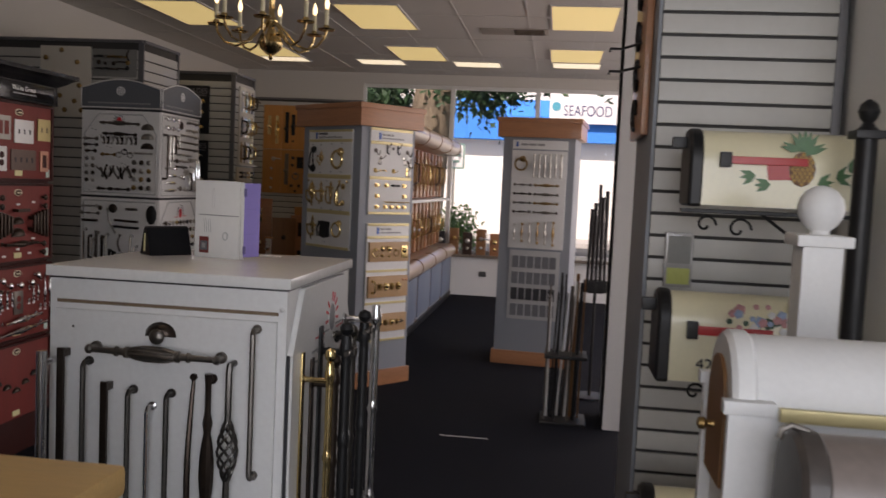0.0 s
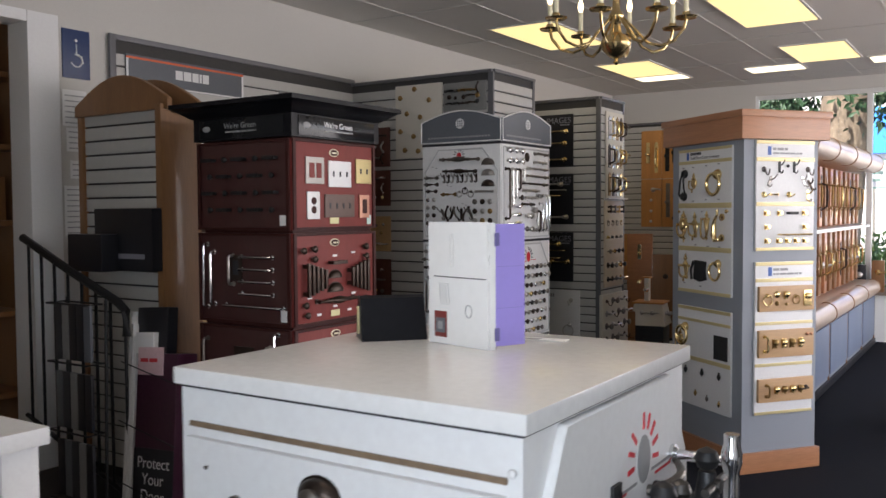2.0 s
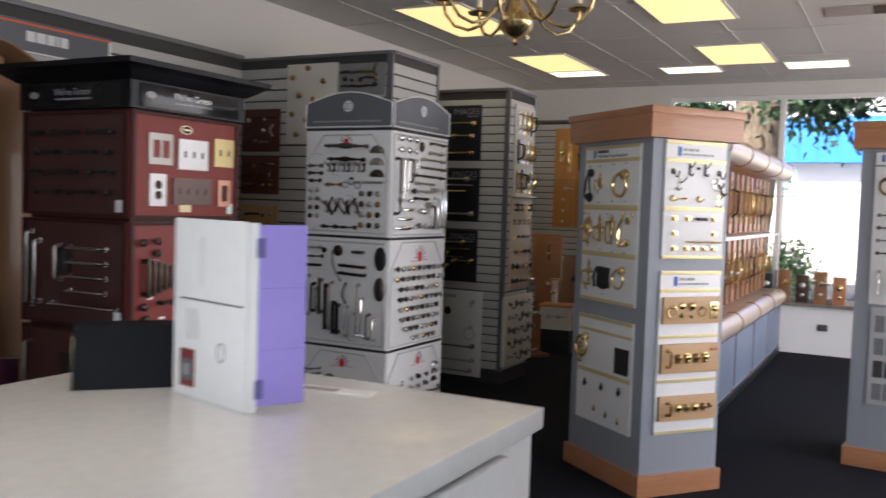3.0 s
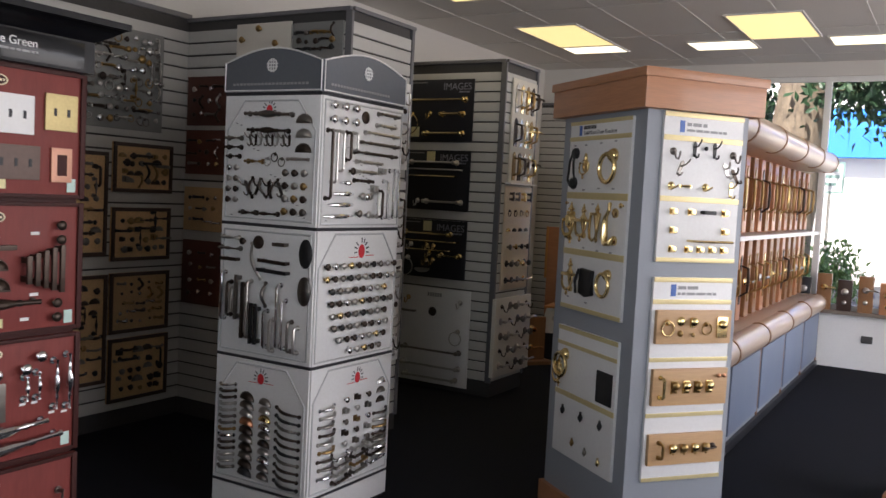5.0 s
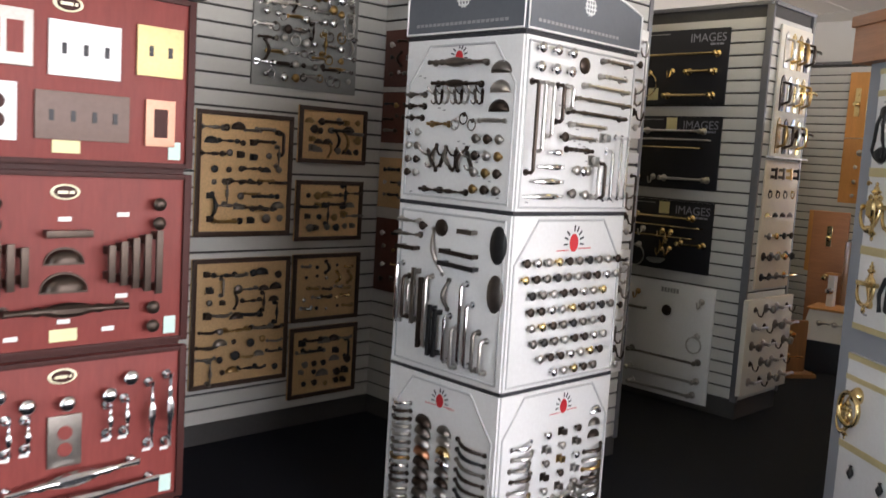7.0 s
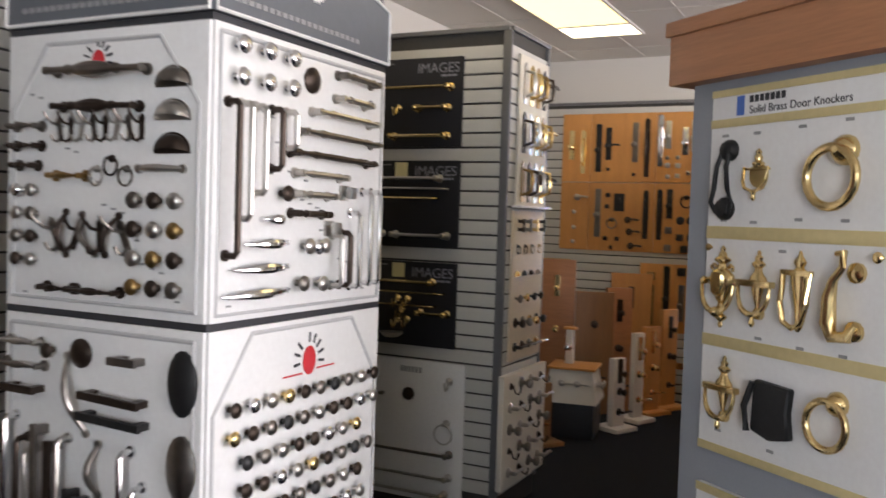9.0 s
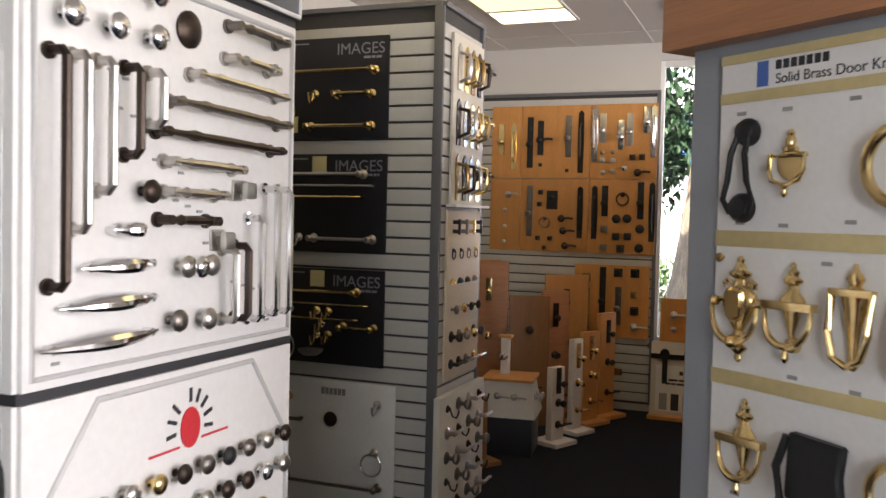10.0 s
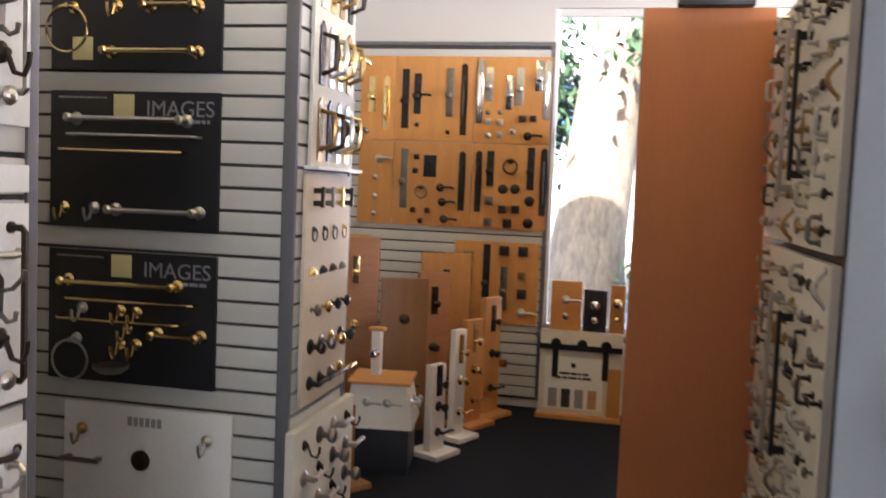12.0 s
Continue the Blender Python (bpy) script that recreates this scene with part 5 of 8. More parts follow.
for u, top, L, mat, k in ((0.03, 0.33, 0.22, CHROME, "bar_pull"), (0.07, 0.29, 0.16, BRONZE, "bar_pull"), (0.10, 0.27, 0.12, NICKEL, "bar_pull"), (0.13, 0.32, 0.20, PEWTER, "flat_pull"), (0.175, 0.30, 0.25, BRONZE, "flat_pull"), (0.205, 0.31, 0.26, NICKEL, "bar_pull"), (0.235, 0.22, 0.18, BLACKIRON, "flat_pull"), (0.265, 0.21, 0.17, BLACKIRON, "flat_pull"), (0.32, 0.20, 0.17, CHROME, "bar_pull"), (0.36, 0.17, 0.15, NICKEL, "bar_pull"), (0.40, 0.31, 0.28, CHROME, "bar_pull"), (0.435, 0.25, 0.22, CHROME, "bar_pull"), (0.475, 0.17, 0.14, PEWTER, "bar_pull"), (0.515, 0.15, 0.12, NICKEL, "bar_pull"), (0.30, 0.29, 0.1, PEWTER, "arch_pull")):
    hang_narrow(P, k, mat, u, top - L / 2, 0, L)
P = TK_FRONT[1]
bead(P, 0.54, 0.565, 0.02, 0.14)
logo(P, 0.27, 0.50, RED, 0.95)
for j in range(14):
    hang_narrow(P, "arch_pull", MIX[(j * 3) % 8], 0.075, 0.44 - 0.029 * j, 84, 0.09)
for j in range(10):
    hang_narrow(P, "cup_pull", [BRONZE, PEWTER, NICKEL, COPPER, BRONZE, PEWTER, BRONZE, PEWTER, BRONZE, BLACKIRON][j], 0.205, 0.40 - 0.038 * j, 8, 0.040)
    hang_narrow(P, "cup_pull", [PEWTER, NICKEL, BRASS, CHROME, PEWTER, BRONZE, NICKEL, CHROME, PEWTER, PEWTER][j], 0.325, 0.39 - 0.037 * j, 8, 0.034)
    hang_narrow(P, "arch_pull", [BRONZE, BLACKIRON, PEWTER, BRONZE][j % 4], 0.475, 0.37 - 0.036 * j, 100, 0.13)

# --- grey tower: knockers
P = GTL
for v, h in ((0.848, 0.017), (0.775, 0.02), (0.511, 0.03), (0.253, 0.028), (0.0, 0.02)):
    strip_on(P, 0, v, 0.52, h, GOLDSTRIP)
strip_on(P, 0.082, 0.800, 0.024, 0.045, BLUEINK, thick=0.0012, name="emblem")
brand(P, 0.122, 0.827, 0.11, 0.016, INK, 7)
words(P, "Solid Brass Door Knockers", 0.122, 0.802, 0.0255, INK)
for k, mat, u, v, s in (("knocker_strap", BLACKIRON, 0.062, 0.651, 0.98), ("knocker_shield", BRASS, 0.164, 0.655, 0.74), ("knocker_ring", BRASS, 0.381, 0.648, 1.22),
                        ("knocker_urn", BRASS, 0.072, 0.398, 1.05), ("knocker_bar", BRASS, 0.183, 0.398, 0.92), ("knocker_narrow", BRASS, 0.300, 0.405, 1.05), ("knocker_scroll", BRASS, 0.405, 0.404, 1.05),
                        ("knocker_bar", BRASS, 0.090, 0.145, 0.92), ("knocker_plate", BLACKIRON, 0.240, 0.140, 1.1), ("knocker_ring", BRASS, 0.393, 0.142, 1.0)):
    hang(P, k, mat, u, v, s=s)
hang(P, "knob", OLDBRASS, 0.018, 0.49, 0, 0.009)
hang(P, "knob", BRASS, 0.49, 0.49, 0, 0.012)
for u, v in ((0.05, 0.755), (0.15, 0.755), (0.28, 0.76), (0.40, 0.765), (0.055, 0.555), (0.15, 0.552), (0.28, 0.56), (0.40, 0.56), (0.18, 0.29), (0.30, 0.285), (0.41, 0.285), (0.065, 0.055), (0.23, 0.045), (0.24, 0.49)):
    hang(P, "tick", GREYINK, u, v, 0, 0.010)
P = GTL2
for v, h in ((0.58, 0.02), (0.51, 0.018), (0.275, 0.024)):
    strip_on(P, 0, v, 0.52, h, GOLDSTRIP)
hang(P, "knocker_ring", BRASS, 0.07, 0.42, s=1.1)
hang(P, "knocker_urn", BRASS, 0.04, 0.38, s=0.8)
strip_on(P, 0.37, 0.315, 0.125, 0.14, BLACKIRON, thick=0.006, name="mail_slot")
for i in range(3):
    hang(P, "drop_pull", BLACKIRON, 0.10 + 0.165 * i, 0.215 + 0.004 * i)
    hang(P, "drop_pull", [OLDBRASS, PEWTER, BRASS][i], 0.20 + 0.115 * i, 0.085 - 0.012 * i, s=0.85)
P = GTR
for v, h in ((0.597, 0.02), (0.50, 0.022), (0.25, 0.022), (0.0, 0.018)):
    strip_on(P, 0, v, 0.395, h, GOLDSTRIP)
strip_on(P, 0.075, 0.535, 0.024, 0.048, BLUEINK, thick=0.0012, name="emblem")
bars(P, 0.11, 0.562, 0.10, 0.014, GREYINK)
bars(P, 0.11, 0.54, 0.20, 0.010, GREYINK)
for u, v, mat, k, tr in ((0.05, 0.455, PEWTER, "robe_hook", 0), (0.155, 0.47, BLACKIRON, "coat_hook", 0), (0.205, 0.475, BLACKIRON, "knob", 0), (0.255, 0.47, BLACKIRON, "coat_hook", 0), (0.35, 0.455, PEWTER, "robe_hook", 0), (0.09, 0.39, PEWTER, "coat_hook", 25), (0.32, 0.39, NICKEL, "coat_hook", -25), (0.365, 0.37, BRONZE, "coat_hook", -30), (0.05, 0.315, BRASS, "robe_hook", 60), (0.12, 0.315, BRASS, "arch_pull", 90), (0.22, 0.315, BRASS, "robe_hook", 60), (0.35, 0.31, BRASS, "coat_hook", 0)):
    hang(P, k, mat, u, v, tr, 0.06 if k == "arch_pull" else 0.012, s=0.8)
for j, row in enumerate(((0.065, 0.155, 0.325), (0.07, 0.33), (0.07, 0.15, 0.21, 0.27, 0.33))):
    for u in row:
        hang(P, "square_knob", BRASS, u, 0.21 - 0.078 * j, 0, 0.014)
hang(P, "flat_pull", BLACKIRON, 0.23, 0.21, 90, 0.06)
hang(P, "towel_rail", BRASS, 0.25, 0.09, 0, 0.2)
P = GTR2
for v, h in ((0.842, 0.02), (0.75, 0.02), (0.507, 0.018), (0.272, 0.018), (0.0, 0.016)):
    strip_on(P, 0, v, 0.395, h, GOLDSTRIP)
strip_on(P, 0.085, 0.783, 0.026, 0.05, BLUEINK, thick=0.0012, name="emblem")
bars(P, 0.12, 0.812, 0.10, 0.014, GREYINK)
bars(P, 0.12, 0.788, 0.2, 0.011, GREYINK)
for j, (z, h) in enumerate(((0.585, 0.142), (0.325, 0.155), (0.072, 0.132))):
    pq = board(P, 0.375, h, pose(0.014, -0.014, z), TANWOOD, 0.02, "wooden_plaque", bevel=0.005)
    if j == 0:
        hang(pq, "ring_pull", BRASS, 0.050, 0.066, 0, 0.030, out=0.02)
        hang(pq, "round_plate", BRASS, 0.118, 0.095, 0, 0.020, out=0.02)
        hang(pq, "round_plate", OLDBRASS, 0.118, 0.045, 0, 0.014, out=0.02)
        hang(pq, "square_plate", BRASS, 0.175, 0.090, 0, 0.014, out=0.02)
        hang(pq, "knob", OLDBRASS, 0.175, 0.040, 0, 0.010, out=0.02)
        hang(pq, "ring_pull", OLDBRASS, 0.245, 0.064, 0, 0.024, out=0.02)
        hang(pq, "square_plate", BRASS, 0.325, 0.070, 0, 0.030, out=0.02)
    elif j == 1:
        hang(pq, "bar_pull", BRASS, 0.035, 0.078, 0, 0.095, out=0.02)
        for i in range(4):
            hang(pq, "square_plate", [OLDBRASS, BRASS, OLDBRASS, BRASS][i], 0.105 + 0.058 * i, 0.078, 0, 0.018, out=0.02)
            hang(pq, "knob", BRASS if i % 2 else OLDBRASS, 0.105 + 0.058 * i, 0.064, 0, 0.009, out=0.025)
        hang(pq, "knob", COPPER, 0.320, 0.125, 0, 0.010, out=0.02)
        hang(pq, "knob", COPPER, 0.348, 0.125, 0, 0.010, out=0.02)
    else:
        hang(pq, "bar_pull", OLDBRASS, 0.050, 0.066, 0, 0.075, out=0.02)
        for i in range(4):
            hang(pq, "square_plate", OLDBRASS if i % 2 else BRASS, 0.115 + 0.055 * i, 0.068, 0, 0.013, out=0.02)
            hang(pq, "knob", OLDBRASS, 0.115 + 0.055 * i, 0.052, 0, 0.008, out=0.025)
        hang(pq, "lever_handle", BRONZE, 0.320, 0.072, 180, 0.016, out=0.02, s=0.5)

# --- second grey tower
P = G2A
bars(P, 0.07, 0.855, 0.20, 0.018, GREYINK)
strip_on(P, 0.03, 0.845, 0.02, 0.04, BLUEINK, thick=0.0012, name="emblem")
strip_on(P, 0, 0.815, 0.46, 0.012, GREYBODY)
for i in range(6):
    hang(P, "turned_pull", NICKEL, 0.19 + 0.045 * i, 0.69, 0, 0.19)
    hang(P, "turned_pull", OLDBRASS if i % 2 else NICKEL, 0.05 + 0.065 * i, 0.13, 0, 0.14 + 0.012 * i)
for j in range(4):
    hang(P, "turned_pull", BRONZE if j % 2 else PEWTER, 0.10, 0.53 - 0.075 * j, 90, 0.14)
    hang(P, "turned_pull", PEWTER if j % 2 else OLDBRASS, 0.30, 0.53 - 0.075 * j, 90, 0.2)
hang(P, "knocker_ring", OLDBRASS, 0.08, 0.70)
P = G2B
SLATEGREY = surf("slate_grey_card", (0.17, 0.175, 0.19), 0.4, vary=0.25)
for j in range(4):
    for i in range(6):
        part("sample_card", bm_box(0, 0.052, -0.005, 0, 0, 0.10), SLATEGREY if j != 1 else INK, P, m=pose(0.025 + 0.063 * i, -0.014, 0.03 + 0.135 * j))

# --- handles along the long counter
for i in range(17):
    y = 0.185 + i * 0.272
    for z, L in ((1.0, 0.34), (1.6, 0.38)):
        hang(gond, "long_handleset", OLDBRASS if (i + (z > 1.2)) % 3 else (BRASS if i % 2 else BRONZE), 0, 0, 0, L).matrix_basis = pose(-0.22, y, z, 0, 0, 90)
    if i % 2:
        hang(gond, "lever_handle", BRASS if i % 3 else NICKEL, 0, 0).matrix_basis = pose(-0.22, y - 0.14, 0.98, 0, 0, 90)

# --- crowded board behind the tower
for b, P in enumerate(KB):
    rnd = random.Random(40 + b)
    for j in range(8):
        for i in range(11):
            kind, size = rnd.choice([("bar_pull", 0.08), ("arch_pull", 0.09), ("knob", 0.017), ("turned_pull", 0.1), ("ring_pull", 0.022), ("knob", 0.016)])
            hang(P, kind, rnd.choice([NICKEL, PEWTER, BRONZE, NICKEL, OLDBRASS]), 0.045 + 0.084 * i, 0.045 + 0.075 * j, 90 if rnd.random() < 0.6 else 0, size, out=0.02, s=0.8)
    hang(P, "flat_pull", BLACKIRON, 0.62, 0.32, 0, 0.34, out=0.03)
    hang(P, "flat_pull", NICKEL, 0.48, 0.32, 0, 0.40, out=0.03)

# ---- outside ----
ASPHALT = surf("asphalt", (0.055, 0.055, 0.056), 0.9, vary=0.25, fine=40, coarse=0.4, bump=0.4)
CONCRETE = surf("concrete", (0.42, 0.40, 0.37), 0.85, vary=0.15, fine=30, coarse=0.6, bump=0.3)
STUCCO = surf("white_stucco", (0.80, 0.78, 0.73), 0.85, vary=0.06, fine=60, coarse=0.5, bump=0.3)
AWNING = surf("blue_awning", (0.02, 0.22, 0.72), 0.6, vary=0.08, fine=40, coarse=1.0)
BARK = surf("bark", (0.20, 0.16, 0.11), 0.9, vary=0.5, fine=16, coarse=5, bump=1.0, stretch=(2.5, 2.5, 0.7), dirt=(0.075, 0.06, 0.042))
LEAF = surf("leaf", (0.032, 0.085, 0.032), 0.55, vary=0.35, fine=20, coarse=2, per_object=0.2)
# lighter copy of the leaf green, with the shrubs' sunlight in its colour
SUNLEAF = surf("sunlit_leaf", (0.10, 0.19, 0.06), 0.5, vary=0.35, fine=20, coarse=2)
setting("ground", bm_box(-400, 400, 12.0, 800, -0.4, -0.16), ASPHALT, "grey asphalt street reaching the horizon")
setting("pavement", bm_box(-40, 40, Y1 + T + 0.005, 17.6, -0.155, -0.02), CONCRETE, "pale concrete pavement in front of the window")
setting("pavement_far", bm_box(-40, 40, 25.5, 28.0, -0.155, -0.02), CONCRETE, "pale concrete pavement across the street")
# unseen wall, its height set to cast a shadow on the lower trunk
setting("wall_upper", bm_box(-9, 9, Y1 + 0.01, Y1 + T, 2.99 + 0.2, 5.7), STUCCO, "plain unseen wall above the shop window, added to shade pavement and trunk")

house = thing("seafood_shop", "sunlit white shop across the street with a blue awning", "building", pose(0, 28, 0))
part("wall", bm_box(-14, 14, 0, 6, -0.02, 6.2, 0.02), STUCCO, house)
part("roof", bm_box(-14.3, 14.3, -0.3, 6.3, 6.2, 6.4, 0.02), CONCRETE, house)
bm = bmesh.new()
A = [(0, 0.0, 4.3), (0, -0.5, 3.75), (0, -0.52, 3.0), (0, 0.0, 3.0)]
vs = [[bm.verts.new((x, y, z)) for _, y, z in A] for x in (-4.6, 6.5)]
for a in range(4):
    bm.faces.new((vs[0][a], vs[0][(a + 1) % 4], vs[1][(a + 1) % 4], vs[1][a]))
bm.faces.new(vs[0])
bm.faces.new(vs[1])
part("awning", bm, AWNING, house, "bright blue fabric awning")
for i in range(22):
    part("awning_seam", bm_box(-4.5 + 0.5 * i, -4.48 + 0.5 * i, -0.535, -0.522, 3.01, 3.70), AWNING, house)
sign = part("sign", bm_box(-0.42, 1.75, -0.75, -0.58, 3.55, 4.5, 0.02), WHITELAM, house, "white sign with dark lettering")
lt = words(sign, "SEAFOOD", 0.0, 3.78, 0.46, surf("navy_lettering", (0.03, 0.03, 0.12), 0.5), out=0.76)
lt.matrix_basis = lt.matrix_basis @ Matrix.Diagonal((0.72, 1, 1, 1))
part("emblem", bm_cyl(0.14, 0, 0.01, 16, m=pose(-0.22, -0.752, 4.05, 90)), surf("sign_teal", (0.05, 0.3, 0.4), 0.5), sign)
for i, x in enumerate((-9.5, -6.5, 9.0, 11.5)):
    w = part("window", bm_box(x, x + 1.6, -0.03, 0.02, 0.9, 2.5, 0.01), TRIM, house)
    part("pane", bm_box(x + 0.08, x + 1.52, -0.045, -0.032, 0.98, 2.42), PANE, w)
d = part("door", bm_box(2.6, 3.7, -0.04, 0.02, 0.0, 2.2, 0.01), surf("teal_door", (0.03, 0.20, 0.20), 0.4), house, "dark teal door")
part("handle", bm_box(3.5, 3.54, -0.09, -0.041, 0.9, 1.2), CHROME, d)


def limb(bm, a, b, r0, r1, n=10, wob=0.05):
    rnd = random.Random(int(a[0] * 100 + b[2] * 37))
    pts = [Vector(a).lerp(Vector(b), i / 7) + Vector((rnd.uniform(-wob, wob), rnd.uniform(-wob, wob), 0)) for i in range(8)]
    return bm_tube(pts, r0, n, bm=bm, radii=[r0 + (r1 - r0) * i / 7 for i in range(8)])


def leaves(count, seed, centres, spread, size, mat):
    rnd = random.Random(seed)
    verts, faces = [], []
    for i in range(count):
        c = rnd.choice(centres)
        p = Vector(c) + Vector((rnd.gauss(0, spread), rnd.gauss(0, spread), rnd.gauss(0, spread * 0.7)))
        e = Euler((rnd.uniform(0, 6.3), rnd.uniform(0, 6.3), rnd.uniform(0, 6.3))).to_matrix()
        s = size * rnd.uniform(0.6, 1.3)
        k = len(verts)
        for q in ((-0.5, 0, 0), (-0.1, 0.22, 0.05), (0.5, 0, 0), (-0.1, -0.22, 0.05)):
            verts.append(p + e @ (Vector(q) * s))
        faces.append((k, k + 1, k + 2, k + 3))
    me = bpy.data.meshes.new("leaves")
    me.from_pydata(verts, [], faces)
    me.materials.append(mat)
    return me


sgn = thing("street_sign", "white street sign with a grey-green frame on a metal post", "sign", pose(-2.42, 20.0, -0.158))
SIGNGREEN = surf("sign_green", (0.20, 0.32, 0.28), 0.5)
part("post", bm_cyl(0.03, 0, 2.62, 12, m=pose(0, 0.045, 0)), NICKEL, sgn)
sb = part("board", bm_box(-0.20, 0.20, -0.010, 0.010, 2.07, 2.57, 0.003), WHITELAM, sgn)
for x0, x1, z0, z1 in ((-0.24, -0.20, 2.03, 2.61), (0.20, 0.24, 2.03, 2.61), (-0.20, 0.20, 2.03, 2.07), (-0.20, 0.20, 2.57, 2.61)):
    part("frame_bar", bm_box(x0, x1, -0.016, 0.014, z0, z1, 0.003), SIGNGREEN, sgn)
for z, w in ((2.46, 0.28), (2.34, 0.32), (2.20, 0.24)):
    part("lettering_bar", bm_box(-w / 2, w / 2, -0.014, -0.0095, z - 0.03, z + 0.03), SIGNGREEN, sb)
tree = thing("street_tree", "large street tree with a rough sunlit trunk and leafy boughs", "tree", pose(-2.62, 16.6, -0.02))
bm = bm_tube([(-0.12, 0, 0.0), (-0.08, 0, 0.5), (-0.03, 0, 1.1), (0.02, 0, 1.6), (0.08, 0, 2.2), (0.15, 0, 2.8), (0.22, 0, 3.4), (0.30, 0, 4.0), (0.42, 0, 4.7)], 0.4, 28, radii=[0.62, 0.52, 0.46, 0.44, 0.42, 0.40, 0.385, 0.36, 0.3])
for v in bm.verts:
    v.co += v.co.normalized() * 0.05 * noise.noise(v.co * 3.0)
limb(bm, (0.36, 0, 4.0), (3.6, -1.2, 4.9), 0.16, 0.04)
limb(bm, (0.3, 0, 3.7), (-2.4, -0.8, 4.9), 0.16, 0.04)
limb(bm, (0.42, 0, 4.5), (1.0, 0.6, 6.6), 0.2, 0.05)
part("trunk", bm, BARK, tree)
cent = [(1.05, -0.9, 3.35), (1.25, -0.9, 3.1), (1.5, -1.1, 3.45), (1.1, -1.2, 3.6), (1.7, -1.4, 3.75), (2.4, -1.3, 3.95), (3.2, -1.4, 3.95), (4.0, -1.3, 3.9), (-1.3, -0.6, 3.1), (-0.85, 0.9, 2.7), (-0.9, 0.9, 3.1), (-0.95, 0.8, 2.5), (-0.8, 1.0, 2.9), (-1.6, -0.6, 3.6), (-1.0, 0.8, 3.7), (-1.15, 0.9, 2.7), (-1.2, 0.7, 3.2), (1.0, 0.5, 6.3), (2.5, 0, 5.8), (-1.2, 0.3, 5.8), (0.2, -0.5, 5.6), (-0.9, 0.9, 2.3)]
part("crown", leaves(9800, 5, cent, 0.36, 0.17, LEAF), None, tree, "green leafy crown with gaps")
for x, y, s, seed in ((-1.80, 16.0, 0.95, 8), (-3.5, 17.2, 0.9, 9), (-1.70, 14.2, 0.85, 10)):
    sh = thing("shrub", "small green leafy shrub on the pavement", "shrub", pose(x, y, -0.02), "shrubs")
    bm = bmesh.new()
    for k in range(5):
        limb(bm, (0.02 * k, 0, 0), (0.3 * s * math.cos(k * 1.3), 0.3 * s * math.sin(k * 1.3), 0.8 * s), 0.015, 0.005, 6, 0.01)
    part("stems", bm, BARK, sh)
    part("foliage", leaves(500, seed, [(0, 0, 0.5 * s), (0.15, 0, 0.8 * s), (-0.15, 0.1, 0.7 * s), (0, 0, 1.05 * s)], 0.16 * s, 0.11, SUNLEAF), None, sh)


# ---- sample boards on the slat walls ----
def hung(name, w, h, m, mat, label, thick=0.012, frame=None, group=""):
    ob = solid(name, bm_box(0, w, -thick, 0, 0, h, 0.0015), mat, label, "sample board", m, group)
    if frame is not None:
        for q in ((0, w, 0, 0.022), (0, w, h - 0.022, h), (0, 0.022, 0.0221, h - 0.0221), (w - 0.022, w, 0.0221, h - 0.0221)):
            part("frame", bm_box(q[0], q[1], -thick - 0.01, -thick, q[2], q[3], 0.002), frame, ob)
    return ob


def at_left(y, z):
    return pose(-4.491, y, z, 0, 0, 90)


KNOBS = [("knob", 0.014), ("knob", 0.018), ("arch_pull", 0.09), ("cup_pull", 0.03), ("square_knob", 0.014), ("turned_pull", 0.10), ("bar_pull", 0.10)]
DARK = [BRONZE, BLACKIRON, OLDBRASS, BRONZE, PEWTER]
SHINY = [CHROME, BRASS, NICKEL, CHROME]
seed = 100
for y, z0, z1, w in ((5.93, 1.40, 1.69, 0.435), (5.93, 0.995, 1.31, 0.43), (5.93, 0.565, 0.925, 0.435), (5.93, 0.155, 0.535, 0.44), (5.365, 1.03, 1.625, 0.53), (5.365, 0.285, 0.92, 0.545), (4.62, 1.36, 1.66, 0.55), (4.62, 1.02, 1.33, 0.55), (4.62, 0.62, 0.98, 0.55), (4.62, 0.25, 0.58, 0.55)):
    b = hung("framed_sample_board", w, z1 - z0, at_left(y, z0), CORK, "kraft-brown sample board in a dark wood frame with pulls", 0.012, WALNUT, "framed sample boards")
    seed += 1
    scatter(b, w, z1 - z0, 24 if z1 - z0 < 0.5 else 46, seed, KNOBS if z0 != 0.565 else [("knob", 0.009), ("arch_pull", 0.05)], DARK if z0 != 0.565 else SHINY + DARK, 0.045, 0.012, 0.9, 1.3)
b = hung("knob_board", 0.63, 0.58, at_left(5.645, 1.765), GREYBOARD, "grey sample board with rows of bright knobs and pulls")
scatter(b, 0.63, 0.58, 84, 7, [("knob", 0.018), ("turned_pull", 0.08), ("knob", 0.014), ("arch_pull", 0.08), ("ring_pull", 0.02)], [CHROME, OLDBRASS, NICKEL, BRONZE, CHROME, PEWTER], 0.03, 0.012, 0.9, 1.4)
b = hung("knob_board", 0.62, 0.45, at_left(4.60, 1.73), GREYBOARD, "grey sample board with chrome bathroom pieces")
scatter(b, 0.62, 0.45, 40, 17, [("knob", 0.016), ("robe_hook", 0.016), ("arch_pull", 0.07)], [CHROME, NICKEL], 0.03, 0.012)
sg = solid("charcoal_sign", bm_box(0, 0.925, -0.012, 0, 0, 0.175, 0.002), CHARCOAL, "charcoal header sign with white lettering and orange line", "sign", at_left(4.37, 2.244))
strip_on(sg, 0, 0.150, 0.925, 0.012, ORANGEINK, 0.012, 0.002)
strip_on(sg, 0, 0.0, 0.925, 0.010, WHITEINK, 0.012, 0.002)
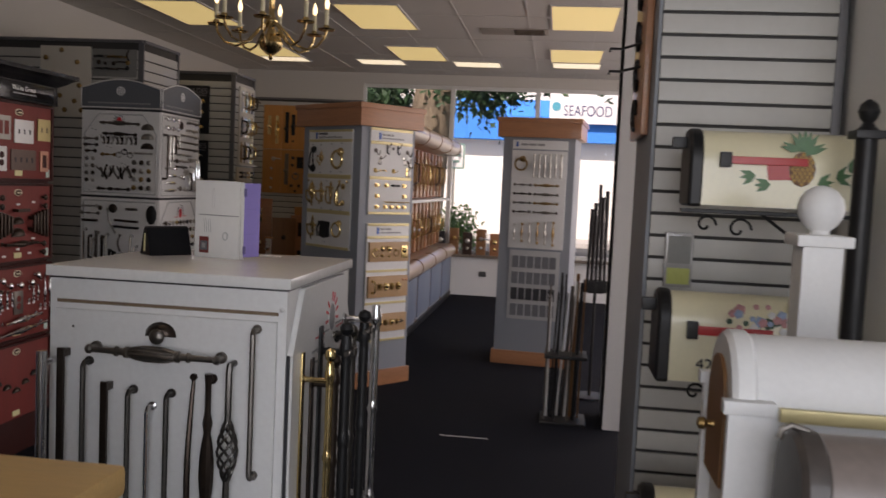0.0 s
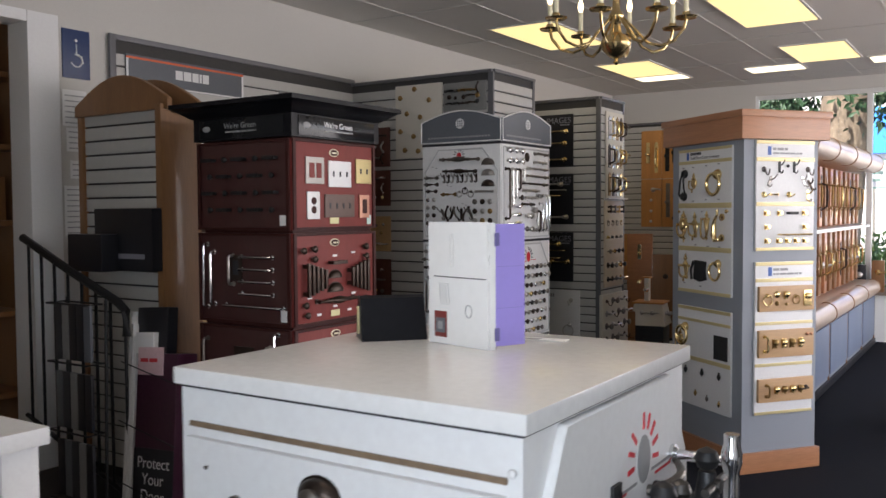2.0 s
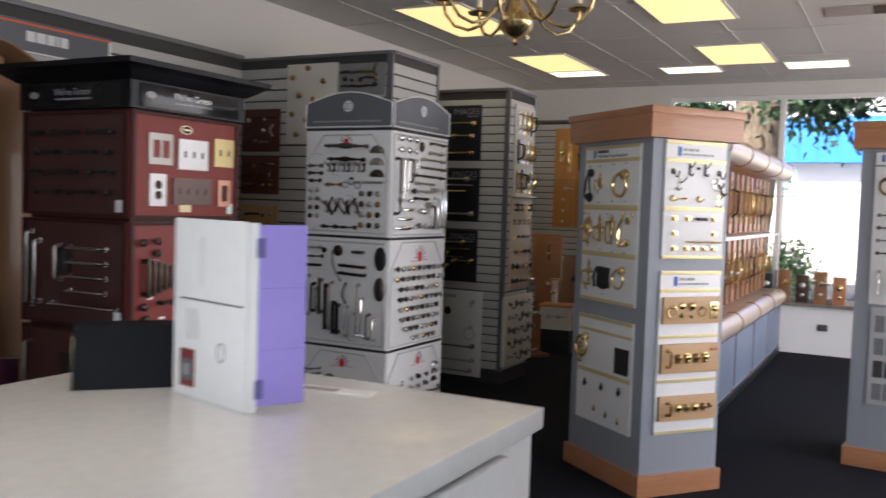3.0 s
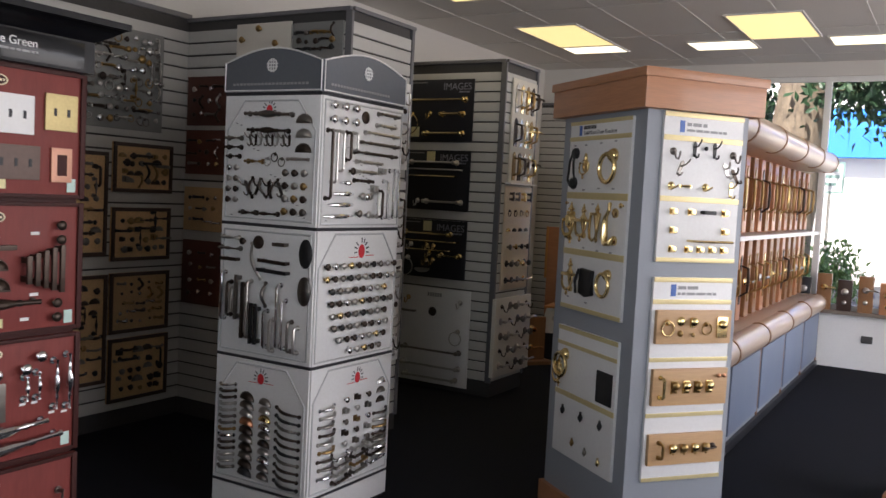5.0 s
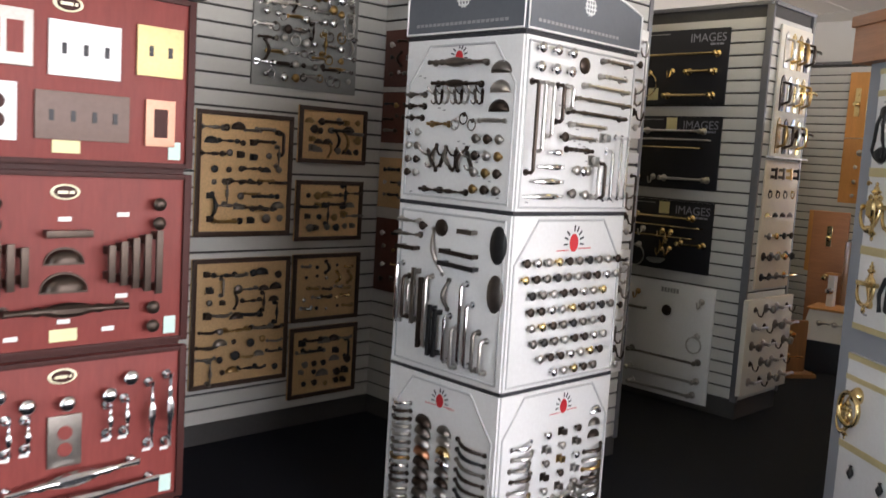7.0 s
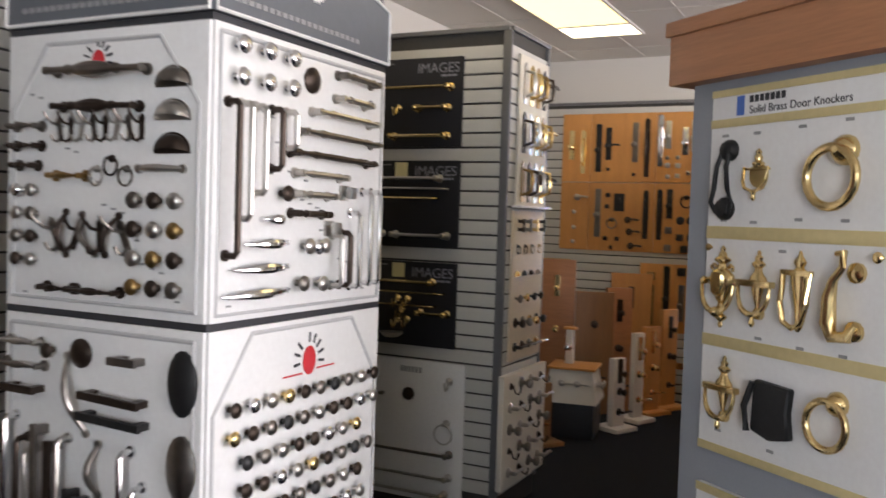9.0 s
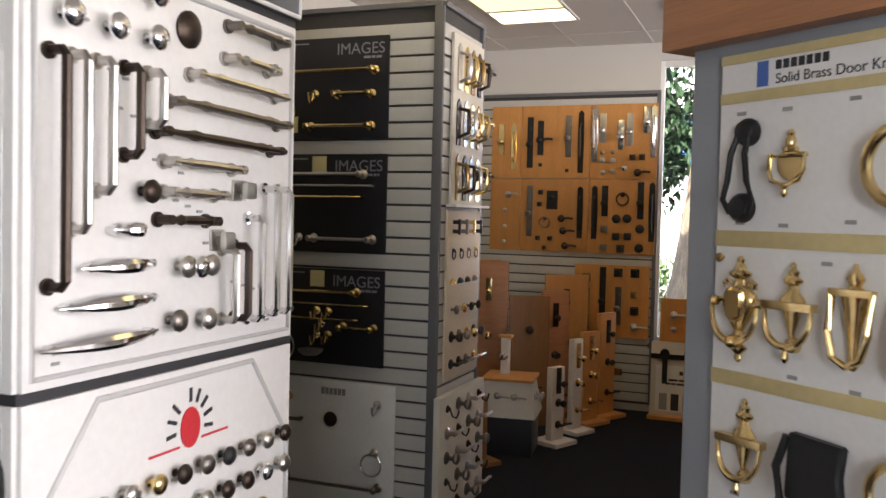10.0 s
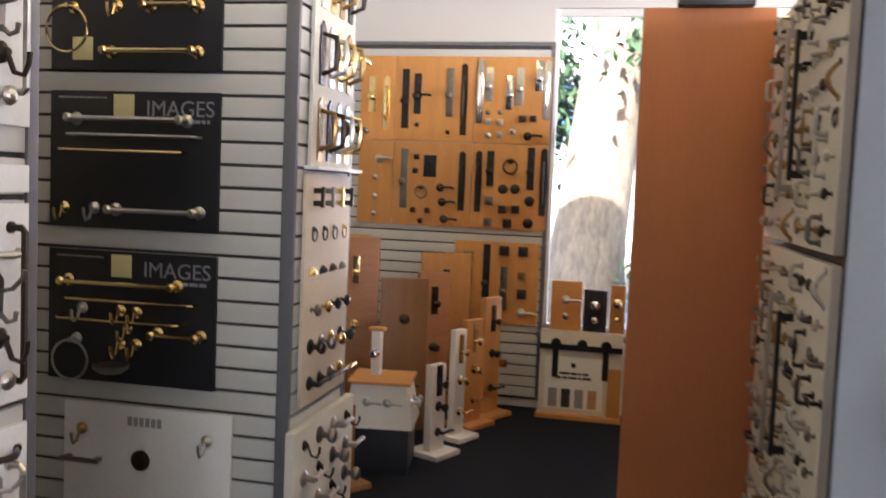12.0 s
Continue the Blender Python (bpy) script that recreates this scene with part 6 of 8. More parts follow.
strip_on(sg, 0.91, 0.01, 0.015, 0.14, WHITEINK, 0.012, 0.002)
strip_on(sg, 0.0, 0.01, 0.015, 0.14, WHITEINK, 0.012, 0.002)
bm = bmesh.new()
x = 0.0
for w in (0.055, 0.06, 0.05, 0.018, 0.05):
    bm_box(x, x + w, -0.001, 0, 0.004, 0.06, bm=bm)
    x += w + 0.008
part("emblem", bm, WHITEINK, sg, "white brand mark", pose(0.36, -0.012, 0.06))

# block: boards facing the door
fm = lambda x, z: pose(x, 6.476, z)
b = hung("cream_knob_board", 0.42, 0.545, fm(-4.07, 1.885), CREAMBOARD, "cream sample board with scattered bronze knobs")
for u, v in ((0.06, 0.45), (0.19, 0.51), (0.32, 0.42), (0.12, 0.33), (0.24, 0.30), (0.34, 0.24), (0.06, 0.2), (0.18, 0.16), (0.3, 0.12), (0.1, 0.06), (0.22, 0.05), (0.36, 0.05)):
    hang(b, "knob", OLDBRASS, u, v, 0, 0.02, 0.012)
b = hung("grey_pull_board", 0.36, 0.21, fm(-3.635, 2.205), GREYBOARD, "small grey sample board with bronze pulls")
scatter(b, 0.36, 0.21, 14, 31, [("arch_pull", 0.08), ("knob", 0.016)], DARK, 0.03, 0.012)
for z0, h, mat in ((1.83, 0.30, REDBROWN), (1.53, 0.27, REDBROWN), (1.18, 0.27, CORK), (0.72, 0.40, REDBROWN)):
    b = hung("red_brown_board", 0.34, h, fm(-4.47, z0), mat, "red-brown sample board with small bronze pieces", group="red-brown boards")
    seed += 1
    scatter(b, 0.34, h, 12, seed, [("knob", 0.014), ("arch_pull", 0.07)], DARK + SHINY, 0.03, 0.012)
# block: white boards towards the aisle
for z0, h, dark in ((1.62, 0.52, 0), (1.50, 0.05, 0), (1.115, 0.365, 1), (0.45, 0.62, 0)):
    b = hung("white_hook_board", 0.52, h, pose(-3.221, 6.55, z0, 0, 0, 90), WHITELAM, "white sample board with hooks and large pulls", group="white hook boards")
    if h > 0.1:
        for j in range(int(h / 0.075)):
            for i in range(3):
                hang(b, ["coat_hook", "arch_pull", "knob", "robe_hook"][(i + j) % 4], [PEWTER, BRONZE, NICKEL][(i + 2 * j) % 3], 0.14 + 0.15 * i, 0.05 + 0.075 * j, 90 if (i + j) % 4 == 1 else 0, 0.10 if (i + j) % 4 == 1 else 0.018, 0.012)
        hang(b, "bar_pull", BRONZE if dark else NICKEL, 0.47, h / 2, 0, h * 0.8, 0.012)

# wing: black bath boards
wm2 = lambda x, z: pose(x, 8.256, z)
for n, (z0, z1, bars_at) in enumerate(((1.885, 2.345, 0), (1.367, 1.815, 1), (0.846, 1.287, 2))):
    h = z1 - z0
    b = hung("black_bath_board", 0.615, h, wm2(-4.037, z0), BLACKBOARD, "glossy black sample board with towel bars and a sticker", group="black bath boards")
    words(b, "IMAGES", 0.352, h - 0.078, 0.072, SILVERINK, 0.0125)
    bars(b, 0.49, h - 0.10, 0.09, 0.011, SILVERINK, 0.012)
    bars(b, 0.03, h - 0.025, 0.18, 0.006, GREYINK, 0.012)
    strip_on(b, 0.235 if n else 0.08, h - 0.085 if n else 0.03, 0.075, 0.075, STICKER, 0.012, 0.001, "sticker")
    if n == 0:
        hang(b, "towel_bar", BRASS, 0.29, 0.305, 0, 0.52, 0.012)
        hang(b, "towel_bar", BRASS, 0.45, 0.20, 0, 0.17, 0.012)
        hang(b, "robe_hook", BRASS, 0.245, 0.205, 0, 0.016, 0.012)
        hang(b, "towel_ring", BRASS, 0.085, 0.20, 0, 0.075, 0.012)
        hang(b, "towel_bar", BRASS, 0.38, 0.056, 0, 0.31, 0.012, 1.0)
    elif n == 1:
        hang(b, "towel_bar", NICKEL, 0.30, 0.355, 0, 0.40, 0.012)
        hang(b, "towel_rail", NICKEL, 0.32, 0.302, 0, 0.46, 0.012)
        hang(b, "towel_rail", BRASS, 0.28, 0.252, 0, 0.44, 0.012)
        hang(b, "towel_bar", NICKEL, 0.40, 0.060, 0, 0.30, 0.012)
        hang(b, "robe_hook", BRASS, 0.06, 0.060, 0, 0.016, 0.012)
        hang(b, "robe_hook", NICKEL, 0.17, 0.062, 0, 0.016, 0.012)
    else:
        hang(b, "towel_bar", BRASS, 0.28, 0.338, 0, 0.40, 0.012)
        hang(b, "towel_rail", BRASS, 0.32, 0.282, 0, 0.46, 0.012)
        hang(b, "towel_rail", BRASS, 0.28, 0.215, 0, 0.44, 0.012)
        hang(b, "towel_bar", BRASS, 0.49, 0.178, 0, 0.155, 0.012)
        hang(b, "towel_ring", NICKEL, 0.11, 0.14, 0, 0.066, 0.012)
        for u, v in ((0.13, 0.246), (0.275, 0.246), (0.335, 0.243), (0.30, 0.188), (0.275, 0.135), (0.335, 0.135)):
            hang(b, "robe_hook", BRASS if u > 0.25 else NICKEL, u, v, 0, 0.016, 0.012)
        part("soap_dish", bm_lathe([(0.01, 0), (0.035, 0.004), (0.055, 0.018), (0.06, 0.03)], 16), NICKEL, b, m=pose(0.27, -0.06, 0.04))
b = hung("white_bath_board", 0.615, 0.73, wm2(-3.972, 0.04), WHITELAM, "white sample board with chrome towel bars and knobs")
brand(b, 0.24, 0.665, 0.13, 0.03, GREYINK, 6, 0.012)
for u, v, k, mat, L in ((0.07, 0.64, "robe_hook", OLDBRASS, 0.016), (0.53, 0.64, "robe_hook", NICKEL, 0.016), (0.29, 0.55, "round_plate", BRONZE, 0.035), (0.08, 0.54, "flat_pull", PEWTER, 0.14), (0.52, 0.42, "towel_ring", NICKEL, 0.05), (0.30, 0.26, "towel_bar", PEWTER, 0.48), (0.30, 0.14, "towel_bar", NICKEL, 0.48), (0.30, 0.05, "towel_bar", NICKEL, 0.44)):
    hang(b, k, mat, u, v, 90 if k == "flat_pull" else 0, L, 0.012)
# wing: boards towards the window light
rm = lambda y, z: pose(-3.159, y, z, 0, 0, 90)
b = hung("cream_handle_board", 0.41, 0.77, rm(8.34, 1.59), CREAMBOARD, "cream sample board with brass and bronze handlesets")
for j in range(3):
    for i in range(4):
        hang(b, "long_handleset", [OLDBRASS, BRONZE, NICKEL, BRASS][(i + j) % 4], 0.07 + 0.09 * i, 0.13 + 0.25 * j, 0, 0.21, 0.012)
    hang(b, "lever_handle", BRASS if j % 2 else BRONZE, 0.33, 0.15 + 0.25 * j, 0, 0.016, 0.012)
part("ledge", bm_box(-0.03, 0.43, -0.05, 0, 0, 0.012, 0.002), WHITELAM, b, m=pose(0, 0, -0.006))
b = hung("cream_handle_board", 0.44, 0.77, rm(8.31, 0.80), TANBOARD, "tan sample board with knobs, pulls and door levers")
for j in range(6):
    for i in range(4):
        k, L = (("flat_pull", 0.07), ("ring_pull", 0.022), ("cup_pull", 0.03), ("knob", 0.022), ("door_knob", 0.016), ("lever_handle", 0.016))[5 - j]
        hang(b, k, [BLACKIRON, BRONZE, PEWTER, BRASS][(i + j) % 4], 0.07 + 0.10 * i, 0.07 + 0.125 * j, 0, L, 0.012, 0.8 if j < 2 else 1.0)
b = hung("cream_handle_board", 0.60, 0.58, rm(8.22, 0.16), CREAMBOARD, "cream sample board with nickel levers and robe hooks", 0.03)
for j in range(5):
    for i in range(4):
        hang(b, ["lever_handle", "robe_hook", "door_knob"][(i + j) % 3], [NICKEL, BRONZE, PEWTER][(i + j) % 3], 0.09 + 0.14 * i, 0.08 + 0.11 * j, 0, 0.016, 0.03, 0.9)

# back wall: orange handle boards
bk = lambda x, z: pose(x, 11.815, z)
ORANGE_BOARDS = [
    (-4.11, -3.847, 1.88, 2.484,
        [("long_plate", BRASS, 0.09, 0.327, 0.262), ("long_handleset", BRASS, 0.197, 0.269, 0.393)]),
    (-3.843, -3.264, 1.88, 2.484,
        [("long_plate", BLACKIRON, 0.072, 0.3, 0.424), ("long_plate", BLACKIRON, 0.161, 0.337, 0.286), ("lever_handle", BLACKIRON, 0.162, 0.321, 0.017),
         ("long_plate", PEWTER, 0.399, 0.348, 0.345), ("long_handleset", BRONZE, 0.502, 0.303, 0.512), ("square_knob", BLACKIRON, 0.163, 0.113, 0.014),
         ("square_knob", BRONZE, 0.391, 0.067, 0.014)]),
    (-3.26, -2.725, 1.88, 2.484,
        [("long_handleset", CHROME, 0.035, 0.363, 0.452), ("long_plate", NICKEL, 0.099, 0.411, 0.238), ("long_plate", CHROME, 0.247, 0.355, 0.238),
         ("long_plate", NICKEL, 0.318, 0.398, 0.262), ("long_plate", CHROME, 0.451, 0.473, 0.214), ("long_handleset", CHROME, 0.508, 0.382, 0.417),
         ("round_plate", PEWTER, 0.096, 0.214, 0.019), ("round_plate", PEWTER, 0.184, 0.216, 0.019), ("square_knob", NICKEL, 0.099, 0.149, 0.021),
         ("square_knob", NICKEL, 0.187, 0.146, 0.021), ("round_plate", NICKEL, 0.104, 0.052, 0.021), ("square_knob", NICKEL, 0.186, 0.058, 0.019),
         ("square_knob", CHROME, 0.279, 0.084, 0.019), ("square_knob", BRONZE, 0.342, 0.173, 0.024), ("square_knob", BRONZE, 0.419, 0.175, 0.024),
         ("lever_handle", BRONZE, 0.385, 0.052, 0.017)]),
    (-4.11, -3.847, 1.272, 1.874,
        [("lever_handle", NICKEL, 0.157, 0.47, 0.017), ("knob", NICKEL, 0.137, 0.338, 0.019), ("knob", NICKEL, 0.137, 0.2, 0.019),
         ("knob", NICKEL, 0.134, 0.072, 0.019)]),
    (-3.843, -3.264, 1.272, 1.874,
        [("long_plate", PEWTER, 0.082, 0.334, 0.428), ("square_knob", BLACKIRON, 0.172, 0.492, 0.019), ("square_knob", BLACKIRON, 0.166, 0.392, 0.019),
         ("square_plate", BLACKIRON, 0.273, 0.429, 0.052), ("ring_pull", PEWTER, 0.214, 0.243, 0.043), ("lever_handle", BRONZE, 0.355, 0.277, 0.017),
         ("lever_handle", BRONZE, 0.371, 0.174, 0.017), ("lever_handle", BRONZE, 0.389, 0.051, 0.017), ("square_knob", BRONZE, 0.158, 0.109, 0.019),
         ("square_knob", BRONZE, 0.264, 0.109, 0.019), ("knob", BRONZE, 0.218, 0.033, 0.019), ("long_handleset", BLACKIRON, 0.51, 0.331, 0.428)]),
    (-3.26, -2.725, 1.272, 1.874,
        [("long_handleset", BLACKIRON, 0.047, 0.335, 0.44), ("long_plate", BLACKIRON, 0.131, 0.427, 0.25), ("ring_pull", BRONZE, 0.274, 0.444, 0.048),
         ("round_plate", BLACKIRON, 0.227, 0.284, 0.036), ("round_plate", BLACKIRON, 0.314, 0.287, 0.036), ("round_plate", BLACKIRON, 0.419, 0.206, 0.036),
         ("round_plate", BLACKIRON, 0.415, 0.05, 0.036), ("square_knob", PEWTER, 0.129, 0.2, 0.029), ("square_knob", BLACKIRON, 0.227, 0.139, 0.029),
         ("square_knob", BLACKIRON, 0.321, 0.143, 0.029), ("square_knob", BLACKIRON, 0.267, 0.042, 0.031), ("square_knob", PEWTER, 0.127, 0.047, 0.029),
         ("long_plate", BLACKIRON, 0.419, 0.433, 0.298), ("long_handleset", BLACKIRON, 0.51, 0.344, 0.476)]),
    (-3.362, -2.752, 0.59, 1.18,
        [("square_knob", OLDBRASS, 0.102, 0.482, 0.035), ("long_plate", OLDBRASS, 0.106, 0.231, 0.339), ("long_plate", BLACKIRON, 0.236, 0.314, 0.515),
         ("square_knob", BLACKIRON, 0.36, 0.529, 0.035), ("long_plate", PEWTER, 0.365, 0.26, 0.314), ("square_knob", BLACKIRON, 0.494, 0.529, 0.035),
         ("square_knob", OLDBRASS, 0.49, 0.355, 0.028), ("square_knob", BLACKIRON, 0.496, 0.226, 0.033), ("lever_handle", NICKEL, 0.498, 0.094, 0.02)]),
    (-4.36, -4.0, 0.59, 1.18,
        [("long_handleset", BRASS, 0.16, 0.30, 0.44)]),
]
for x0, x1, z0, z1, fittings in ORANGE_BOARDS:
    b = hung("orange_handle_board", x1 - x0, z1 - z0, bk(x0, z0), PINE, "orange-stained board with dark door plates and levers", group="orange handle boards")
    for kind, mat, u, v, size in fittings:
        hang(b, kind, mat, u, v, 0, size, 0.012)
solid("brass_letter_slot", bm_box(-0.07, 0.07, -0.012, 0, -0.028, 0.028, 0.004), BRASS, "polished brass letter slot on the slat wall", "letter slot", pose(-3.02, 11.818, 0.31))


# ---- samples standing on the floor by the back wall ----
def standing(x, y, w, h, d, mat, label, rz=0, foot=True, metal=NICKEL, n=3):
    t = thing("standing_sample", label, "door sample", pose(x, y, 0, 0, 0, rz), "standing door samples")
    z = 0.03 if foot else 0.0
    if foot:
        part("foot", bm_box(-w / 2 - 0.05, w / 2 + 0.05, -0.11, 0.11, 0, 0.03, 0.004), mat, t)
    p = part("board", bm_box(-w / 2, w / 2, -d / 2, d / 2, z, h, 0.004), mat, t)
    for i in range(n):
        hang(p, ["lever_handle", "door_knob", "long_plate"][i % 3], metal, 0, z + (h - z) * (i + 0.7) / (n + 0.3), 0, 0.2 if i % 3 == 2 else 0.016, d / 2, 0.9)
    return t


WHITEWOOD = surf("whitewashed_wood", (0.72, 0.68, 0.62), 0.5, vary=0.08)
standing(-3.18, 10.52, 0.13, 0.53, 0.05, WHITEWOOD, "short white door sample with dark latch plates on a foot", 65, True, BRONZE)
standing(-3.13, 10.90, 0.11, 0.68, 0.045, WHITEWOOD, "slim white door sample with a brass lever on a foot", 65, True, BRASS)
standing(-3.10, 11.22, 0.17, 0.70, 0.045, PINE, "orange wooden door sample with brass lever on a foot", 60, True, BRASS)
standing(-3.03, 11.50, 0.18, 0.82, 0.045, PINE, "orange wooden door sample with dark lockset on a foot", 62, True, BRONZE)
standing(-3.50, 10.95, 0.30, 0.97, 0.045, BROWNWOOD, "tall brown wooden door sample with round dark lock", 25, False, BRONZE, 2)
standing(-3.36, 11.15, 0.22, 1.0, 0.045, OAK, "tall orange-brown door sample with dark plates", 40, False, BRONZE, 3)
standing(-3.36, 11.52, 0.34, 1.1, 0.045, PINE, "tall pine door sample leaning with dark knobs", 20, False, BLACKIRON, 3)
standing(-3.9, 11.2, 0.30, 1.2, 0.045, OAK, "tall orange door sample with a long brass handle", 10, False, BRASS, 3)
standing(-3.55, 9.75, 0.3, 0.42, 0.04, BROWNWOOD, "low brown wooden door sample on a foot", 55, True, BRASS, 2)
pd = solid("black_pedestal", bm_box(-0.17, 0.17, -0.17, 0.17, 0, 0.245, 0.006), BLACKBOARD, "small matt black pedestal on the carpet", "pedestal", pose(-3.42, 10.25, 0, 0, 0, 8))
lb = thing("lever_box", "cream box with sloping sides, wooden lid and nickel levers", "display box", pose(-3.42, 10.25, 0.246, 0, 0, 8))
bm = bmesh.new()
bmesh.ops.create_cone(bm, cap_ends=True, segments=4, radius1=0.27, radius2=0.21, depth=0.23)
bm.transform(pose(0, 0, 0.116, 0, 0, 45))
bx = part("body", bm, CREAMBOARD, lb)
part("lid", bm_box(-0.17, 0.17, -0.17, 0.17, 0.232, 0.25, 0.004), PINE, lb, "pine lid")
for i in range(2):
    hang(bx, "lever_handle", NICKEL, -0.06 + 0.11 * i, 0.14, 0, 0.016, 0.17, 0.8)
    hang(bx, "door_knob", NICKEL, 0, 0, 0, 0.016).matrix_basis = pose(0.165, -0.05 + 0.1 * i, 0.12, 0, 0, 90) @ Matrix.Scale(0.8, 4)
mini = thing("mini_post_sample", "small white post sample with a crystal knob", "door sample", pose(-3.47, 10.28, 0.4965))
q = part("post", bm_box(-0.025, 0.025, -0.03, 0.03, 0, 0.245, 0.003), WHITEWOOD, mini)
part("head", bm_box(-0.045, 0.045, -0.035, 0.035, 0.245, 0.262, 0.003), PINE, mini)
hang(q, "door_knob", CHROME, 0, 0.12, 0, 0.016, 0.03, 0.8)
fr = thing("small_white_frame", "small white picture-frame sample leaning on the slat wall", "frame", pose(-3.16, 11.74, 0, -8))
for q in ((0, 0.15, 0, 0.022), (0, 0.15, 0.148, 0.17), (0, 0.022, 0.0221, 0.1479), (0.128, 0.15, 0.0221, 0.1479)):
    part("rail", bm_box(q[0], q[1], 0, 0.02, q[2], q[3], 0.003), WHITELAM, fr)
part("backing", bm_box(0.02, 0.13, 0.013, 0.018, 0.02, 0.15), GROOVE, fr)

# barn-door hardware board under the window
bd = thing("rail_hardware_board", "cream board with black sliding-door rail and printed card", "display board", pose(-2.70, 11.66, 0))
bb = part("board", bm_box(0, 0.56, 0, 0.05, 0.0, 0.60, 0.004), CREAMBOARD, bd)
part("base", bm_box(-0.01, 0.57, -0.08, 0.06, 0.0, 0.03, 0.004), PINE, bd)
part("rail", bm_box(0.0, 0.56, -0.022, -0.012, 0.47, 0.51, 0.003), BLACKIRON, bd)
for x in (0.11, 0.45):
    part("hanger", bm_box(x - 0.02, x + 0.02, -0.034, -0.024, 0.28, 0.53, 0.003), BLACKIRON, bd)
for x in (0.11, 0.29, 0.45):
    part("roller", bm_cyl(0.035, 0, 0.02, 16, m=pose(x, -0.036, 0.52, 90)), BLACKIRON, bd)
cd = part("card", bm_box(0.04, 0.44, -0.006, 0, 0.06, 0.42, 0.001), PAPER, bd)
bars(cd, 0.14, 0.30, 0.2, 0.016, INK, 0.0062)
bars(cd, 0.12, 0.27, 0.24, 0.016, INK, 0.0062)
strip_on(cd, 0.22, 0.35, 0.03, 0.03, INK, 0.0062, 0.001, "emblem")
for i in range(4):
    strip_on(cd, 0.07 + 0.09 * i, 0.07, 0.06, 0.13, [GREYINK, INK, GREYINK, TANWOOD][i], 0.0062, 0.001, "picture")
part("hinge_board", bm_box(0.47, 0.56, -0.03, -0.001, 0.03, 0.36, 0.003), PINE, bd)
def sill_block(x, w, h, mat, metal, kind, y=11.80, z=0.5625, group="sill samples"):
    t = solid("sill_sample", bm_box(-w / 2, w / 2, -0.02, 0.02, 0, h, 0.003), mat, "small wooden sample block with a knob on the sill", "door sample", pose(x, y, z), group)
    hang(t, kind, metal, 0, h * 0.62, 0, 0.016, 0.02)
    hang(t, "round_plate", metal, 0, h * 0.28, 0, 0.022, 0.02)
sill_block(-2.54, 0.21, 0.34, PINE, NICKEL, "lever_handle", 11.71, 0.602)
sill_block(-2.34, 0.16, 0.29, BLACKBOARD, CHROME, "door_knob", 11.71, 0.602)
sill_block(-2.19, 0.10, 0.33, PINE, BRASS, "door_knob", 11.71, 0.602)
# mostly dark woods: the blocks' backlit shade is put into their colour
for i in range(8):
    sill_block(-1.56 + 0.185 * i + (0.1 if i > 4 else 0), 0.13, 0.30 + 0.05 * (i % 2), [BLACKBOARD, BROWNWOOD, WALNUT, BROWNWOOD, OAK, BROWNWOOD, WALNUT, BROWNWOOD][i], [NICKEL, BRASS, NICKEL][i % 3], ["door_knob", "lever_handle"][i % 2])

# ---- top of the low stand ----
bro = thing("brochure_display", "white and lilac folded card display with small pictures", "brochure stand", pose(-1.065, 2.44, 1.2295, 0, 0, 0))
bro.matrix_basis = pose(-1.005, 2.377, 1.2525)
a = part("white_side", bm_box(0, 0.148, -0.004, 0.0, 0, 0.215, 0.001), PAPER, bro, m=pose(0, 0, 0, 0, 0, -14.5))
strip_on(a, 0.015, 0.118, 0.13, 0.0018, INK, 0.004, 0.0006, "printed_line")
strip_on(a, 0.016, 0.012, 0.032, 0.046, CHERRY, 0.004, 0.0006, "picture")
strip_on(a, 0.020, 0.020, 0.024, 0.026, CHARCOAL, 0.0047, 0.0006, "picture")
strip_on(a, 0.026, 0.026, 0.012, 0.014, GREYINK, 0.0054, 0.0006, "picture")
part("printed_knob", bm_tube([(0.008 * math.cos(k * 0.628), 0, 0.011 * math.sin(k * 0.628)) for k in range(10)], 0.0011, 5, closed=True), GREYINK, a, m=pose(0.103, -0.0045, 0.062))
part("printed_knob", bm_tube([(0.004 * math.cos(k * 0.628), 0, 0.030 * math.sin(k * 0.628)) for k in range(10)], 0.0007, 5, closed=True), surf("pale_ink", (0.6, 0.58, 0.56), 0.6), a, m=pose(0.062, -0.0045, 0.165))
for k in range(4):
    part("printed_stroke", bm_tube([(0.030 + 0.007 * k, -0.0045, 0.108), (0.034 + 0.007 * k, -0.0045, 0.070)], 0.0006, 5), GREYINK, a)
b2 = part("lilac_side", bm_box(0.011, 0.07, -0.004, 0.0, 0.006, 0.212, 0.001), LILAC, bro, "lilac card side", pose(0.1435, -0.0375, 0, 0, 0, 63))
for i in range(2):
    strip_on(b2, 0.011, 0.07 + 0.07 * i, 0.058, 0.0010, surf("mid_lilac", (0.26, 0.21, 0.54), 0.5), 0.004, 0.0005, "fold_line")
for z in (0.015, 0.175):
    strip_on(b2, 0.008, z, 0.010, 0.022, surf("dark_lilac", (0.14, 0.12, 0.30), 0.5), 0.004, 0.001, "tab")
part("edge", bm_box(0, 0.0108, -0.004, 0.0, 0, 0.214, 0.001), PAPER, bro, m=pose(0.1435, -0.0375, 0, 0, 0, 63))
ch = thing("card_holder", "black leather card holder with yellow cards", "card holder", pose(-1.092, 2.375, 1.2525, 0, 0, -43))
part("holder", bm_prism([(-0.035, 0), (0.04, 0), (0.012, 0.075), (0.0, 0.08), (-0.012, 0.07)], 0.12), BLACKLAC, ch, m=pose(0.0, 0.06, 0, 0, 0, 0))
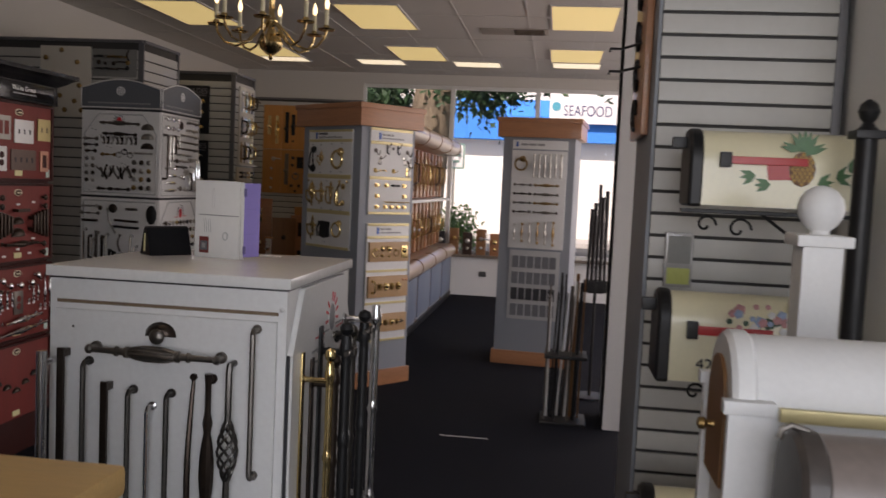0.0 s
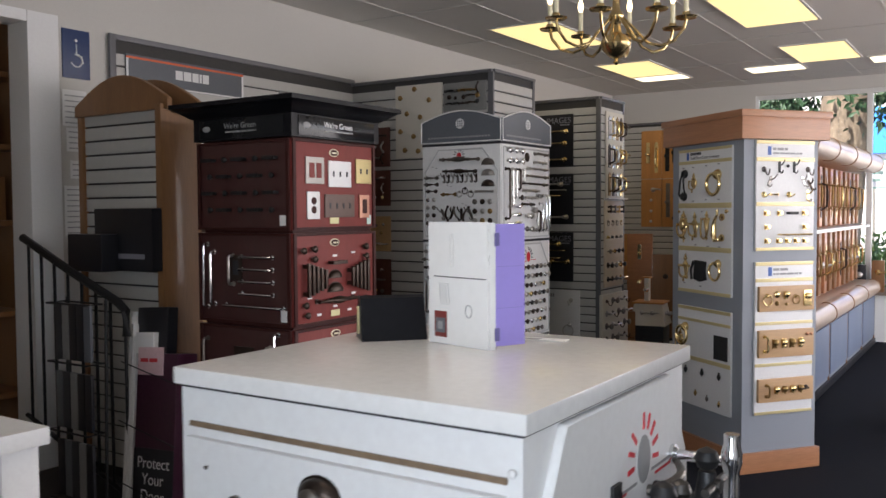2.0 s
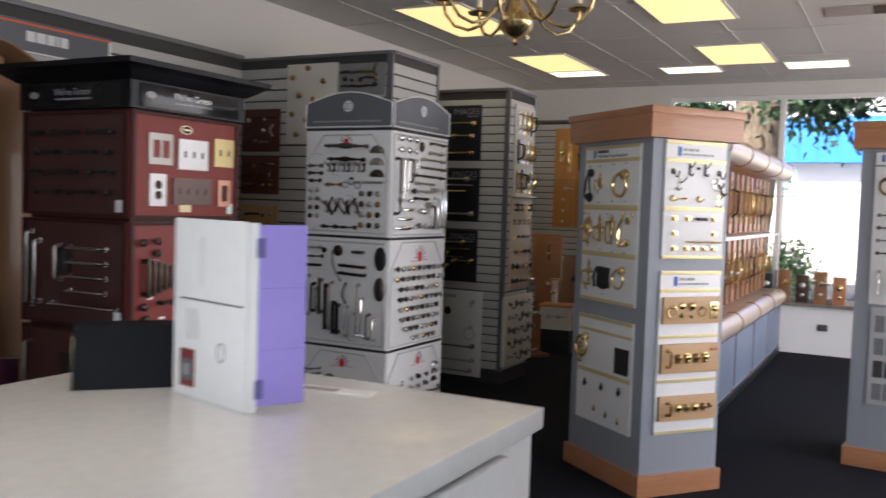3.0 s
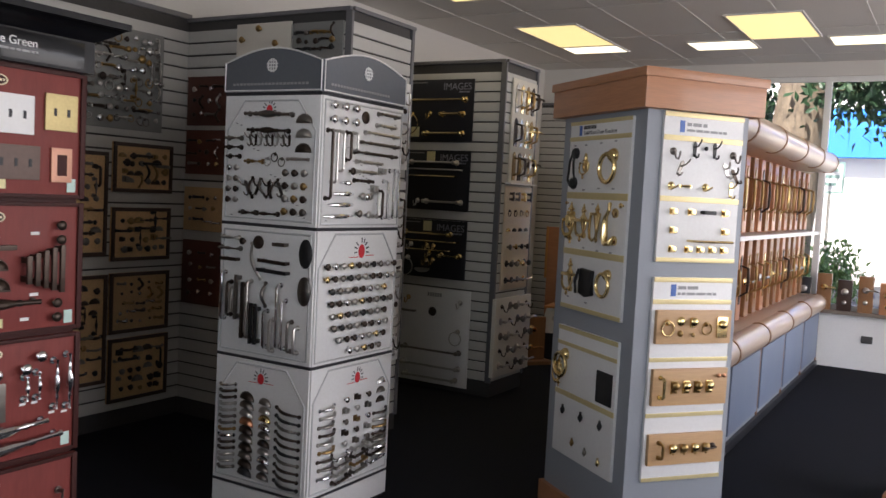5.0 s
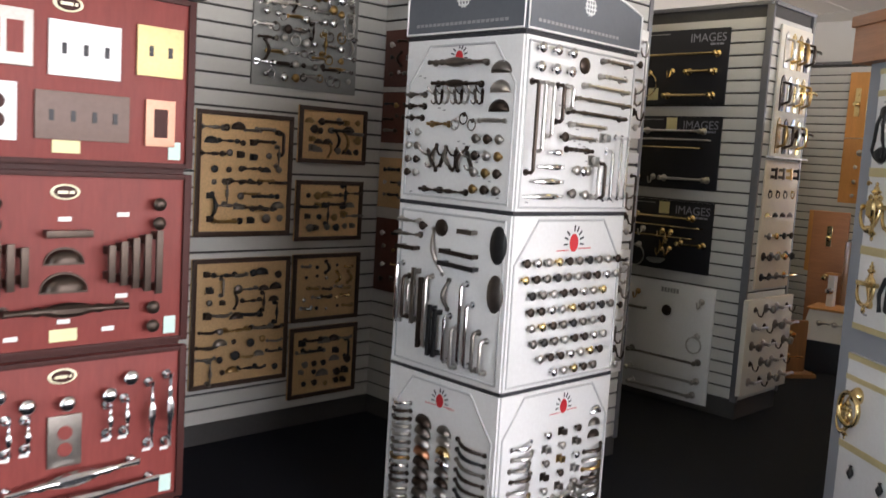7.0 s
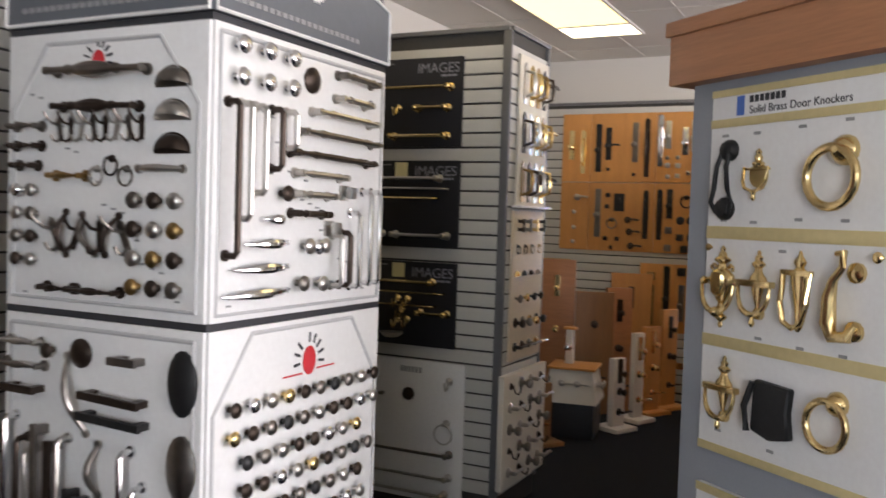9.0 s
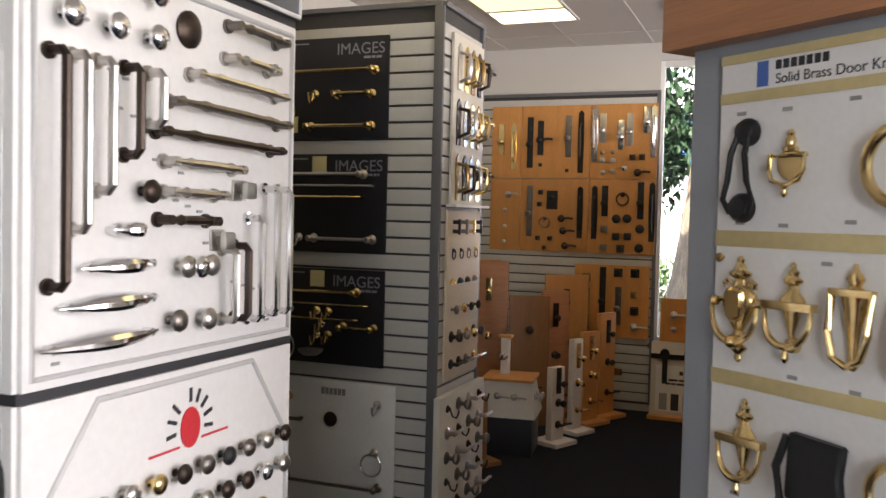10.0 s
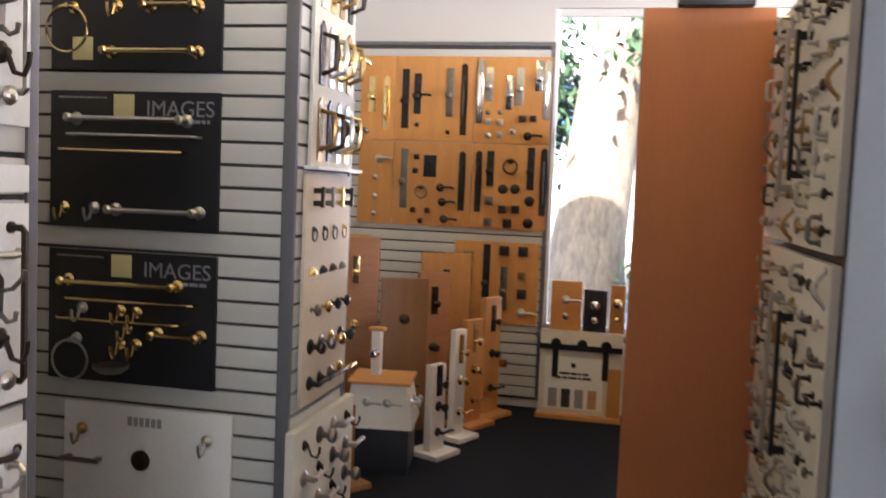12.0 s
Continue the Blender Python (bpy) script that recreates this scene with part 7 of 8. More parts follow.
part("card", bm_prism([(-0.008, 0.01), (0.002, 0.01), (0.002, 0.06), (-0.004, 0.06)], 0.124), STICKER, ch, m=pose(0.0, 0.062, 0))
pp = solid("paper_slip", bm_box(0, 0.11, 0, 0.03, 0, 0.0012), PAPER, "small printed paper slip on the white top", "paper", pose(-0.90, 2.47, 1.2525, 0, 0, 10))
part("picture", bm_box(0.01, 0.06, 0.004, 0.022, 0.0013, 0.0016), GREYINK, pp)


# ---- by the left wall: slatted stand, railing, literature rack ----
sb = thing("arched_slat_stand", "slatted display stand with an arched brown wooden top", "display stand", pose(-4.38, 4.02, 0))
part("body", bm_box(0.02, 0.655, 0.0, 0.05, 0.05, 2.0), GROOVE, sb)
me = mesh("slat", bm_box(0.02, 0.655, -0.012, -0.001, 0, 0.0654, 0.0015), SLAT)
for i in range(25):
    part("slat", me, None, sb, m=pose(0, 0, 0.1224 + 0.0763 * i))
part("side_board", bm_box(0.655, 0.70, -0.06, 0.19, 0.0, 2.03, 0.006), BROWNWOOD, sb, "brown wooden side board")
part("side_board", bm_box(-0.02, 0.019, -0.03, 0.10, 0.0, 2.02, 0.006), BROWNWOOD, sb, "brown wooden side board")
n = 16
for y in (-0.03, 0.16):
    arch = [(-0.03, 0)] + [(0.73, 0)] + [(0.73 - 0.76 * i / n, 0.055 + 0.14 * math.sin(math.pi * i / n)) for i in range(n + 1)]
    part("arch_board", bm_prism(arch, 0.03, bevel=0.003), BROWNWOOD, sb, m=pose(0, y + 0.02, 2.005))
part("shelf", bm_box(-0.01, 0.70, 0.0, 0.155, 1.985, 2.004, 0.003), BROWNWOOD, sb)
bx = solid("black_case", bm_box(0, 0.46, -0.10, 0, 0, 0.315, 0.008), BLACKBOARD, "black display case hanging on the slatted stand", "case", pose(-4.145, 4.0, 1.195))
bx2 = solid("black_case", bm_box(0, 0.28, -0.10, 0, 0, 0.19, 0.008), BLACKBOARD, "small black display case on the slatted stand", "case", pose(-4.222, 3.895, 1.19))
part("lettering_bar", bm_box(0.15, 0.4, -0.1025, -0.1005, 0.06, 0.085), SILVERINK, bx)
IRON = BLACKIRON
rail = thing("stair_railing", "black iron stair railing with slim balusters", "railing", pose(0, 3.72, 0))
part("handrail", bm_tube([(-4.5, 0, 1.36), (-4.1, 0, 1.20), (-3.72, 0, 1.06), (-3.66, 0, 1.02), (-3.66, 0, 0.9)], 0.022, 10), IRON, rail)
part("bottom_rail", bm_tube([(-4.5, 0, 0.42), (-3.66, 0, 0.12)], 0.012, 8), IRON, rail)
for i in range(8):
    x = -4.45 + 0.112 * i
    part("baluster", bm_tube([(x, 0, 0.40 - 0.357 * (x + 4.45)), (x, 0, 1.34 - 0.38 * (x + 4.5))], 0.008, 8), IRON, rail)
lr = thing("wire_literature_rack", "black wire rack holding dark brochures", "rack", pose(-4.0, 3.62, 0))
for x in (0.0, 0.3):
    part("upright", bm_tube([(x, 0, 0), (x, 0.02, 1.08)], 0.008, 8), IRON, lr)
for z in (0.12, 0.45, 0.78, 1.06):
    part("wire", bm_tube([(0, 0, z), (0.3, 0, z), (0.3, -0.09, z), (0, -0.09, z)], 0.005, 6, closed=True), IRON, lr)
for j in range(3):
    for i in range(5):
        part("brochure", bm_box(0.015 + 0.056 * i, 0.065 + 0.056 * i, -0.06, -0.045, 0.13 + 0.33 * j, 0.40 + 0.33 * j, 0.001), [BLACKBOARD, CHARCOAL, INK, GREYBOARD, BLACKBOARD][(i + j) % 5], lr, m=pose(0, 0, 0))
ds = thing("door_protector_display", "tall dark floor display leaning back, filled with packets", "floor display", pose(-3.62, 3.66, 0.02, -7, -4, 0))
body = part("body", bm_box(0.05, 0.33, 0.0, 0.12, 0, 0.80, 0.004), surf("plum_print", (0.055, 0.012, 0.03), 0.35, vary=0.3), ds, "dark plum printed box")
part("base_print", bm_box(0.05, 0.33, -0.003, -0.0005, 0.0, 0.36, 0.001), BLACKBOARD, ds)
for i in range(3):
    part("sleeve", bm_box(-0.03 + 0.022 * i, -0.012 + 0.022 * i, 0.0, 0.12, 0, 1.0 - 0.06 * i, 0.002), PAPER, ds)
part("dark_head", bm_box(0.0, 0.22, 0.03, 0.09, 0.80, 1.02, 0.004), BLACKBOARD, ds)
part("white_card", bm_box(0.03, 0.16, 0.0, 0.028, 0.80, 0.90, 0.001), PAPER, ds)
pk = part("pink_card", bm_box(0.06, 0.24, -0.006, -0.001, 0.70, 0.83, 0.001), surf("pink_card", (0.72, 0.50, 0.52), 0.6), ds)
bars(pk, 0.08, 0.76, 0.12, 0.018, RED, 0.0065)
for i, wd in enumerate(("Protect", "Your", "Door")):
    words(ds, wd, 0.19, 0.27 - 0.075 * i, 0.075, WHITEINK, out=0.0036, align="CENTER")
for i in range(3):
    part("wire", bm_tube([(-0.05, -0.02, 0.2 + 0.28 * i), (0.36, -0.02, 0.1 + 0.28 * i)], 0.003, 6), IRON, ds)
solid("low_plinth", bm_box(-4.5, -3.05, 3.1, 3.95, 0.001, 0.10, 0.006), surf("grey_carpet_step", (0.032, 0.030, 0.029), 0.9, vary=0.15, fine=200, bump=0.5), "low grey carpeted step beside the railing", "step")
ws = solid("access_sign", bm_box(0, 0.17, -0.006, 0, 0, 0.27, 0.001), surf("navy_sign", (0.012, 0.035, 0.12), 0.4, vary=0.1), "navy wall sign with a white wheelchair symbol", "sign", pose(-4.5185, 3.985, 2.235, 0, 0, 90))
part("symbol", bm_tube([(0.085 + 0.035 * math.cos(a * math.pi / 8), -0.007, 0.10 + 0.035 * math.sin(a * math.pi / 8)) for a in range(9, 22)], 0.004, 6, bm=bm_tube([(0.085, -0.007, 0.19), (0.085, -0.007, 0.13), (0.115, -0.007, 0.125), (0.125, -0.007, 0.085)], 0.005, 6)), WHITEINK, ws)
part("symbol_head", bm_cyl(0.009, 0, 0.002, 12, m=pose(0.085, -0.006, 0.21, 90)), WHITEINK, ws)
for z0, h, y0, w in ((1.97, 0.20, 3.98, 0.15), (1.83, 0.13, 4.0, 0.13), (1.68, 0.10, 4.02, 0.09), (1.36, 0.28, 3.98, 0.14)):
    nt = solid("wall_notice", bm_box(0, w, -0.002, 0, 0, h), PAPER, "white printed notice pinned to the wall", "notice", pose(-4.5185, y0, z0, 0, 0, 90), "wall notices")
    for k in range(int(h / 0.03)):
        bars(nt, 0.015, 0.015 + 0.03 * k, w - 0.03, 0.006, GREYINK, 0.002)
sh = thing("storage_shelf", "brown wooden storage shelf with cartons and papers", "shelf", pose(-5.1, 3.92, 0, 0, 0, 90))
part("upright", bm_box(-0.03, 0.0, -0.36, 0, 0.0, 2.62, 0.003), BROWNWOOD, sh)
part("upright", bm_box(-1.03, -1.0, -0.36, 0, 0.0, 2.62, 0.003), BROWNWOOD, sh)
part("back", bm_box(-1.0, -0.03, -0.012, -0.002, 0.10, 2.62), TANBOARD, sh)
for z in (0.5, 0.95, 1.45, 1.865, 2.26):
    part("shelf", bm_box(-1.0, -0.03, -0.355, -0.013, z - 0.03, z, 0.002), BROWNWOOD, sh)
for z, y0, w, h, mat in ((1.45, -0.40, 0.30, 0.24, BROWNWOOD), (1.45, -0.85, 0.34, 0.30, TANBOARD), (1.865, -0.50, 0.22, 0.05, PAPER), (1.865, -0.24, 0.10, 0.24, PAPER), (2.26, -0.60, 0.4, 0.2, TANBOARD), (0.95, -0.7, 0.5, 0.3, BROWNWOOD)):
    solid("carton", bm_box(0, w, -0.28, -0.03, 0, h, 0.004), mat, "cardboard carton standing on the storage shelf" if mat is not PAPER else "stack of white papers on the storage shelf", "carton" if mat is not PAPER else "papers", pose(-5.1, 3.92, z + 0.001, 0, 0, 90) @ pose(y0, 0, 0))
# counters beside the walker
ct = thing("white_top_counter", "white-topped counter on pale panelled legs", "counter", pose(-2.175, 2.375, 0))
part("top", bm_box(-1.3, 0, -1.2, 0, 0.90, 0.945, 0.004), WHITELAM, ct)
part("leg", bm_box(-0.10, -0.02, -0.12, -0.02, 0, 0.899, 0.004), WHITELAM, ct)
part("leg", bm_box(-0.10, -0.02, -1.16, -1.06, 0, 0.899, 0.004), WHITELAM, ct)
part("panel", bm_box(-0.08, -0.05, -1.06, -0.12, 0.03, 0.899, 0.003), surf("slate_blue_panel", (0.07, 0.10, 0.16), 0.5), ct, "slate blue side panel")
part("panel", bm_box(-1.2, -0.1, -0.07, -0.04, 0.03, 0.899, 0.003), WHITELAM, ct)
tb = thing("wooden_table", "pale wooden table with a thick rounded top", "table", pose(-0.592, 1.195, 0))
part("top", bm_box(-1.5, 0, -1.0, 0, 1.015, 1.06, 0.012), surf("maple_top", (0.66, 0.42, 0.17), 0.4, vary=0.14, fine=28, coarse=3, stretch=(0.6, 6, 6), coat=0.2), tb)
for x in (-1.44, -0.12):
    for y in (-0.94, -0.12):
        part("leg", bm_box(x, x + 0.06, y, y + 0.06, 0, 1.014, 0.004), TANWOOD, tb)

# ---- chandelier ----
cx, cy, cz = -1.659, 4.87, 2.177
chd = thing("brass_chandelier", "polished brass candle-arm chandelier hanging from the ceiling", "chandelier", pose(cx, cy, cz))
part("body", bm_lathe([(0.004, -0.03), (0.014, -0.02), (0.008, -0.005), (0.03, 0.005), (0.062, 0.035), (0.07, 0.065), (0.055, 0.095), (0.025, 0.115), (0.018, 0.15), (0.03, 0.17), (0.035, 0.19), (0.018, 0.22), (0.014, 0.30), (0.026, 0.33), (0.030, 0.37), (0.014, 0.40), (0.01, 0.48), (0.016, 0.50), (0.006, 0.52)], 20), BRASS, chd)
part("rod", bm_tube([(0, 0, 0.5), (0, 0, H - cz - 0.02)], 0.006, 8), BRASS, chd)
part("ceiling_rose", bm_lathe([(0.06, H - cz - 0.002), (0.055, H - cz - 0.02), (0.02, H - cz - 0.04), (0.008, H - cz - 0.045)], 18), BRASS, chd)
BULB = glow("candle_bulb", (1.0, 0.78, 0.45), 2.0)
arm = mesh("arm", bm_tube([(0.03, 0, 0.18), (0.08, 0, 0.13), (0.14, 0, 0.06), (0.20, 0, 0.04), (0.26, 0, 0.06), (0.30, 0, 0.11), (0.31, 0, 0.15)], 0.007, 8), BRASS)
pan = mesh("drip_pan", bm_lathe([(0.01, 0.148), (0.045, 0.152), (0.05, 0.16), (0.02, 0.162), (0.016, 0.18)], 14), BRASS)
candle = mesh("candle", bm_cyl(0.0115, 0.165, 0.27, 12), CREAMPAINT)
flame = mesh("bulb", bm_lathe([(0.006, 0.271), (0.012, 0.285), (0.014, 0.30), (0.009, 0.322), (0.001, 0.345)], 12), BULB)
for i in range(8):
    r = pose(0, 0, 0, 0, 0, 45 * i + 10)
    a = part("arm", arm, None, chd, m=r)
    p2 = pose(0.31, 0, 0)
    part("drip_pan", pan, None, a, m=p2)
    part("candle", candle, None, a, m=p2)
    part("bulb", flame, None, a, m=p2)

# ---- right side: pillar, slatted wing, mailboxes ----
setting("pillar", bm_box(0.355, 0.48, 5.5, 5.9, 0, H), WHITE_PAINT, "white painted square pillar")
cable = solid("black_cable", bm_tube([(0.345, 5.52, 0.02), (0.343, 5.52, 1.5), (0.345, 5.52, H)], 0.010, 8), BLACKIRON, "black cable running up the white pillar", "cable")
wing = solid("slat_wing_right", bm_box(0.298, 0.85, 2.86, 3.42, 0, 2.6), GROOVE, "grey slat-clad display wing with dark side board", "slat wall", kind="structure")
m = pose(0.298, 2.86, 0)
slats(wing, 0.52, 0.041, 2.58, m, 0.0696)
strip(wing, 0.52, 0.545, 0, 2.6, m, out=0.018)
part("side_board", bm_box(-0.012, -0.001, 0.0, 0.55, 0.0, 2.6, 0.002), GREYBODY, wing, m=m)
setting("wall_side", bm_box(0.862, 0.97, 2.3, 3.45, 0, H), WHITE_PAINT, "white painted side wall")
pl = solid("house_number_plaque", bm_box(0, 0.42, -0.025, 0, 0, 0.58, 0.008), OAK, "wooden plaque with dark metal house numbers", "plaque", pose(0.284, 3.40, 1.68, 0, 0, -90))
for i in range(4):
    part("numeral", bm_tube([(0.2 + 0.05 * math.cos(a * 0.6 + i), -0.03, 0.08 + 0.14 * i + 0.05 * math.sin(a * 0.6 + i)) for a in range(9)], 0.009, 6), BLACKIRON, pl)
for z in (1.92, 2.0):
    solid("sign_rod", bm_tube([(0.284, 3.05, z), (0.20, 3.25, z), (0.16, 3.25, z), (0.16, 3.25, z - 0.012)], 0.005, 6), BLACKIRON, "thin black iron sign rod", "rod", group="sign rods")
GREENP = surf("green_paint", (0.05, 0.16, 0.05), 0.4, vary=0.3)
PINEAPPLE = surf("pineapple_paint", (0.42, 0.24, 0.05), 0.5, vary=0.5, fine=60)
REDMETAL = surf("red_enamel", (0.50, 0.03, 0.03), 0.35, vary=0.1)


def mailbox(x, y, z, L, w, h, label, body=CREAMPAINT, front=BLACKIRON, rz=0, flag=True, latch=True):
    """A rounded-top mailbox lying along x, its door at the -x end."""
    t = thing("mailbox", label, "mailbox", pose(x, y, z, 0, 0, rz), "mailboxes")
    n = 12
    sec = [(-w / 2, 0), (w / 2, 0)] + [(w / 2 * math.cos(math.pi * i / n), h - w / 2 + w / 2 * math.sin(math.pi * i / n)) for i in range(n + 1)]
    b = part("body", bm_prism(sec, L, m=pose(0, 0, 0, 0, 0, 90) @ pose(0, 0, 0)), body, t)
    k = 1.05
    part("door", bm_prism([(u * k, (v - h / 2) * k + h / 2) for u, v in sec], 0.04, m=pose(-0.022, 0, 0, 0, 0, 90), bevel=0.008), front, t, "dark door")
    if latch:
        part("latch", bm_box(-0.06, -0.018, -0.012, 0.012, h * 0.75, h * 0.9, 0.004), front, t)
    if flag:
        part("flag", bm_box(0.07, 0.28, -w / 2 - 0.012, -w / 2 - 0.004, h * 0.55, h * 0.65, 0.002), REDMETAL, t, "red metal flag")
        part("flag_mount", bm_box(0.055, 0.085, -w / 2 - 0.018, -w / 2 - 0.002, h * 0.5, h * 0.7, 0.004), BLACKIRON, t)
    return t


def flat_shape(t, outline, x, y, z, mat, name, turn=0, depth=0.002):
    part(name, bm_prism(outline, depth), mat, t, m=pose(x, y, z) @ pose(0, 0, 0, 0, turn, 0))


LEAFSHAPE = [(0, 0), (0.03, 0.008), (0.06, 0), (0.03, -0.008)]
mb = mailbox(0.372, 2.535, 1.464, 0.42, 0.17, 0.205, "cream mailbox painted with a pineapple and red flag")
yf = -0.0865
flat_shape(mb, [(0.034 * math.cos(a * 0.524), 0.046 * math.sin(a * 0.524)) for a in range(12)], 0.268, yf, 0.105, surf("dark_fruit_paint", (0.16, 0.07, 0.02), 0.5, vary=0.4, fine=80), "painted_fruit", 0, 0.003)
for j in range(-4, 5):
    for i in range(-3, 4):
        x, z = 0.0125 * i + (0.00625 if j % 2 else 0), 0.0098 * j
        if (x / 0.030) ** 2 + (z / 0.042) ** 2 < 1:
            flat_shape(mb, [(-0.0055, 0), (0, -0.0072), (0.0055, 0), (0, 0.0072)], 0.268 + x, yf, 0.105 + z, PINEAPPLE, "painted_scale", 0, 0.0045)
flat_shape(mb, [(0, 0), (0.068, -0.012), (0.064, -0.052), (0.006, -0.055), (0.0, -0.02)], 0.178, yf, 0.128, REDMETAL, "painted_ribbon", 0, 0.002)
LONGLEAF = [(0, -0.007), (0.03, 0.007), (0.062, 0.0), (0.03, -0.010)]
for k, a in enumerate((-165, -150, -125, -105, -90, -75, -55, -30, -15)):
    flat_shape(mb, LONGLEAF, 0.268, yf, 0.148 - 0.003 * (k % 2), GREENP, "painted_leaf", a, 0.004 + 0.0004 * (k % 3))
for x, z, turns in ((0.19, 0.062, (150, 175, -160)), (0.15, 0.085, (140, 170, -165)), (0.31, 0.068, (-10, 15, -45)), (0.355, 0.085, (-15, 25, -55)), (0.385, 0.105, (-30, 5, -70))):
    for k, a in enumerate(turns):
        flat_shape(mb, [(0, 0), (0.018, 0.008), (0.042, 0), (0.018, -0.008)], x, yf, z, GREENP, "painted_leaf", a, 0.003 + 0.0004 * k)
mb = mailbox(0.315, 2.535, 0.98, 0.445, 0.17, 0.24, "cream mailbox painted with flowers and house number")
BLOOMS = [surf("pink_paint", (0.62, 0.30, 0.30), 0.5, vary=0.3, fine=120), surf("pale_blue_paint", (0.35, 0.45, 0.62), 0.5, vary=0.3, fine=120), PAPER, surf("dark_leaf_paint", (0.05, 0.10, 0.06), 0.5, vary=0.3)]
rnd = random.Random(12)
for k in range(34):
    r = rnd.uniform(0.006, 0.014)
    flat_shape(mb, [(r * (1 + 0.25 * (a % 2)) * math.cos(a * 0.628), r * (1 + 0.25 * (a % 2)) * math.sin(a * 0.628)) for a in range(10)], 0.17 + 0.006 * k + rnd.uniform(-0.01, 0.01), yf, 0.19 + rnd.uniform(-0.045, 0.03), BLOOMS[(k * 3 + k // 5) % 4], "painted_flower", 0, 0.0025 + 0.0003 * (k % 5))
words(mb, "4212", 0.085, 0.035, 0.045, INK, out=0.087)
mailbox(0.295, 2.45, 0.44, 0.45, 0.17, 0.24, "plain cream mailbox on a low bracket", flag=False)
for z in (1.453, 0.978, 0.438):
    br = thing("scroll_bracket", "black wrought-iron scroll bracket under a mailbox", "bracket", pose(0.345, 2.535, z), "scroll brackets")
    part("bar", bm_box(0, 0.46, -0.012, 0.012, -0.012, -0.001, 0.002), BLACKIRON, br)
    part("stay", bm_tube([(0.40, 0.0, -0.006), (0.40, 0.318, -0.006)], 0.006, 6, bm=bm_tube([(0.22, 0, -0.01), (0.44, 0.0, -0.17)], 0.005, 6)), BLACKIRON, br)
    for x, s in ((0.07, 1), (0.16, 1.2)):
        part("scroll", bm_tube([(x + s * (0.03 - 0.0022 * i) * math.cos(i * 0.55), 0, -0.045 * s + s * (0.03 - 0.0022 * i) * math.sin(i * 0.55)) for i in range(12)], 0.004, 6), BLACKIRON, br)
bh = thing("leaflet_holder", "clear acrylic leaflet holder on the slat wall", "holder", pose(0.345, 2.845, 1.20))
part("holder", bm_box(0, 0.085, -0.03, -0.001, 0, 0.17, 0.002), surf("clear_acrylic_grey", (0.35, 0.34, 0.33), 0.15, vary=0.1), bh)
part("leaflet", bm_box(0.008, 0.077, -0.034, -0.031, 0.01, 0.06), surf("lime_leaflet", (0.45, 0.48, 0.12), 0.5), bh)
part("leaflet", bm_box(0.008, 0.077, -0.034, -0.031, 0.075, 0.16), GREYBOARD, bh)
wp = thing("white_mailbox_post", "white square post with a ball finial", "post", pose(0.568, 2.0, 0.0))
part("post", bm_box(-0.042, 0.042, -0.042, 0.042, 0.0, 1.391, 0.004), WHITE_PAINT, wp)
part("cap", bm_box(-0.058, 0.058, -0.058, 0.058, 1.39, 1.415, 0.006), WHITE_PAINT, wp)
part("ball", bm_lathe([(0.02, 1.414), (0.021, 1.424), (0.035, 1.436), (0.046, 1.455), (0.0485, 1.472), (0.044, 1.492), (0.032, 1.509), (0.017, 1.518), (0.001, 1.521)], 24), WHITE_PAINT, wp)
bp2 = thing("black_mailbox_post", "black fluted post with a turned finial", "post", pose(0.748, 2.3, 0.03))
part("post", bm_cyl(0.026, -0.03, 1.62, 14), BLACKIRON, bp2)
part("cap", bm_box(-0.036, 0.036, -0.036, 0.036, 1.615, 1.635, 0.004), BLACKIRON, bp2)
part("finial", bm_lathe([(0.03, 1.634), (0.018, 1.645), (0.012, 1.655), (0.02, 1.665), (0.026, 1.682), (0.02, 1.70), (0.004, 1.712)], 16), BLACKIRON, bp2)
wb2 = mailbox(0.303, 1.46, 1.02, 0.50, 0.20, 0.25, "large white mailbox with a brass name strip", WHITE_PAINT, WHITE_PAINT, 0, False, False)
inner = [(-0.066, 0.015), (0.066, 0.015)] + [(0.066 * math.cos(math.pi * i / 10), 0.15 + 0.066 * math.sin(math.pi * i / 10)) for i in range(11)]
part("door_panel", bm_prism(inner, 0.006, m=pose(-0.0285, 0, 0, 0, 0, 90), bevel=0.001), BROWNWOOD, wb2, "brown inner door panel")
part("knob", bm_lathe([(0.006, 0), (0.005, 0.01), (0.011, 0.016), (0.009, 0.024), (0.002, 0.027)], 12, m=pose(-0.0285, 0, 0.10, 0, -90)), OLDBRASS, wb2)
for y in (-0.108, 0.108):
    part("corner_trim", bm_box(-0.03, 0.03, y - 0.009, y + 0.009, -0.16, 0.145, 0.003), WHITE_PAINT, wb2)
    part("corner_cap", bm_box(-0.038, 0.038, y - 0.013, y + 0.013, 0.1452, 0.166, 0.003), WHITE_PAINT, wb2)
part("name_strip", bm_box(0.045, 0.44, -0.114, -0.101, 0.138, 0.158, 0.002), GOLDSTRIP, wb2)
part("skirt", bm_box(-0.01, 0.5, -0.11, 0.11, -0.16, -0.001, 0.006), WHITE_PAINT, wb2)
words(wb2, "1", 0.042, 0.035, 0.075, INK, out=0.1008)
part("pedestal", bm_box(0.10, 0.24, -0.07, 0.07, -1.04, -0.161, 0.005), WHITE_PAINT, wb2)
mb = mailbox(0.347, 1.2, 1.0, 0.45, 0.15, 0.182, "dark taupe mailbox with a black door", surf("taupe_enamel", (0.22, 0.18, 0.16), 0.35, vary=0.15), surf("dark_taupe_enamel", (0.075, 0.062, 0.055), 0.4, vary=0.2), 0, False, False)
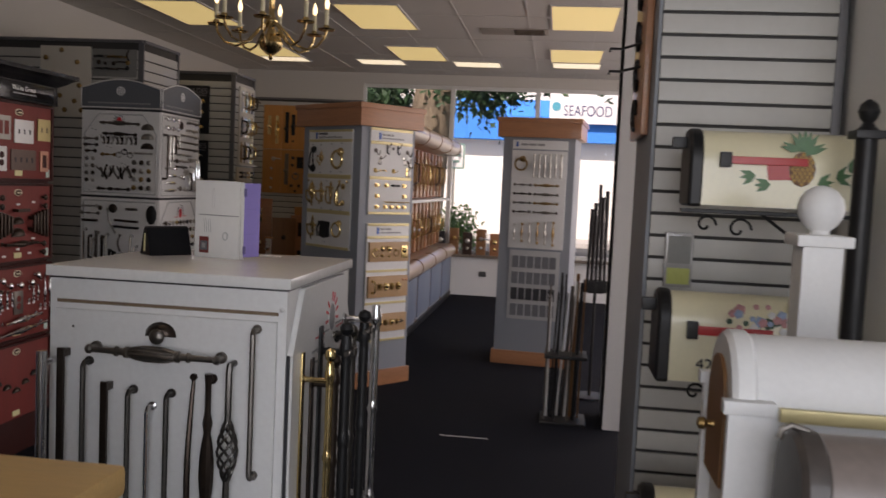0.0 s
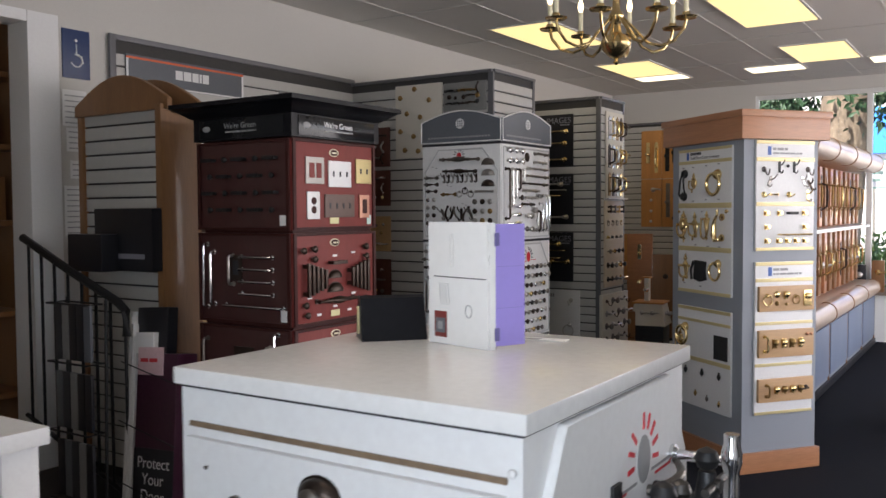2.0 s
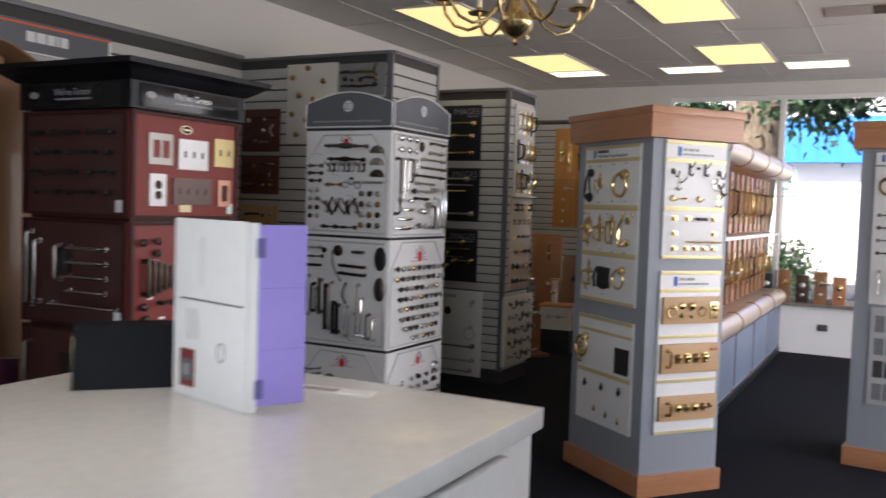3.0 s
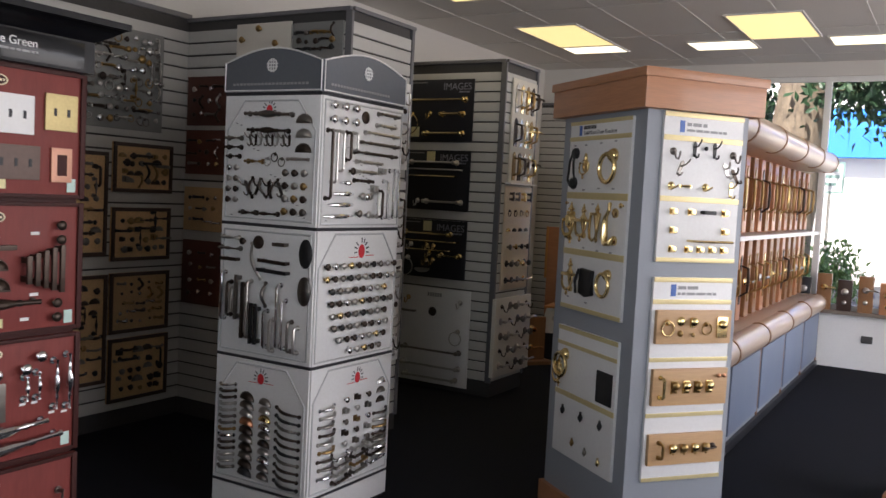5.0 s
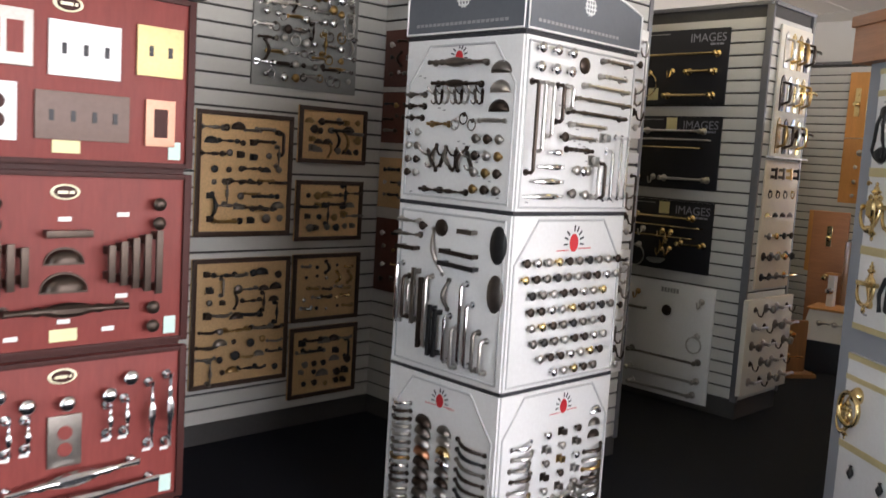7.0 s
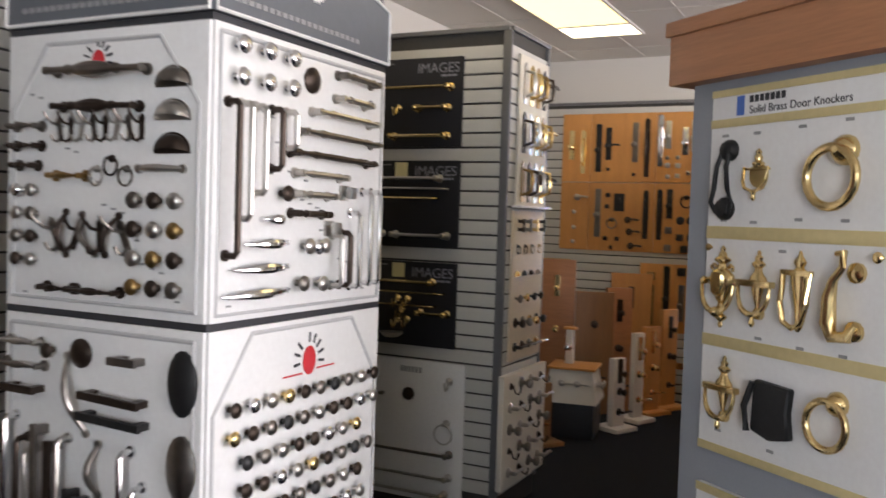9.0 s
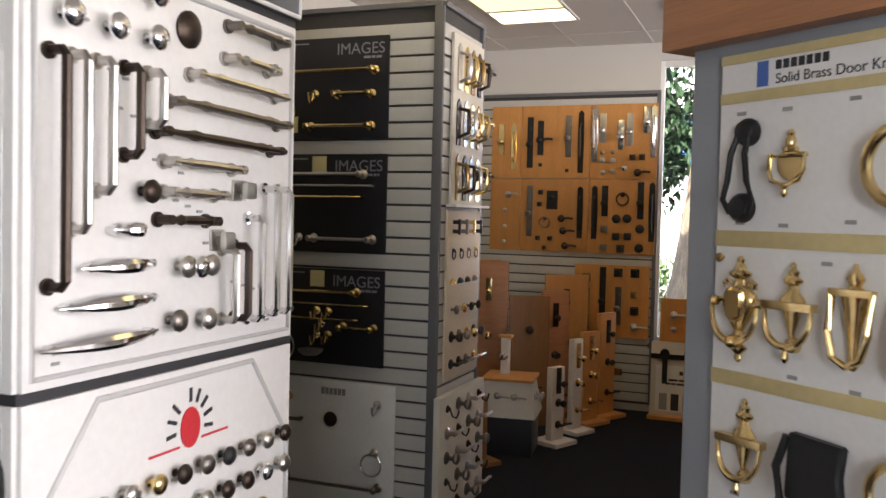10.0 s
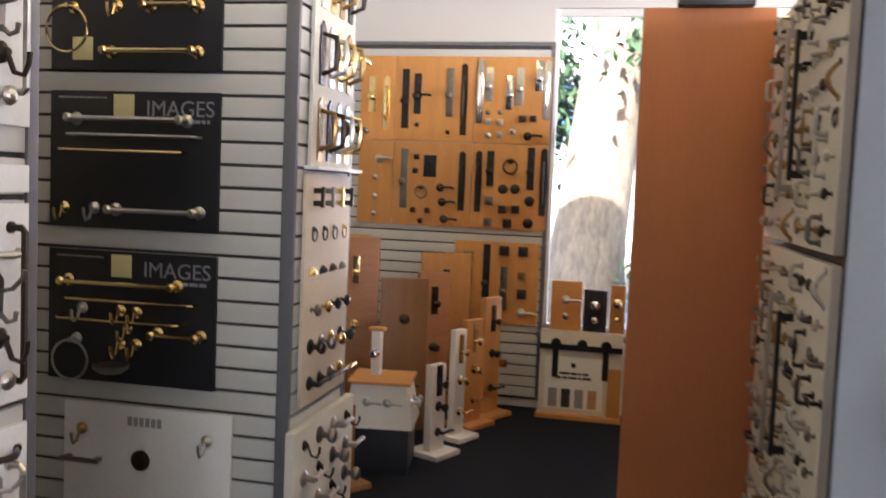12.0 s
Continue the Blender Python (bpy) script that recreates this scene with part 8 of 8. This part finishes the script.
part("latch", bm_tube([(0.0, 0, 0.185), (-0.022, 0, 0.191), (-0.034, 0, 0.185), (-0.036, 0, 0.174)], 0.005, 8), PEWTER, mb)
part("pedestal", bm_box(0.12, 0.2, -0.04, 0.04, -1.0, -0.001, 0.004), BLACKIRON, mb)
# rods leaning in a rack by the second grey tower
rk = thing("rod_rack", "bundle of long metal and wooden rods standing upright", "rod rack", pose(0.10, 5.66, 0))
rnd = random.Random(3)
for i in range(14):
    x, y = -0.12 + 0.017 * i, rnd.uniform(-0.1, 0.1)
    top = rnd.uniform(0.80, 0.98)
    part("rod", bm_tube([(x, y, 0.0), (x + rnd.uniform(-0.01, 0.04), y, top)], rnd.choice((0.008, 0.011, 0.006)), 8), rnd.choice([BRONZE, TANWOOD, PAPER, PEWTER, BROWNWOOD, BLACKIRON, BLACKIRON]), rk)
part("band", bm_box(-0.13, 0.14, -0.13, 0.13, 0.42, 0.44, 0.004), BLACKIRON, rk)
part("base", bm_box(-0.14, 0.15, -0.14, 0.14, 0.0, 0.015, 0.004), BLACKIRON, rk)
hk = thing("black_rod_holder", "tall black stand with hanging iron fireplace tools", "tool stand", pose(0.30, 6.35, 0) @ Matrix.Diagonal((1, 1, 0.88, 1)))
part("pole", bm_cyl(0.012, 0, 1.75, 10), BLACKIRON, hk)
part("foot", bm_cyl(0.13, 0, 0.02, 20), BLACKIRON, hk)
for i in range(6):
    a = i * 1.05
    part("tool", bm_tube([(0.05 * math.cos(a), 0.05 * math.sin(a), 1.7 - 0.05 * i), (0.06 * math.cos(a), 0.06 * math.sin(a), 0.95)], 0.010, 8, radii=[0.015, 0.010]), BLACKIRON, hk)
    part("tool_head", bm_box(-0.026, 0.026, -0.010, 0.010, 0, 0.10, 0.006), BLACKIRON, hk, m=pose(0.06 * math.cos(a), 0.06 * math.sin(a), 0.87))
fs = solid("floor_strip", bm_box(-0.62, -0.335, 5.088, 5.096, 0.0005, 0.003), PAPER, "thin pale strip lying on the carpet", "strip")
